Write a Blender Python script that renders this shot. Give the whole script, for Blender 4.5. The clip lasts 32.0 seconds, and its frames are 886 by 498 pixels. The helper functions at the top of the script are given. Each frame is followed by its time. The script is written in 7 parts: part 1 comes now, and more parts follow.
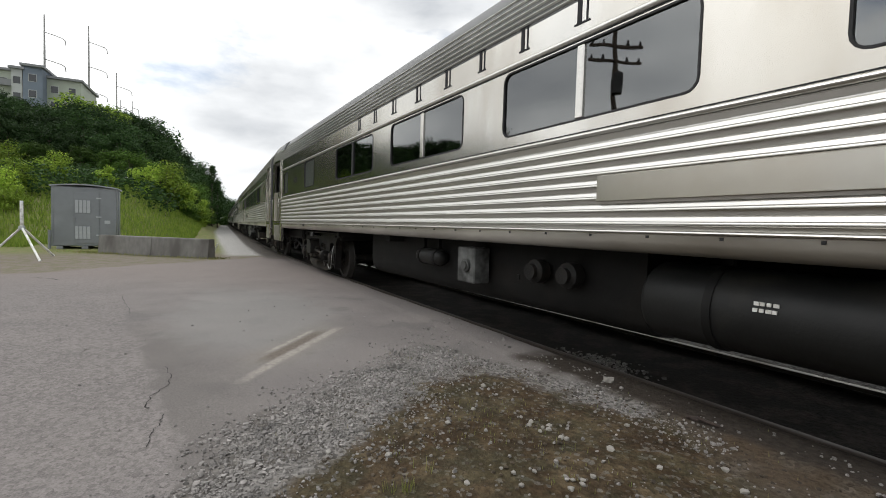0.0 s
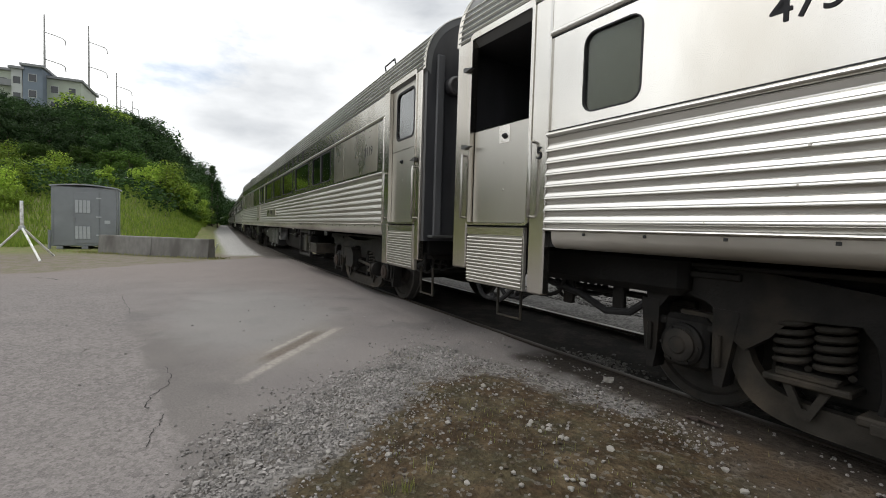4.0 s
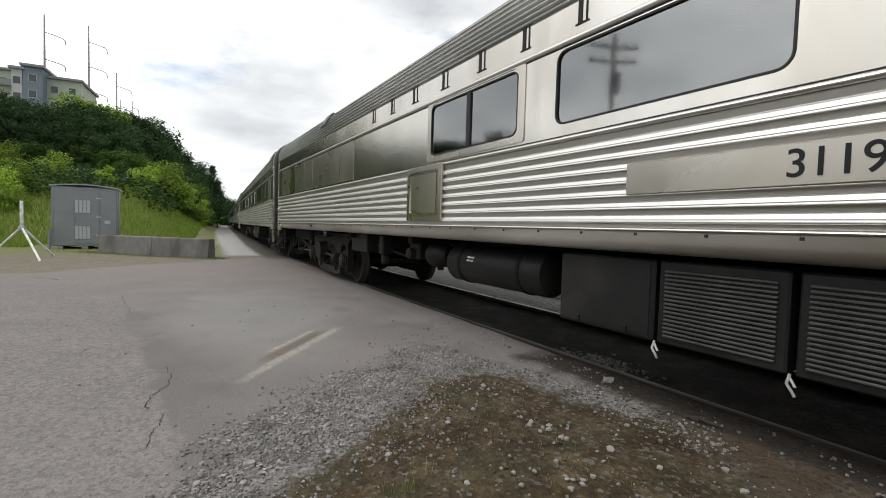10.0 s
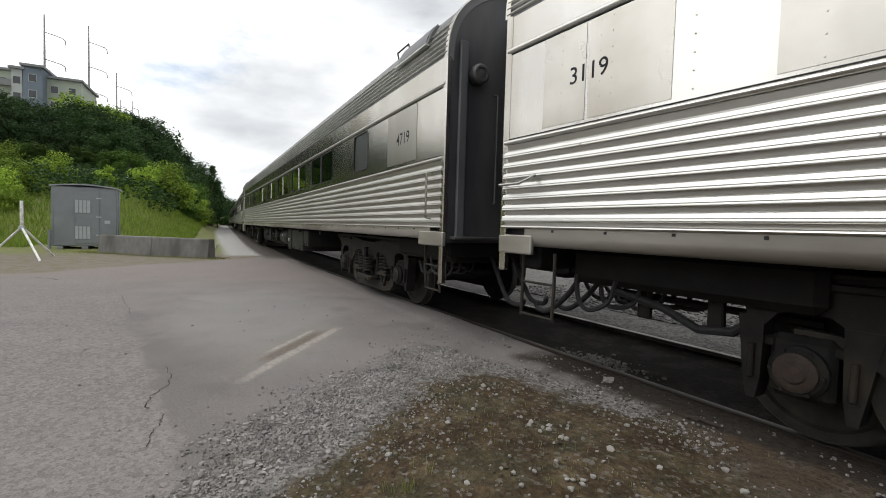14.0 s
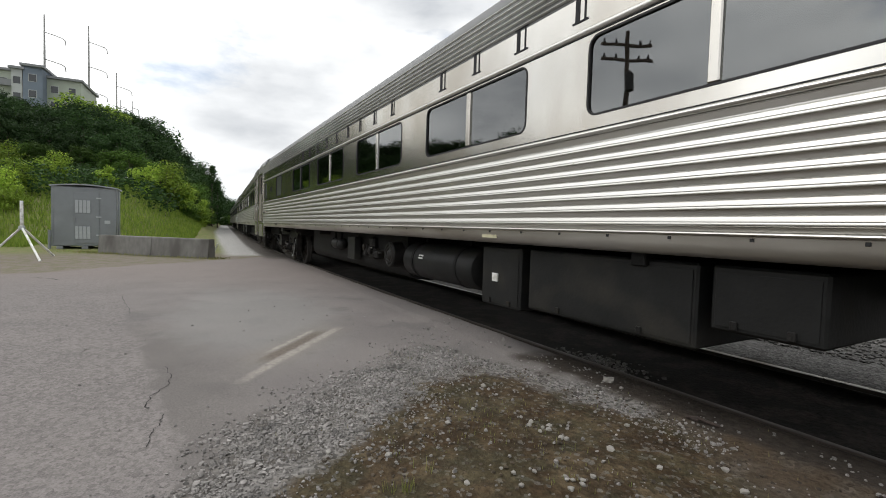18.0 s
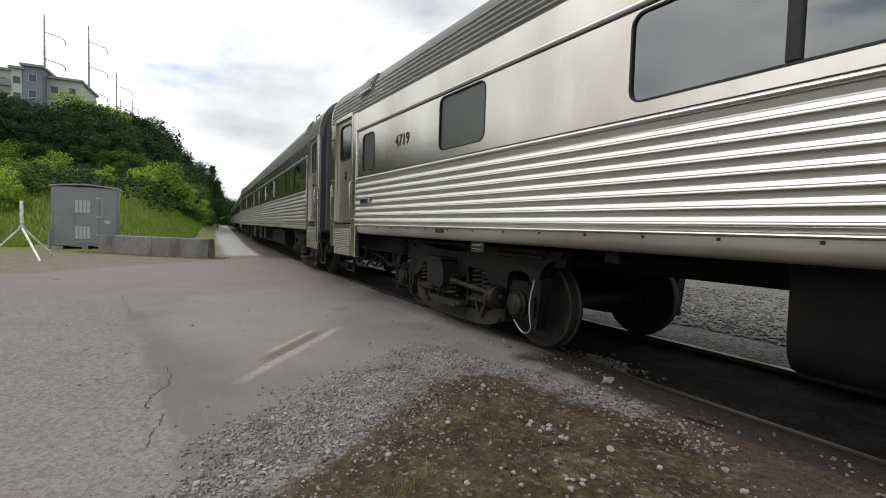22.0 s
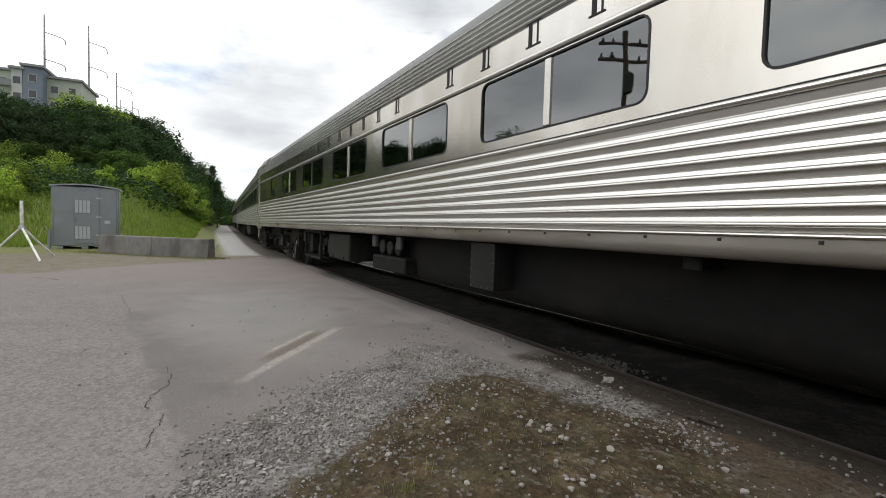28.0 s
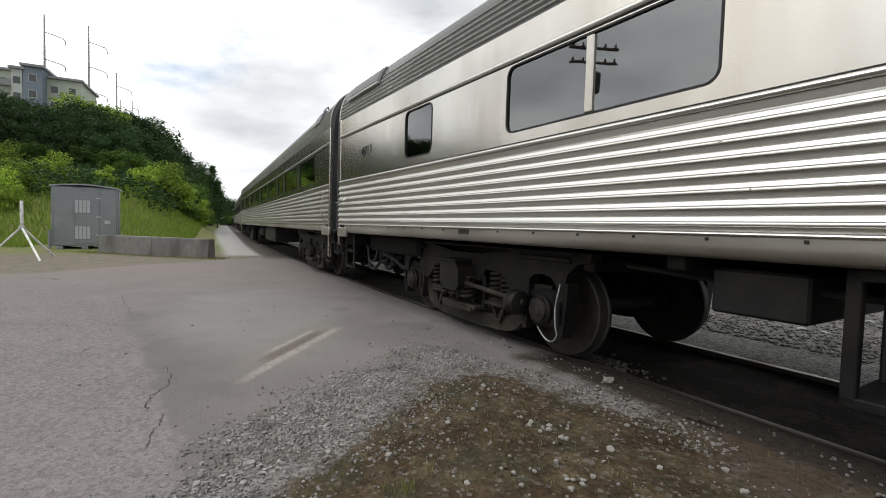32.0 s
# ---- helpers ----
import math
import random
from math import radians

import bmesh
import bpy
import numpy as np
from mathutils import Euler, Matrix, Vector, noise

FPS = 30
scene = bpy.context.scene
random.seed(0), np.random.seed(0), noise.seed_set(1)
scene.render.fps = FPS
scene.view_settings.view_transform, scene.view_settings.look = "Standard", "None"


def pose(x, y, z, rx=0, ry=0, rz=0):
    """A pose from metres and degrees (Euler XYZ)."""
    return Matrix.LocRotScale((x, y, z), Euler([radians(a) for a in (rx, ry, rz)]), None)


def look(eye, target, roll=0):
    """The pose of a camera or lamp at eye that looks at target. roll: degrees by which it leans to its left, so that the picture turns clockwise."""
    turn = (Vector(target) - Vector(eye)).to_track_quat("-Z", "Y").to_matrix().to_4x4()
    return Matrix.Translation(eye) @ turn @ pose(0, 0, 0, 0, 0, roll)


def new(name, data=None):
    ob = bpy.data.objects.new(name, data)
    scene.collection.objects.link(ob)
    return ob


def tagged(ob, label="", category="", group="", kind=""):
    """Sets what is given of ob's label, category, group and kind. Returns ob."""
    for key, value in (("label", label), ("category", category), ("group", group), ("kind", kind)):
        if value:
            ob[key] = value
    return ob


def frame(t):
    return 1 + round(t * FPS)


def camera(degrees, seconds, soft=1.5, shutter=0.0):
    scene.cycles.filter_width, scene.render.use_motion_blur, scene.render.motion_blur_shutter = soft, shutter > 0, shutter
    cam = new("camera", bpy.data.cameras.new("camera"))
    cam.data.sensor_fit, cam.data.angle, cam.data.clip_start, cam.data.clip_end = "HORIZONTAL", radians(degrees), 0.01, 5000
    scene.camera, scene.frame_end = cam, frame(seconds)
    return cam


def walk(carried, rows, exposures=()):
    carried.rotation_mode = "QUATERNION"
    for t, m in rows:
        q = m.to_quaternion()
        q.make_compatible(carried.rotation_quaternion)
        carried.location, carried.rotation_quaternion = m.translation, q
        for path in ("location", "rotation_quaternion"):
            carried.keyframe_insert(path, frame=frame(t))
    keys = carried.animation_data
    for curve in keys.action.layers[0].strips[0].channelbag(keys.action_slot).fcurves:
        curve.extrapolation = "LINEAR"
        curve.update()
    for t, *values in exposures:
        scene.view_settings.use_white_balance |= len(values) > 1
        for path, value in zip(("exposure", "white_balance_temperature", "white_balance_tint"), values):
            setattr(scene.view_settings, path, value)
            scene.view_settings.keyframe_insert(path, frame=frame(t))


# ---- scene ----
# World: x runs along the track against the far bend, y from the camera to the track, z = 0 at the top of the rails.
cam = camera(87.886, 32.0, soft=1.0)
EYE = (0.0, 0.0, 1.165)
AIM = (EYE[0] - math.cos(radians(30.941)) * math.cos(radians(2.582)),
       EYE[1] + math.sin(radians(30.941)) * math.cos(radians(2.582)),
       EYE[2] - math.sin(radians(2.582)))
VIEW = look(EYE, AIM, 1.723)
walk(cam, [(0.0, VIEW), (32.0, VIEW)])

# ---- light ----
world = bpy.data.worlds.new("world")
scene.world = world
world.use_nodes = True
SUN_EL, SUN_AZ = radians(60), radians(200)


def build_world():
    nt = world.node_tree
    nt.nodes.clear()
    N, L = nt.nodes.new, nt.links.new
    out, bg = N("ShaderNodeOutputWorld"), N("ShaderNodeBackground")
    sky = N("ShaderNodeTexSky")
    sky.sky_type, sky.sun_disc = "NISHITA", False
    sky.sun_elevation, sky.sun_rotation = SUN_EL, SUN_AZ
    co, sep, mp = N("ShaderNodeTexCoord"), N("ShaderNodeSeparateXYZ"), N("ShaderNodeMapping")
    mp.inputs["Scale"].default_value = (1.0, 1.0, 2.6)
    n1, n2 = N("ShaderNodeTexNoise"), N("ShaderNodeTexNoise")
    n1.inputs["Scale"].default_value, n1.inputs["Detail"].default_value, n1.inputs["Roughness"].default_value = 2.3, 7, 0.55
    n2.inputs["Scale"].default_value, n2.inputs["Detail"].default_value = 1.7, 7
    cover, tone = N("ShaderNodeValToRGB"), N("ShaderNodeValToRGB")
    cover.color_ramp.elements[0].position, cover.color_ramp.elements[1].position = 0.26, 0.42
    e = tone.color_ramp.elements
    e[0].position, e[0].color = 0.34, (4.3, 4.55, 4.9, 1)
    e[1].position, e[1].color = 0.56, (10.5, 10.6, 10.6, 1)
    mix = N("ShaderNodeMix")
    mix.data_type = "RGBA"
    # cloud is brighter towards the hidden sun
    dot, clip, power, gain, lit = (N("ShaderNodeVectorMath"), N("ShaderNodeMath"), N("ShaderNodeMath"), N("ShaderNodeMath"), N("ShaderNodeVectorMath"))
    dot.operation, clip.operation, power.operation, gain.operation, lit.operation = "DOT_PRODUCT", "MAXIMUM", "POWER", "MULTIPLY_ADD", "SCALE"
    dot.inputs[1].default_value = (math.cos(SUN_EL) * math.sin(SUN_AZ), math.cos(SUN_EL) * math.cos(SUN_AZ), math.sin(SUN_EL))
    clip.inputs[1].default_value, power.inputs[1].default_value = 0.0, 2.5
    gain.inputs[1].default_value, gain.inputs[2].default_value = 0.9, 0.86
    L(co.outputs["Generated"], dot.inputs[0])
    L(dot.outputs["Value"], clip.inputs[0])
    L(clip.outputs["Value"], power.inputs[0])
    L(power.outputs["Value"], gain.inputs[0])
    L(tone.outputs["Color"], lit.inputs[0])
    L(gain.outputs["Value"], lit.inputs["Scale"])
    L(co.outputs["Generated"], mp.inputs["Vector"])
    L(mp.outputs["Vector"], n1.inputs["Vector"])
    L(mp.outputs["Vector"], n2.inputs["Vector"])
    L(n1.outputs["Fac"], cover.inputs["Fac"])
    L(n2.outputs["Fac"], tone.inputs["Fac"])
    L(cover.outputs["Color"], mix.inputs["Factor"])
    L(sky.outputs["Color"], mix.inputs["A"])
    L(lit.outputs["Vector"], mix.inputs["B"])
    L(mix.outputs["Result"], bg.inputs["Color"])
    bg.inputs["Strength"].default_value = 0.14
    L(bg.outputs["Background"], out.inputs["Surface"])


build_world()
sun = new("sun", bpy.data.lights.new("sun", "SUN"))
sun.data.energy, sun.data.angle, sun.data.color = 0.6, radians(20), (1.0, 0.95, 0.88)
sun.matrix_world = look((0, 0, 60), (60 * math.cos(SUN_EL) * math.sin(SUN_AZ + math.pi),
                                     60 * math.cos(SUN_EL) * math.cos(SUN_AZ + math.pi), 60 - 60 * math.sin(SUN_EL)))
scene.view_settings.exposure = -0.03

# ---- materials ----


def material(name, color, rough=0.6, metal=0.0, vary=0.25, scale=6.0, dirt=None, dirt_amount=0.3, dirt_scale=1.2,
             bump=0.1, bump_scale=60.0, stretch=(1, 1, 1), rough_vary=0.15, spec=0.5, island=0.0, coat=0.0):
    """A surface with grain at a fine scale, stains at a coarse one, and a little relief."""
    m = bpy.data.materials.new(name)
    m.use_nodes = True
    nt = m.node_tree
    N, L = nt.nodes.new, nt.links.new
    b = nt.nodes["Principled BSDF"]
    b.inputs["Metallic"].default_value = metal
    b.inputs["Specular IOR Level"].default_value = spec
    b.inputs["Coat Weight"].default_value = coat
    if metal > 0.7:
        b.inputs["Specular Tint"].default_value = (0.48, 0.48, 0.45, 1)
    co, mp = N("ShaderNodeTexCoord"), N("ShaderNodeMapping")
    mp.inputs["Scale"].default_value = stretch
    L(co.outputs["Object"], mp.inputs["Vector"])

    def noise_at(s, detail=5.0):
        n = N("ShaderNodeTexNoise")
        n.inputs["Scale"].default_value, n.inputs["Detail"].default_value = s, detail
        L(mp.outputs["Vector"], n.inputs["Vector"])
        return n.outputs["Fac"]

    def ramp(fac, lo, hi, a, c):
        r = N("ShaderNodeValToRGB")
        r.color_ramp.elements[0].position, r.color_ramp.elements[1].position = lo, hi
        r.color_ramp.elements[0].color, r.color_ramp.elements[1].color = (*a, 1), (*c, 1)
        L(fac, r.inputs["Fac"])
        return r.outputs["Color"]

    fine = noise_at(scale)
    col = ramp(fine, 0.3, 0.7, [c * (1 - vary) for c in color], [min(1, c * (1 + vary)) for c in color])
    coarse = noise_at(dirt_scale, 6)
    if dirt:
        mask = ramp(coarse, 0.62 - 0.35 * dirt_amount, 0.78 - 0.2 * dirt_amount, (0, 0, 0), (1, 1, 1))
        mx = N("ShaderNodeMix")
        mx.data_type = "RGBA"
        L(mask, mx.inputs["Factor"])
        L(col, mx.inputs["A"])
        mx.inputs["B"].default_value = (*dirt, 1)
        col = mx.outputs["Result"]
    if island:
        geo, hsv, ma = N("ShaderNodeNewGeometry"), N("ShaderNodeHueSaturation"), N("ShaderNodeMapRange")
        ma.inputs["To Min"].default_value, ma.inputs["To Max"].default_value = 1 - island, 1 + island
        L(geo.outputs["Random Per Island"], ma.inputs["Value"])
        L(ma.outputs["Result"], hsv.inputs["Value"])
        L(col, hsv.inputs["Color"])
        col = hsv.outputs["Color"]
    L(col, b.inputs["Base Color"])
    mr = N("ShaderNodeMapRange")
    mr.inputs["To Min"].default_value, mr.inputs["To Max"].default_value = max(0.02, rough - rough_vary), min(1, rough + rough_vary)
    L(coarse, mr.inputs["Value"])
    L(mr.outputs["Result"], b.inputs["Roughness"])
    if bump:
        bp = N("ShaderNodeBump")
        bp.inputs["Strength"].default_value, bp.inputs["Distance"].default_value = bump, 0.01
        L(noise_at(bump_scale, 3), bp.inputs["Height"])
        L(bp.outputs["Normal"], b.inputs["Normal"])
    return m


STEEL = material("stainless_steel", (0.67, 0.65, 0.61), 0.22, 1.0, 0.10, 1.3, (0.46, 0.425, 0.37), 0.5, 0.7,
                 0.04, 14, (1.0, 1.0, 0.35), 0.08)
STEEL_FLUTE = material("fluted_stainless_steel", (0.63, 0.62, 0.59), 0.36, 1.0, 0.05, 1.5, (0.50, 0.48, 0.44), 0.32, 0.5,
                       0.05, 9, (0.3, 1, 1), 0.06)
STEEL_ROOF = material("weathered_roof_steel", (0.150, 0.152, 0.150), 0.55, 0.15, 0.12, 3.0, (0.095, 0.096, 0.092), 0.4, 0.8,
                      0.04, 20, (0.3, 1, 1), spec=0.3)
STEEL_BEAD = material("roof_bead_steel", (0.56, 0.56, 0.54), 0.36, 1.0, 0.08, 3.0, (0.30, 0.30, 0.28), 0.4, 0.8, 0.03, 20, (0.3, 1, 1))
STEEL_DOOR = material("door_steel", (0.53, 0.51, 0.47), 0.33, 1.0, 0.06, 2.0, (0.43, 0.41, 0.37), 0.4, 0.9, 0.05, 8,
                      (1, 1, 0.5), 0.08)
SILL = material("dusty_sill_steel", (0.47, 0.45, 0.41), 0.40, 0.7, 0.18, 3.0, (0.24, 0.215, 0.18), 0.55, 1.6, 0.1, 40,
                (0.3, 1, 1))
PATCH = material("riveted_patch_steel", (0.58, 0.55, 0.50), 0.30, 1.0, 0.07, 3.0, (0.50, 0.46, 0.40), 0.45, 1.4, 0.06, 10)
RUBBER = material("black_rubber", (0.014, 0.014, 0.015), 0.75, 0, 0.3, 20, bump=0.05)
BLACK = material("black_end_paint", (0.040, 0.041, 0.045), 0.42, 0, 0.3, 5, (0.09, 0.085, 0.08), 0.35, 1.5, 0.1, 40, (1, 1, 0.3))
ENDGREY = material("worn_grey_end_paint", (0.085, 0.086, 0.090), 0.45, 0, 0.2, 5, (0.05, 0.05, 0.052), 0.35, 1.5, 0.1, 40, (1, 1, 0.3))
BELLOWS = material("dusty_black_rubber", (0.050, 0.050, 0.054), 0.6, 0, 0.3, 6, (0.085, 0.080, 0.075), 0.35, 2.0, 0.1, 30, (1, 1, 0.3))
# Grime and black paint below, darkened to hold the shade under the cars.
GRIME = material("grimy_cast_steel", (0.011, 0.0102, 0.0095), 0.6, 0.1, 0.35, 8, (0.034, 0.028, 0.021), 0.25, 3.0, 0.35, 50, spec=0.25)
DUSTY = material("dusty_equalizer_steel", (0.026, 0.023, 0.019), 0.7, 0.1, 0.3, 10, (0.060, 0.048, 0.036), 0.3, 3.0, 0.3, 60, spec=0.25)
UNDER = material("shade_blackened_underframe", (0.007, 0.0068, 0.0065), 0.7, 0, 0.3, 6, (0.016, 0.014, 0.012), 0.3, 2.0, 0.2, 40, spec=0.2)
BOXPAINT = material("worn_black_box_paint", (0.009, 0.0092, 0.009), 0.55, 0, 0.25, 6, (0.024, 0.022, 0.018), 0.3, 2.5, 0.15, 40, spec=0.28)
GREYPAINT = material("grey_equipment_paint", (0.055, 0.057, 0.055), 0.5, 0, 0.15, 8, (0.03, 0.028, 0.025), 0.45, 4.0, 0.15, 60)
PEELED = material("peeling_pale_paint", (0.40, 0.41, 0.40), 0.6, 0, 0.2, 9, (0.07, 0.07, 0.065), 0.55, 7.0, 0.2, 60)
FLAKED = material("flaking_grey_paint", (0.13, 0.133, 0.13), 0.6, 0, 0.2, 9, (0.022, 0.022, 0.021), 0.72, 6.0, 0.2, 60)
STAINED = material("stained_cabinet_paint", (0.022, 0.022, 0.023), 0.55, 0, 0.2, 8, (0.050, 0.048, 0.028), 0.45, 4.0, 0.15, 60, (1, 1, 0.5))
CREAM = material("cream_compressor_paint", (0.52, 0.49, 0.33), 0.5, 0, 0.15, 9, (0.12, 0.10, 0.06), 0.4, 9.0, 0.2, 60)
RUST = material("rusty_cap", (0.034, 0.022, 0.017), 0.75, 0.2, 0.35, 25, (0.05, 0.035, 0.025), 0.4, 12, 0.4, 90)
TREAD = material("polished_wheel_tread", (0.055, 0.052, 0.048), 0.65, 0.4, 0.1, 10, bump=0.05, spec=0.3)
WHEEL = material("brown_wheel_steel", (0.020, 0.018, 0.016), 0.72, 0.05, 0.3, 10, (0.042, 0.034, 0.027), 0.4, 6.0, 0.2, 60, spec=0.25)
MARK = material("black_marking_paint", (0.014, 0.014, 0.016), 0.6, 0, 0.1, 20, bump=0, spec=0.2)
WHITE = material("white_marking_paint", (0.72, 0.72, 0.70), 0.6, 0, 0.1, 20, (0.4, 0.38, 0.34), 0.4, 9, bump=0.05)
TAGPAINT = material("dull_tag_paint", (0.17, 0.17, 0.165), 0.6, 0, 0.25, 20, (0.05, 0.05, 0.048), 0.5, 14, 0.1, 60)
CHROME = material("bright_handle_steel", (0.42, 0.41, 0.38), 0.25, 1.0, 0.1, 10, bump=0)
BLIND = material("pale_window_blind", (0.20, 0.20, 0.175), 0.7, 0, 0.05, 5, bump=0.02)
# Near-black stands in for the unlit inside of the cars.
INTERIOR = material("shade_dark_interior", (0.030, 0.030, 0.032), 0.8, 0, 0.2, 3, bump=0)
RAIL = material("rail_steel", (0.030, 0.024, 0.020), 0.6, 0.6, 0.3, 12, (0.022, 0.018, 0.015), 0.4, 4, 0.15, 60)
RAILNEAR = material("rusty_rail_head", (0.060, 0.047, 0.038), 0.6, 0.7, 0.2, 6, (0.05, 0.04, 0.032), 0.4, 3, 0.1, 60)
RAILHEAD = material("worn_rail_head", (0.24, 0.235, 0.225), 0.3, 1.0, 0.15, 4, (0.12, 0.10, 0.085), 0.3, 3, 0.05, 60)
CONCRETE = material("weathered_concrete", (0.155, 0.149, 0.138), 0.85, 0, 0.18, 7, (0.085, 0.080, 0.072), 0.45, 1.5, 0.3, 60, (1, 1, 0.5))
SHED = material("grey_shelter_paint", (0.205, 0.22, 0.232), 0.5, 0.1, 0.08, 2, (0.165, 0.176, 0.186), 0.4, 0.8, 0.05, 30)
SHED_ROOF = material("pale_shelter_roof", (0.30, 0.32, 0.34), 0.55, 0.1, 0.08, 2, (0.20, 0.21, 0.22), 0.4, 1.0, 0.05, 30)
VENT = material("pale_louvre_steel", (0.38, 0.40, 0.415), 0.45, 0.2, 0.1, 6, bump=0.03)
WOODPOLE = material("weathered_pole_timber", (0.13, 0.105, 0.08), 0.9, 0, 0.25, 10, (0.06, 0.05, 0.04), 0.4, 2, 0.4, 40, (8, 8, 0.5))
POLE = material("grey_transmission_steel", (0.26, 0.26, 0.25), 0.6, 0.4, 0.1, 3, bump=0.05)
WALLPALE = material("pale_grey_cladding", (0.40, 0.42, 0.41), 0.8, 0, 0.08, 0.5, (0.33, 0.35, 0.34), 0.4, 0.2, 0.05, 10)
WALLGREEN = material("sage_green_cladding", (0.33, 0.365, 0.30), 0.8, 0, 0.08, 0.5, (0.28, 0.31, 0.255), 0.4, 0.2, 0.05, 10)
WALLBLUE = material("slate_blue_cladding", (0.15, 0.185, 0.225), 0.8, 0, 0.08, 0.5, (0.125, 0.155, 0.19), 0.4, 0.2, 0.05, 10)
ROOFDARK = material("dark_roof_edge", (0.20, 0.21, 0.215), 0.7, 0, 0.1, 1, bump=0.05)
DARKGLASS = material("far_window_glass", (0.035, 0.040, 0.045), 0.15, 0, 0.1, 1, bump=0)
STONE = material("crushed_limestone", (0.212, 0.199, 0.188), 0.9, 0, 0.2, 30, (0.120, 0.113, 0.108), 0.4, 5, 0.4, 120, island=0.4)
PALESTONE = material("pale_limestone", (0.27, 0.258, 0.235), 0.9, 0, 0.2, 30, (0.20, 0.185, 0.16), 0.4, 9, 0.4, 120)
# Darker copy of the crushed stone, for stones in the train's shade.
STONE_SHADED = material("shaded_crushed_stone", (0.105, 0.10, 0.094), 0.9, 0, 0.2, 30, (0.06, 0.055, 0.05), 0.4, 5, 0.4, 120, island=0.6)
CLOD = material("brown_earth_clods", (0.062, 0.046, 0.030), 0.95, 0, 0.3, 40, (0.035, 0.026, 0.017), 0.4, 9, 0.5, 120, island=0.5)
BARK = material("grey_brown_bark", (0.085, 0.068, 0.05), 0.95, 0, 0.3, 12, (0.045, 0.04, 0.03), 0.4, 2, 0.6, 30, (4, 4, 1))


def leaf_material(name, a, b, c):
    m = bpy.data.materials.new(name)
    m.use_nodes = True
    nt = m.node_tree
    N, L = nt.nodes.new, nt.links.new
    p = nt.nodes["Principled BSDF"]
    geo, oi, r = N("ShaderNodeNewGeometry"), N("ShaderNodeObjectInfo"), N("ShaderNodeValToRGB")
    r.color_ramp.elements[0].color, r.color_ramp.elements[1].color = (*a, 1), (*c, 1)
    r.color_ramp.elements.new(0.55).color = (*b, 1)
    hsv, mr = N("ShaderNodeHueSaturation"), N("ShaderNodeMapRange")
    mr.inputs["To Min"].default_value, mr.inputs["To Max"].default_value = 0.6, 1.5
    L(geo.outputs["Random Per Island"], r.inputs["Fac"])
    L(oi.outputs["Random"], mr.inputs["Value"])
    L(mr.outputs["Result"], hsv.inputs["Value"])
    L(r.outputs["Color"], hsv.inputs["Color"])
    L(hsv.outputs["Color"], p.inputs["Base Color"])
    p.inputs["Roughness"].default_value = 0.7
    p.inputs["Specular IOR Level"].default_value = 0.15
    tr, mx = N("ShaderNodeBsdfTranslucent"), N("ShaderNodeMixShader")
    L(hsv.outputs["Color"], tr.inputs["Color"])
    mx.inputs["Fac"].default_value = 0.3
    L(p.outputs["BSDF"], mx.inputs[1])
    L(tr.outputs["BSDF"], mx.inputs[2])
    L(mx.outputs["Shader"], nt.nodes["Material Output"].inputs["Surface"])
    return m


LEAF_DARK = leaf_material("dark_green_leaves", (0.018, 0.040, 0.012), (0.026, 0.055, 0.015), (0.038, 0.075, 0.020))
LEAF_MID = leaf_material("green_leaves", (0.038, 0.076, 0.012), (0.052, 0.100, 0.016), (0.072, 0.130, 0.022))
LEAF_LIGHT = leaf_material("yellow_green_leaves", (0.14, 0.23, 0.026), (0.21, 0.31, 0.038), (0.29, 0.39, 0.055))
GRASS = leaf_material("tall_green_grass", (0.092, 0.150, 0.020), (0.140, 0.200, 0.030), (0.205, 0.262, 0.048))
DRYGRASS = leaf_material("dry_yellow_grass", (0.15, 0.16, 0.05), (0.20, 0.19, 0.07), (0.12, 0.16, 0.04))


def glass_material(name, tint, rough=0.012, ior=2.45, gloss=0.93):
    """Tinted window glass: it lets a little light through and mirrors more towards grazing sight."""
    m = bpy.data.materials.new(name)
    m.use_nodes = True
    nt = m.node_tree
    nt.nodes.clear()
    N, L = nt.nodes.new, nt.links.new
    out, mx, tr, gl, fr = (N("ShaderNodeOutputMaterial"), N("ShaderNodeMixShader"), N("ShaderNodeBsdfTransparent"),
                           N("ShaderNodeBsdfGlossy"), N("ShaderNodeFresnel"))
    tr.inputs["Color"].default_value = (*tint, 1)
    gl.inputs["Color"].default_value = (gloss * 0.98, gloss, gloss, 1)
    gl.inputs["Roughness"].default_value = rough
    fr.inputs["IOR"].default_value = ior
    co, n, bp = N("ShaderNodeTexCoord"), N("ShaderNodeTexNoise"), N("ShaderNodeBump")
    n.inputs["Scale"].default_value = 1.6
    bp.inputs["Strength"].default_value, bp.inputs["Distance"].default_value = 0.10, 0.02
    L(co.outputs["Object"], n.inputs["Vector"])
    L(n.outputs["Fac"], bp.inputs["Height"])
    L(bp.outputs["Normal"], gl.inputs["Normal"])
    L(fr.outputs["Fac"], mx.inputs["Fac"])
    L(tr.outputs["BSDF"], mx.inputs[1])
    L(gl.outputs["BSDF"], mx.inputs[2])
    L(mx.outputs["Shader"], out.inputs["Surface"])
    return m


GLASS = glass_material("tinted_window_glass", (0.20, 0.22, 0.22), 0.015, 2.35)
GLASS_DUSTY = glass_material("dusty_window_glass", (0.22, 0.23, 0.22), 0.06, 2.95)
GLASS_DOOR = glass_material("clouded_door_glass", (0.20, 0.22, 0.22), 0.14)
GLASS_CLEAR = glass_material("frosted_window_glass", (0.80, 0.82, 0.78), 0.30, 1.38, 0.6)

# ---- mesh helpers ----


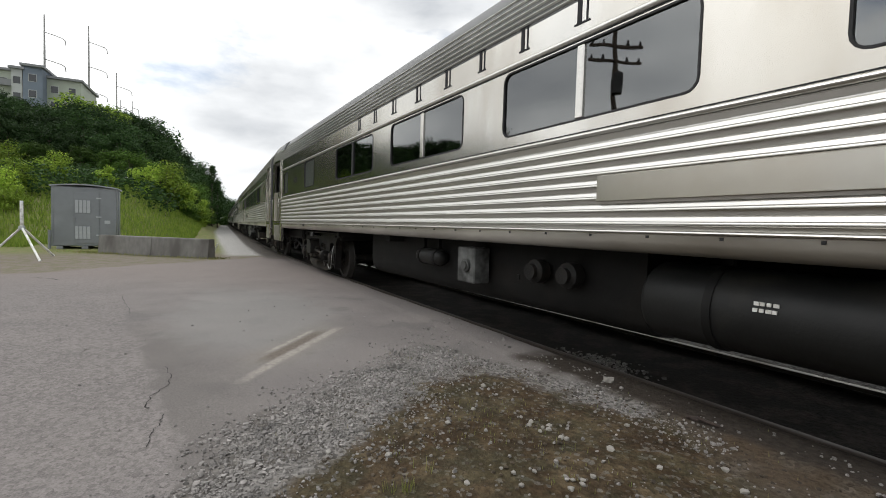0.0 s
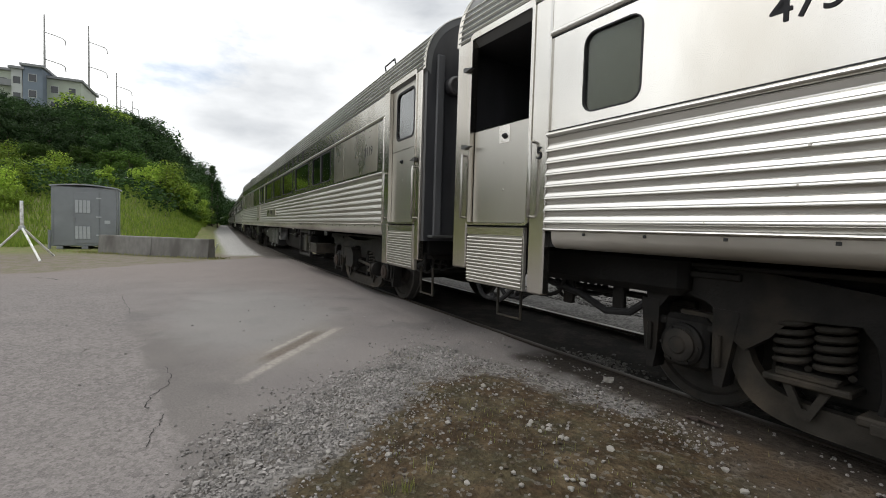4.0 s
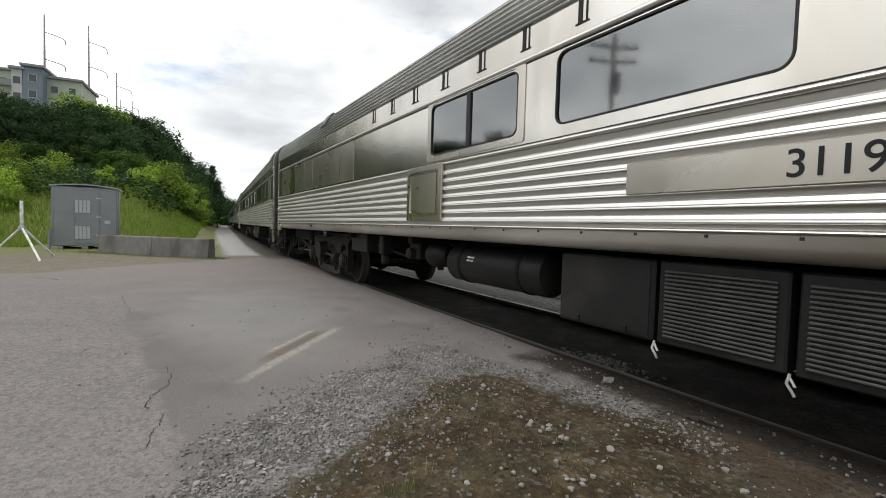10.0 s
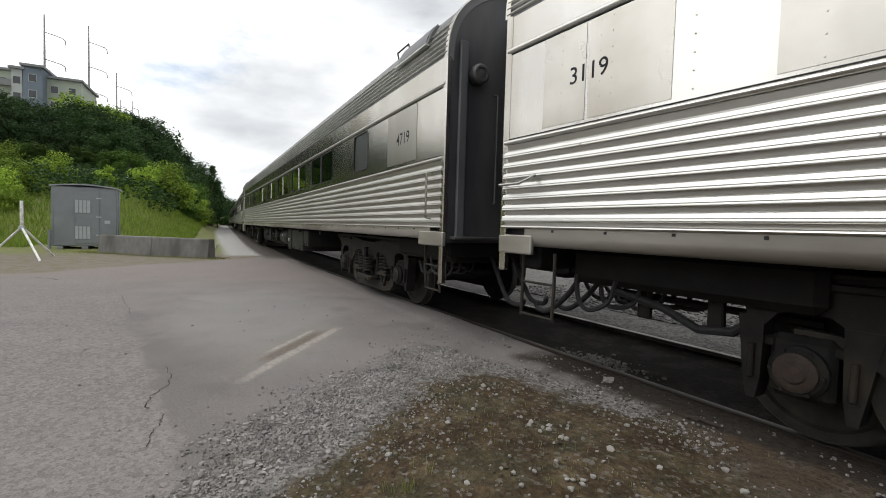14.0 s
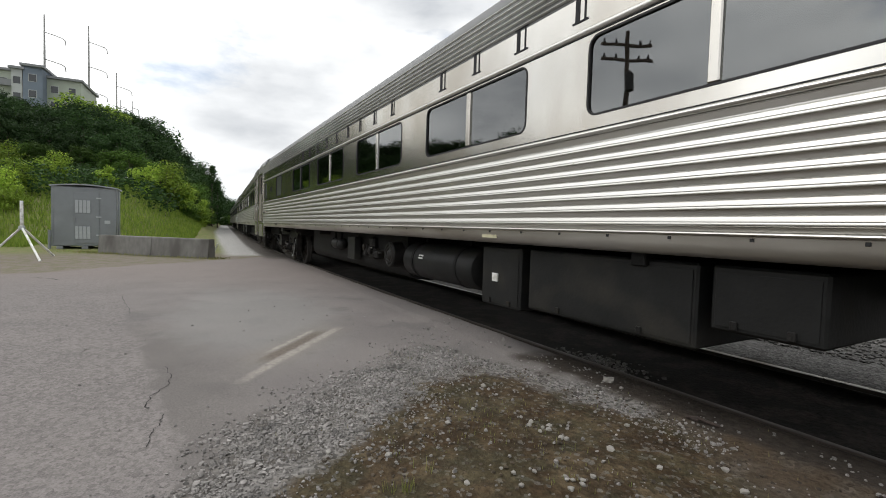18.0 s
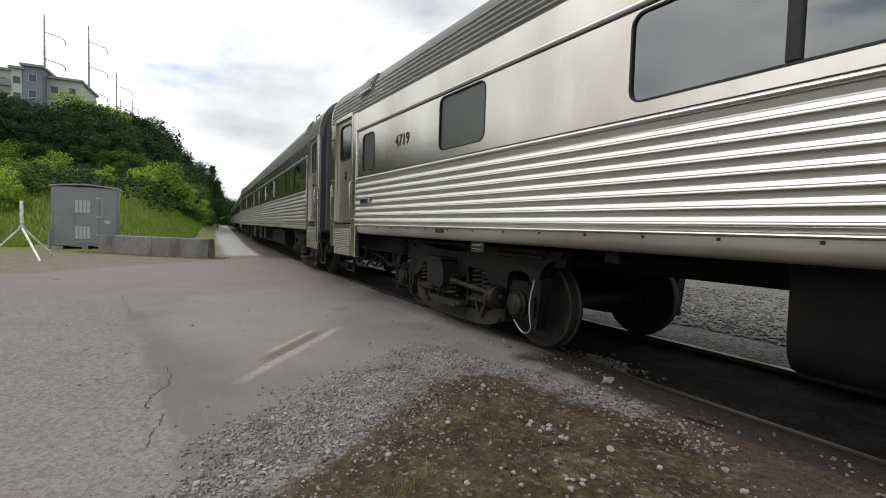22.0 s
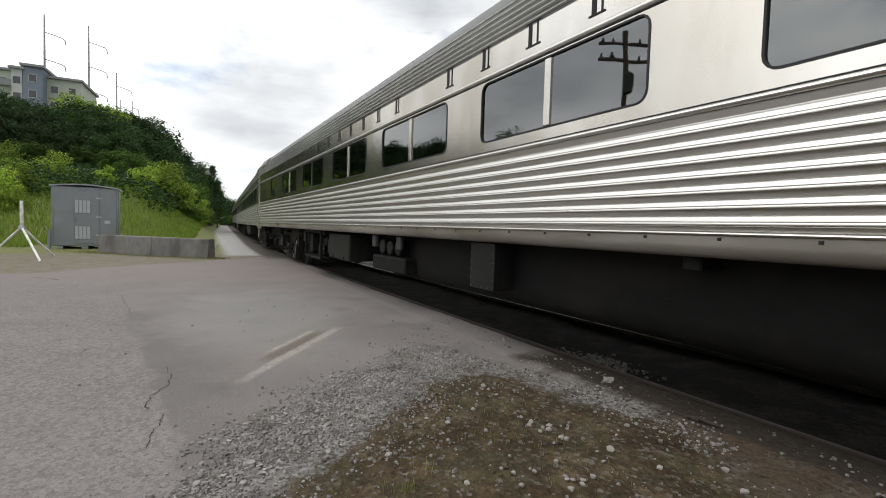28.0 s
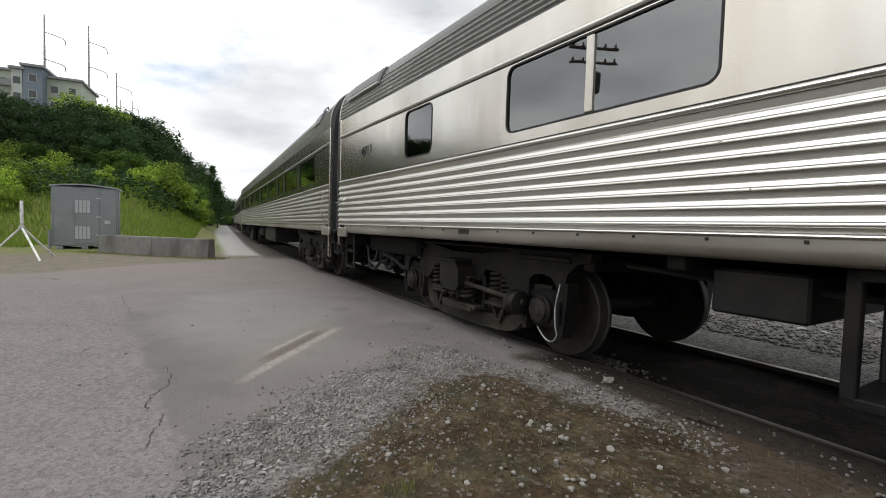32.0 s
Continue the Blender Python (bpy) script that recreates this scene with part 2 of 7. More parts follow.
class Shape:
    """Collects vertices and faces of one mesh."""

    def __init__(self):
        self.v, self.f, self.n = [], [], []

    def add(self, verts, faces):
        n = len(self.v)
        self.v += [tuple(p) for p in verts]
        self.f += [tuple(i + n for i in f) for f in faces]
        return self

    def box(self, x0, x1, y0, y1, z0, z1, e=0.0, m=None):
        """A box, its edges chamfered by e."""
        c = Vector(((x0 + x1) / 2, (y0 + y1) / 2, (z0 + z1) / 2))
        h = (abs(x1 - x0) / 2, abs(y1 - y0) / 2, abs(z1 - z0) / 2)
        e = min(e, 0.45 * min(h))
        S = [(a, b, d) for a in (-1, 1) for b in (-1, 1) for d in (-1, 1)]
        if e <= 0:
            vs = [c + Vector((s[0] * h[0], s[1] * h[1], s[2] * h[2])) for s in S]
            fs = [(0, 1, 3, 2), (4, 6, 7, 5), (0, 4, 5, 1), (2, 3, 7, 6), (0, 2, 6, 4), (1, 5, 7, 3)]
        else:
            vs, ix = [], {}
            for s in S:
                for k in range(3):
                    ix[s, k] = len(vs)
                    vs.append(c + Vector([s[j] * (h[j] if j == k else h[j] - e) for j in range(3)]))
            fs = []
            for k in range(3):
                i, j = (k + 1) % 3, (k + 2) % 3
                for sk in (-1, 1):
                    loop = []
                    for si, sj in ((-1, -1), (1, -1), (1, 1), (-1, 1)):
                        s = [0, 0, 0]
                        s[k], s[i], s[j] = sk, si, sj
                        loop.append(ix[tuple(s), k])
                    fs.append(loop if sk > 0 else loop[::-1])
                for si in (-1, 1):
                    for sj in (-1, 1):
                        a, b = [0, 0, 0], [0, 0, 0]
                        a[k], a[i], a[j] = -1, si, sj
                        b[k], b[i], b[j] = 1, si, sj
                        a, b = tuple(a), tuple(b)
                        q = [ix[a, i], ix[b, i], ix[b, j], ix[a, j]]
                        fs.append(q if si * sj < 0 else q[::-1])
            for s in S:
                q = [ix[s, 0], ix[s, 1], ix[s, 2]]
                fs.append(q if s[0] * s[1] * s[2] > 0 else q[::-1])
        if m:
            vs = [m @ v for v in vs]
        return self.add(vs, fs)

    def tube(self, pts, r, n=8, caps=True, r1=None):
        """A round bar along a line of points; r1 is its radius at the end."""
        pts = [Vector(p) for p in pts]
        rings, up = [], None
        for i, p in enumerate(pts):
            t = (pts[min(i + 1, len(pts) - 1)] - pts[max(i - 1, 0)]).normalized()
            if up is None:
                up = t.orthogonal().normalized()
            up = (up - t * up.dot(t)).normalized()
            w = t.cross(up)
            rr = r if r1 is None else r + (r1 - r) * i / (len(pts) - 1)
            rings.append([p + (up * math.cos(a) + w * math.sin(a)) * rr for a in (math.tau * k / n for k in range(n))])
        vs = [q for ring in rings for q in ring]
        fs = [(i * n + k, i * n + (k + 1) % n, (i + 1) * n + (k + 1) % n, (i + 1) * n + k)
              for i in range(len(pts) - 1) for k in range(n)]
        if caps:
            fs += [tuple(range(n))[::-1], tuple((len(pts) - 1) * n + k for k in range(n))]
        return self.add(vs, fs)

    def turn(self, c, axis, prof, n=24):
        """A body turned about an axis through c; prof holds (along, radius)."""
        c, t = Vector(c), Vector(axis).normalized()
        u = t.orthogonal().normalized()
        w = t.cross(u)
        vs = [c + t * a + (u * math.cos(k) + w * math.sin(k)) * r for a, r in prof for k in (math.tau * i / n for i in range(n))]
        fs = [(i * n + k, i * n + (k + 1) % n, (i + 1) * n + (k + 1) % n, (i + 1) * n + k)
              for i in range(len(prof) - 1) for k in range(n)]
        fs += [tuple(range(n))[::-1], tuple((len(prof) - 1) * n + k for k in range(n))]
        return self.add(vs, fs)

    def slab(self, outline, y0, y1):
        """A plate with an (x, z) outline, counter-clockwise as seen from -y, from y0 (outer) to y1."""
        n = len(outline)
        vs = [(x, y0, z) for x, z in outline] + [(x, y1, z) for x, z in outline]
        fs = [tuple(range(n)), tuple(range(n, 2 * n))[::-1]]
        fs += [(i, i + n, (i + 1) % n + n, (i + 1) % n) for i in range(n)]
        return self.add(vs, fs)

    def sweep(self, prof, x0, x1, closed=True):
        """A (y, z) profile run along x."""
        n = len(prof)
        vs = [(x0, y, z) for y, z in prof] + [(x1, y, z) for y, z in prof]
        fs = [(i, (i + 1) % n, (i + 1) % n + n, i + n) for i in range(n if closed else n - 1)]
        if closed:
            fs += [tuple(range(n))[::-1], tuple(range(n, 2 * n))]
        return self.add(vs, fs)

    def coil(self, x, y, z0, z1, r, wire, turns, n=7, seg=9):
        k = int(turns * seg)
        pts = [(x + r * math.cos(math.tau * i / seg), y + r * math.sin(math.tau * i / seg), z0 + wire + (z1 - z0 - 2 * wire) * i / k)
               for i in range(k + 1)]
        return self.tube(pts, wire, n)

    def mesh(self, name, mat, smooth=35.0):
        me = bpy.data.meshes.new(name)
        me.from_pydata(self.v, [], self.f)
        me.materials.append(mat)
        if smooth:
            me.polygons.foreach_set("use_smooth", [True] * len(me.polygons))
            me.set_sharp_from_angle(angle=radians(smooth))
        if self.n:
            me.polygons.foreach_set("use_smooth", [True] * len(me.polygons))
            me.normals_split_custom_set_from_vertices(self.n)
        me.update()
        return me


def part(name, shape, mat, parent, label="", m=None):
    """Links a shape, or a mesh that is shared, as one object under its thing."""
    me = shape.mesh(name, mat) if isinstance(shape, Shape) else shape
    ob = new(name, me)
    ob.parent = parent
    if m is not None:
        ob.matrix_basis = m
    return tagged(ob, label) if label else ob


def thing(name, label, category, group="", m=None, shape=None, mat=None, kind=""):
    ob = new(name, shape.mesh(name, mat) if shape else None)
    if m is not None:
        ob.matrix_basis = m
    return tagged(ob, label, category, group, kind)


def rounded(x0, x1, z0, z1, r, n=5):
    """A rounded rectangle, counter-clockwise as seen from -y: points in four groups of n."""
    out = []
    for cx, cz, a in ((x1 - r, z0 + r, -90), (x1 - r, z1 - r, 0), (x0 + r, z1 - r, 90), (x0 + r, z0 + r, 180)):
        for i in range(n):
            t = radians(a + 90 * i / (n - 1))
            out.append((cx + r * math.cos(t), cz + r * math.sin(t)))
    return out


def ring(s, outer, inner, y0, y1):
    """A plate between two outlines with as many points each, from y0 (outer face) to y1."""
    n = len(outer)
    vs = [(x, y0, z) for x, z in outer] + [(x, y0, z) for x, z in inner] + [(x, y1, z) for x, z in outer] + [(x, y1, z) for x, z in inner]
    fs = []
    for i in range(n):
        j = (i + 1) % n
        fs += [(i, j, n + j, n + i), (2 * n + i, 3 * n + i, 3 * n + j, 2 * n + j),
               (n + i, n + j, 3 * n + j, 3 * n + i), (j, i, 2 * n + i, 2 * n + j)]
    s.add(vs, fs)


# ---- track ----
CURVE, MIDDLE, PIVOT, AXLES = 0.0032333, 4.0065, 8.92, 1.30


BEND = 29.0             # the curve begins this far behind the camera's foot; the track is straight before it


def along(s, off=0.0):
    """The place on the track s metres past the camera, off metres beyond its middle line."""
    c = max(s, -BEND)
    turn = CURVE * c
    p = Vector((math.sin(turn) / CURVE, MIDDLE + (1 - math.cos(turn)) / CURVE, 0))
    return p + (s - c) * Vector((math.cos(turn), math.sin(turn), 0)) + off * Vector((-math.sin(turn), math.cos(turn), 0))


def middle_at(x):
    """The track's middle line as y over x."""
    c = max(x, -BEND)
    return MIDDLE + CURVE * (c * x - c * c / 2)


def riding(s, half):
    a, b = along(s + half), along(s - half)
    return Matrix.Translation((a + b) / 2) @ Matrix.Rotation(math.atan2(a.y - b.y, a.x - b.x), 4, "Z")

# ---- the train ----
HALF = 1.525            # half the width of a car
BACK, FRONT = -12.27, 12.58   # ends of a car's body
BACKS = (BACK, -12.10, BACK, BACK, BACK, BACK)


def rib_edges(index):
    """Lower edges of a car's ribs."""
    return [1.753 - 0.0856 * i for i in range(7)] if index == 1 else [1.750 - 0.0872 * i for i in range(7)]


RISES = (0.84, 0.765, 0.84, 0.84, 0.84, 0.84)   # height of each car's roof arch


def glide(pts, n=4):
    """A smooth line through some points."""
    p = [Vector(q) for q in pts]
    p = [p[0] * 2 - p[1]] + p + [p[-1] * 2 - p[-2]]
    out = []
    for a, b, c, d in zip(p, p[1:], p[2:], p[3:]):
        for i in range(n):
            t = i / n
            out.append(0.5 * (2 * b + (c - a) * t + (2 * a - 5 * b + 4 * c - d) * t * t + (3 * b - a - 3 * c + d) * t ** 3))
    return out + [p[-2]]


def flute_shape(u0, u1, y, z, w, d):
    """One pressed rib, z at its lower edge: a swelling face that looks up, a sharp undercut and a cove that looks down."""
    face = ((0.0, 0.0), (0.05, 0.22), (0.22, 0.50), (0.45, 0.72), (0.64, 0.86), (0.69, 0.82), (0.74, 0.82), (0.79, 0.93), (0.93, 1.0), (1.0, 0.96))
    prof = [(y - d * o, z + w * (1 - t)) for t, o in face]
    prof += [(y - 0.40 * d, z - 0.003), (y - 0.22 * d, z - 0.010), (y - 0.09 * d, z - 0.019), (y, z - 0.032)]
    return Shape().sweep(prof + [(y + 0.006, z - 0.032), (y + 0.006, z + w)], u0, u1)


def roof_line(rise, n=96):
    """The arch of a roof from the near eave over the crown to the far one."""
    out = []
    for i in range(n + 1):
        t = math.pi * i / n
        c, s = math.cos(t), math.sin(t)
        out.append((-HALF * math.copysign(abs(c) ** 0.66, c), 2.885 + rise * abs(s) ** 0.80))
    return out


def roof_shape(u0, u1, rise):
    """The arched roof sheet."""
    pts = roof_line(rise)
    inner = [(y * 0.96, z - 0.05) for y, z in pts[::-1]]
    return Shape().sweep((pts + inner)[::-1], u0, u1)


def roof_patch(u0, u1, z0, z1, g, rise):
    """A plate that lies on the near shoulder of the roof between two heights, g thick; past the crown it runs right over."""
    if z1 > 4:
        pts = [p for p in roof_line(rise, 60) if p[1] >= z0]
    else:
        pts = [p for p in roof_line(rise, 800)[:401] if z0 <= p[1] <= z1][::6]
    out = []
    for y, z in pts:
        d = Vector((y, (z - 2.885) * 1.2)).normalized()
        out.append((y + d.x * g, z + d.y * g))
    return Shape().sweep((pts[::-1] + out)[::-1], u0, u1)


VENTS = (((-11.1, 0.4),), ((-7.92, 0.36),), ((-10.95, 0.42), (11.2, 0.9)), ((-11.9, 1.2), (10.95, 0.38)), ((11.1, 0.6),), ((11.1, 0.6),))


def welded(me):
    """Joins the pieces of a sheet where their corners meet."""
    bm = bmesh.new()
    bm.from_mesh(me)
    bmesh.ops.remove_doubles(bm, verts=bm.verts, dist=0.0004)
    bm.to_mesh(me)
    bm.free()
    me.set_sharp_from_angle(angle=radians(35))
    return me


def side_band(windows, u0, u1, z0=1.905, z1=2.605):
    """The plain side sheet with the window openings cut through it."""
    s = Shape()
    y0, y1 = -HALF, -HALF + 0.06
    at = u0
    for w in sorted(windows):
        a, b = w[0] - 0.14, w[1] + 0.14
        if a > at:
            s.box(at, a, y0, y1, z0, z1)
        hole = rounded(w[0], w[1], w[2], w[3], 0.085)
        cell = [(b, z0)] * 5 + [(b, z1)] * 5 + [(a, z1)] * 5 + [(a, z0)] * 5
        ring(s, cell, hole, y0, y1)
        at = b
    s.box(at, u1, y0, y1, z0, z1)
    return s


def window(car, u0, u1, z0, z1, bar="", blind=False, clear=GLASS):
    """A window in its rubber seal; bar is the upright between two panes: 'steel', 'dark' or none."""
    s, thick = Shape(), 0.006 if blind else 0.010
    ring(s, rounded(u0 - 0.004, u1 + 0.004, z0 - 0.004, z1 + 0.004, 0.089), rounded(u0 + thick, u1 - thick, z0 + thick, z1 - thick, 0.074),
         -HALF - 0.005, -HALF + 0.03)
    w = part("window", s, RUBBER, car, "pale window with its blind drawn" if blind else "")
    mid = (u0 + u1) / 2
    spans = [(u0, mid), (mid, u1)] if bar else [(u0, u1)]
    for a, b in spans:
        g = Shape()
        out = rounded(a + 0.004, b - 0.004, z0 + 0.004, z1 - 0.004, 0.07)
        g.slab(out, -HALF + 0.012, -HALF + 0.02)
        p = part("pane", g, GLASS_CLEAR if blind else clear, w)
        p.visible_shadow = False
    if bar:
        m = Shape().box(mid - 0.035, mid + 0.035, -HALF - 0.008, -HALF + 0.03, z0 + 0.012, z1 - 0.012, 0.008)
        part("window_bar", m, STEEL if bar == "steel" else RUBBER, w, "steel upright" if bar == "steel" else "")
    if blind:
        part("blind", Shape().box(u0 + 0.01, u1 - 0.01, -HALF + 0.035, -HALF + 0.042, z0 + 0.01, z1 - 0.01), BLIND, w, "pale drawn blind")
    return w


def letter_mark(car, u, w):
    """A plain dark upright shape of a letter's size on the letterboard, w across."""
    s, y, z0, z1 = Shape(), -HALF - 0.004, 2.705, 2.912
    s.box(u - w * 0.32, u - w * 0.32 + 0.040, y, y + 0.003, z0, z1)
    s.box(u + w * 0.26, u + w * 0.26 + 0.014, y, y + 0.003, z0, z1)
    s.box(u - w / 2, u + w / 2, y - 0.001, y + 0.003, z0, z0 + 0.013)
    s.box(u - w / 2, u + w / 2, y - 0.001, y + 0.003, z1 - 0.013, z1)
    part("letter_mark", s, MARK, car)


def glyphs(text, size):
    """The mesh of one line of characters, its width and its left edge at zero."""
    cu = bpy.data.curves.new("numeral", "FONT")
    cu.body, cu.size, cu.extrude, cu.align_y, cu.offset = text, size, 0.0015, "CENTER", 0.0006
    tmp = bpy.data.objects.new("numeral_text", cu)
    scene.collection.objects.link(tmp)
    me = bpy.data.meshes.new_from_object(tmp.evaluated_get(bpy.context.evaluated_depsgraph_get()))
    bpy.data.objects.remove(tmp)
    return me, max(v.co.x for v in me.vertices)


def number(car, text, u, z, size, y=-HALF - 0.004, mat=None):
    """Painted numerals, each a part of its own."""
    whole = glyphs(text, size)[1]
    for i, ch in enumerate(text):
        me, w = glyphs(ch, size)
        at = glyphs(text[:i + 1], size)[1] - w
        me.name = "numeral"
        me.materials.clear()
        me.materials.append(mat or MARK)
        part("numeral", me, None, car, "black painted numeral", Matrix.Translation((u - whole / 2 + at, y, z)) @ Matrix.Rotation(radians(90), 4, "X"))


# one bogie is built once and shared by all
def bogie_meshes():
    m = {}
    # cast side frame: a top beam, pedestals round the two journals, openings between
    s = Shape()
    for sg in (-1, 1):
        y0, y1 = sg * 1.09, sg * 0.97
        y0, y1 = min(y0, y1), max(y0, y1)
        beam = [(-1.84, 0.92), (-1.70, 0.89), (-1.60, 0.80), (-1.55, 0.64), (-1.49, 0.66), (-1.42, 0.75), (-1.295, 0.78), (-1.17, 0.76), (-1.09, 0.70),
                (-1.02, 0.56), (-0.93, 0.50), (-0.80, 0.60), (-0.70, 0.72), (-0.40, 0.74), (-0.30, 0.60), (0.30, 0.60), (0.40, 0.74), (0.70, 0.72), (0.80, 0.60), (0.93, 0.50),
                (1.02, 0.56), (1.09, 0.70), (1.17, 0.76), (1.295, 0.78), (1.42, 0.75), (1.49, 0.66), (1.55, 0.64), (1.60, 0.80), (1.70, 0.89), (1.84, 0.92),
                (1.86, 0.99), (1.55, 1.00), (1.0, 0.99), (0.7, 0.95), (0.3, 0.90), (-0.3, 0.90), (-0.7, 0.95), (-1.0, 0.99), (-1.55, 1.00), (-1.86, 0.99)]
        s.slab(beam, y0, y1)
        for u in (-AXLES, AXLES):
            for k in (-1, 1):
                a = u + k * 0.235
                q = k * (0.03 if k * u > 0 else 0.05)
                leg = [(a - 0.024, 0.24), (a + 0.024, 0.24), (a + 0.045, 0.36), (a + 0.055 + max(q, 0), 0.72), (a - 0.055 + min(q, 0), 0.72), (a - 0.045, 0.36)]
                s.slab(leg, y0 - 0.004, y1 + 0.004)
                o = -1 if sg < 0 else 1
                ya, yb = sorted((o * 1.094, o * 1.125))
                s.box(a - 0.016, a + 0.016, ya, yb, 0.36, 0.56, 0.012)
            ya, yb = sorted((o * 1.085, o * 1.12))
            s.box(u - 0.34, u + 0.34, ya, yb, 0.90, 0.945, 0.018)
        s.box(-1.7, 1.7, y0 - 0.02, y1 + 0.02, 0.965, 0.995, 0.012)
    s.box(-0.22, 0.22, -0.98, 0.98, 0.52, 0.84, 0.03)
    s.box(-0.72, 0.72, -0.90, 0.90, 0.26, 0.98, 0.03)
    for u in (-1.78, 1.78):
        s.box(u - 0.06, u + 0.06, -1.05, 1.05, 0.84, 0.95, 0.02)
    m["bogie"] = s.mesh("bogie", GRIME)
    # wheelset
    s = Shape()
    s.turn((0, 0, 0), (0, 1, 0), [(-1.08, 0.07), (-0.85, 0.075), (-0.85, 0.12), (-0.6, 0.12), (-0.58, 0.08), (0.58, 0.08), (0.6, 0.12), (0.85, 0.12), (0.85, 0.075), (1.08, 0.07)], 16)
    for sg in (-1, 1):
        s.turn((0, 0, 0), (0, sg, 0), [(0.70, 0.13), (0.72, 0.33), (0.690, 0.38), (0.690, 0.450), (0.715, 0.452), (0.725, 0.434), (0.815, 0.430), (0.825, 0.415),
                                      (0.822, 0.365), (0.795, 0.35), (0.775, 0.20), (0.83, 0.15), (0.83, 0.02)], 40)
    me = m["wheelset"] = s.mesh("wheelset", WHEEL)
    me.materials.append(TREAD)
    for q in me.polygons:
        if math.hypot(q.center.x, q.center.z) > 0.395 and 0.705 < abs(q.center.y) < 0.84:
            q.material_index = 1
    # equalizer: a long low bar slung between the journals
    mid = [Vector(q) for q in glide([(-1.36, 0.635, 0), (-1.12, 0.625, 0), (-1.00, 0.54, 0), (-0.95, 0.38, 0), (-0.84, 0.25, 0), (-0.64, 0.195, 0), (-0.3, 0.185, 0)], 4)]
    mid += [Vector((-q.x, q.y, 0)) for q in mid[::-1]]
    low, top = [], []
    for i, q in enumerate(mid):
        d = (mid[min(i + 1, len(mid) - 1)] - mid[max(i - 1, 0)]).normalized()
        h = 0.035 + 0.040 * min(1.0, max(0.0, (0.62 - q.y) / 0.3))
        low.append((q.x + d.y * h, q.y - d.x * h))
        top.append((q.x - d.y * h, q.y + d.x * h))
    m["equalizer"] = Shape().slab(low + top[::-1], -0.035, 0.035).mesh("equalizer", DUSTY)
    s = Shape()
    ring(s, [(-0.15, 0.45), (-0.03, 0.20), (0.03, 0.20), (0.15, 0.45)], [(-0.10, 0.435), (-0.012, 0.25), (0.012, 0.25), (0.10, 0.435)], -0.07, -0.045)
    m["spring_hook"] = s.mesh("spring_hook", DUSTY)
    s = Shape().box(-0.36, 0.36, -0.08, 0.08, 0.28, 0.33, 0.015)
    s.box(-0.30, 0.30, -0.095, -0.08, 0.26, 0.31, 0.008)
    m["spring_plank"] = s.mesh("spring_plank", DUSTY)
    s = Shape()
    s.box(-0.155, 0.155, -0.05, 0.10, -0.16, 0.19, 0.035)
    s.box(-0.24, 0.24, -0.03, 0.08, 0.10, 0.16, 0.012)
    s.turn((0, -0.05, 0), (0, -1, 0), [(0, 0.142), (0.03, 0.142), (0.045, 0.125)], 24)
    for k in range(6):
        a = math.tau * k / 6
        s.turn((0.122 * math.cos(a), -0.095, 0.122 * math.sin(a)), (0, -1, 0), [(0, 0.012), (0.010, 0.012)], 6)
    m["journal_box"] = s.mesh("journal_box", GRIME)
    cap = Shape().turn((0, -0.092, 0), (0, -1, 0), [(0, 0.105), (0.02, 0.105), (0.028, 0.09), (0.028, 0.06), (0.04, 0.05), (0.042, 0.02)], 22)
    m["journal_cap"], m["plain_cap"] = cap.mesh("journal_cap", RUST), cap.mesh("journal_cap", WHEEL)
    m["coil_spring"] = Shape().coil(0, 0, 0, 0.30, 0.076, 0.0185, 5.2, 8, 12).mesh("coil_spring", DUSTY)
    s = Shape().box(-0.14, 0.14, -0.09, 0.09, -0.03, 0.0, 0.01)
    s.box(-0.20, 0.20, -0.10, 0.10, -0.07, -0.03, 0.015)
    m["spring_seat"] = s.mesh("spring_seat", DUSTY)
    m["swing_hanger"] = Shape().tube(glide([(0.02, 0, 0.30), (0.035, 0, 0.42), (0.02, 0, 0.60), (-0.01, 0, 0.72), (-0.01, 0, 0.86)]), 0.028, 8).mesh("swing_hanger", GRIME)
    s = Shape().slab([(-0.20, 0.56), (-0.14, 0.48), (0.15, 0.48), (0.20, 0.54), (0.20, 0.70), (0.13, 0.80), (-0.20, 0.80)], -0.15, 0.10)
    s.box(-0.23, 0.16, -0.17, 0.10, 0.795, 0.825, 0.01)
    s.turn((0.15, 0, 0.58), (1, 0, -0.06), [(0, 0.10), (0.03, 0.10), (0.05, 0.05), (0.09, 0.05)], 16)
    m["brake_cylinder"] = s.mesh("brake_cylinder", GRIME)
    m["brake_rod"] = Shape().tube([(0, 0, 0), (0.5, 0, -0.035), (1.02, 0, -0.07)], 0.026, 10).mesh("brake_rod", DUSTY)
    s = Shape().turn((0, 0, 0), (1, 0, 0), [(0, 0.06), (0.02, 0.115), (0.05, 0.12), (0.07, 0.10), (0.09, 0.10), (0.11, 0.12), (0.14, 0.11), (0.16, 0.05)], 18)
    m["brake_drum"] = s.mesh("brake_drum", GRIME)
    m["shock_absorber"] = Shape().turn((0, 0, 0.36), (0, 0, 1), [(0, 0.03), (0.02, 0.045), (0.26, 0.045), (0.26, 0.034), (0.42, 0.034), (0.44, 0.05)], 12).mesh("shock_absorber", GRIME)
    s = Shape()
    s.slab([(-0.05, 0.10), (0.05, 0.10), (0.075, 0.24), (0.06, 0.44), (0.02, 0.5), (-0.03, 0.46), (-0.03, 0.24)], -0.05, 0.05)
    m["brake_shoe"] = s.mesh("brake_shoe", GRIME)
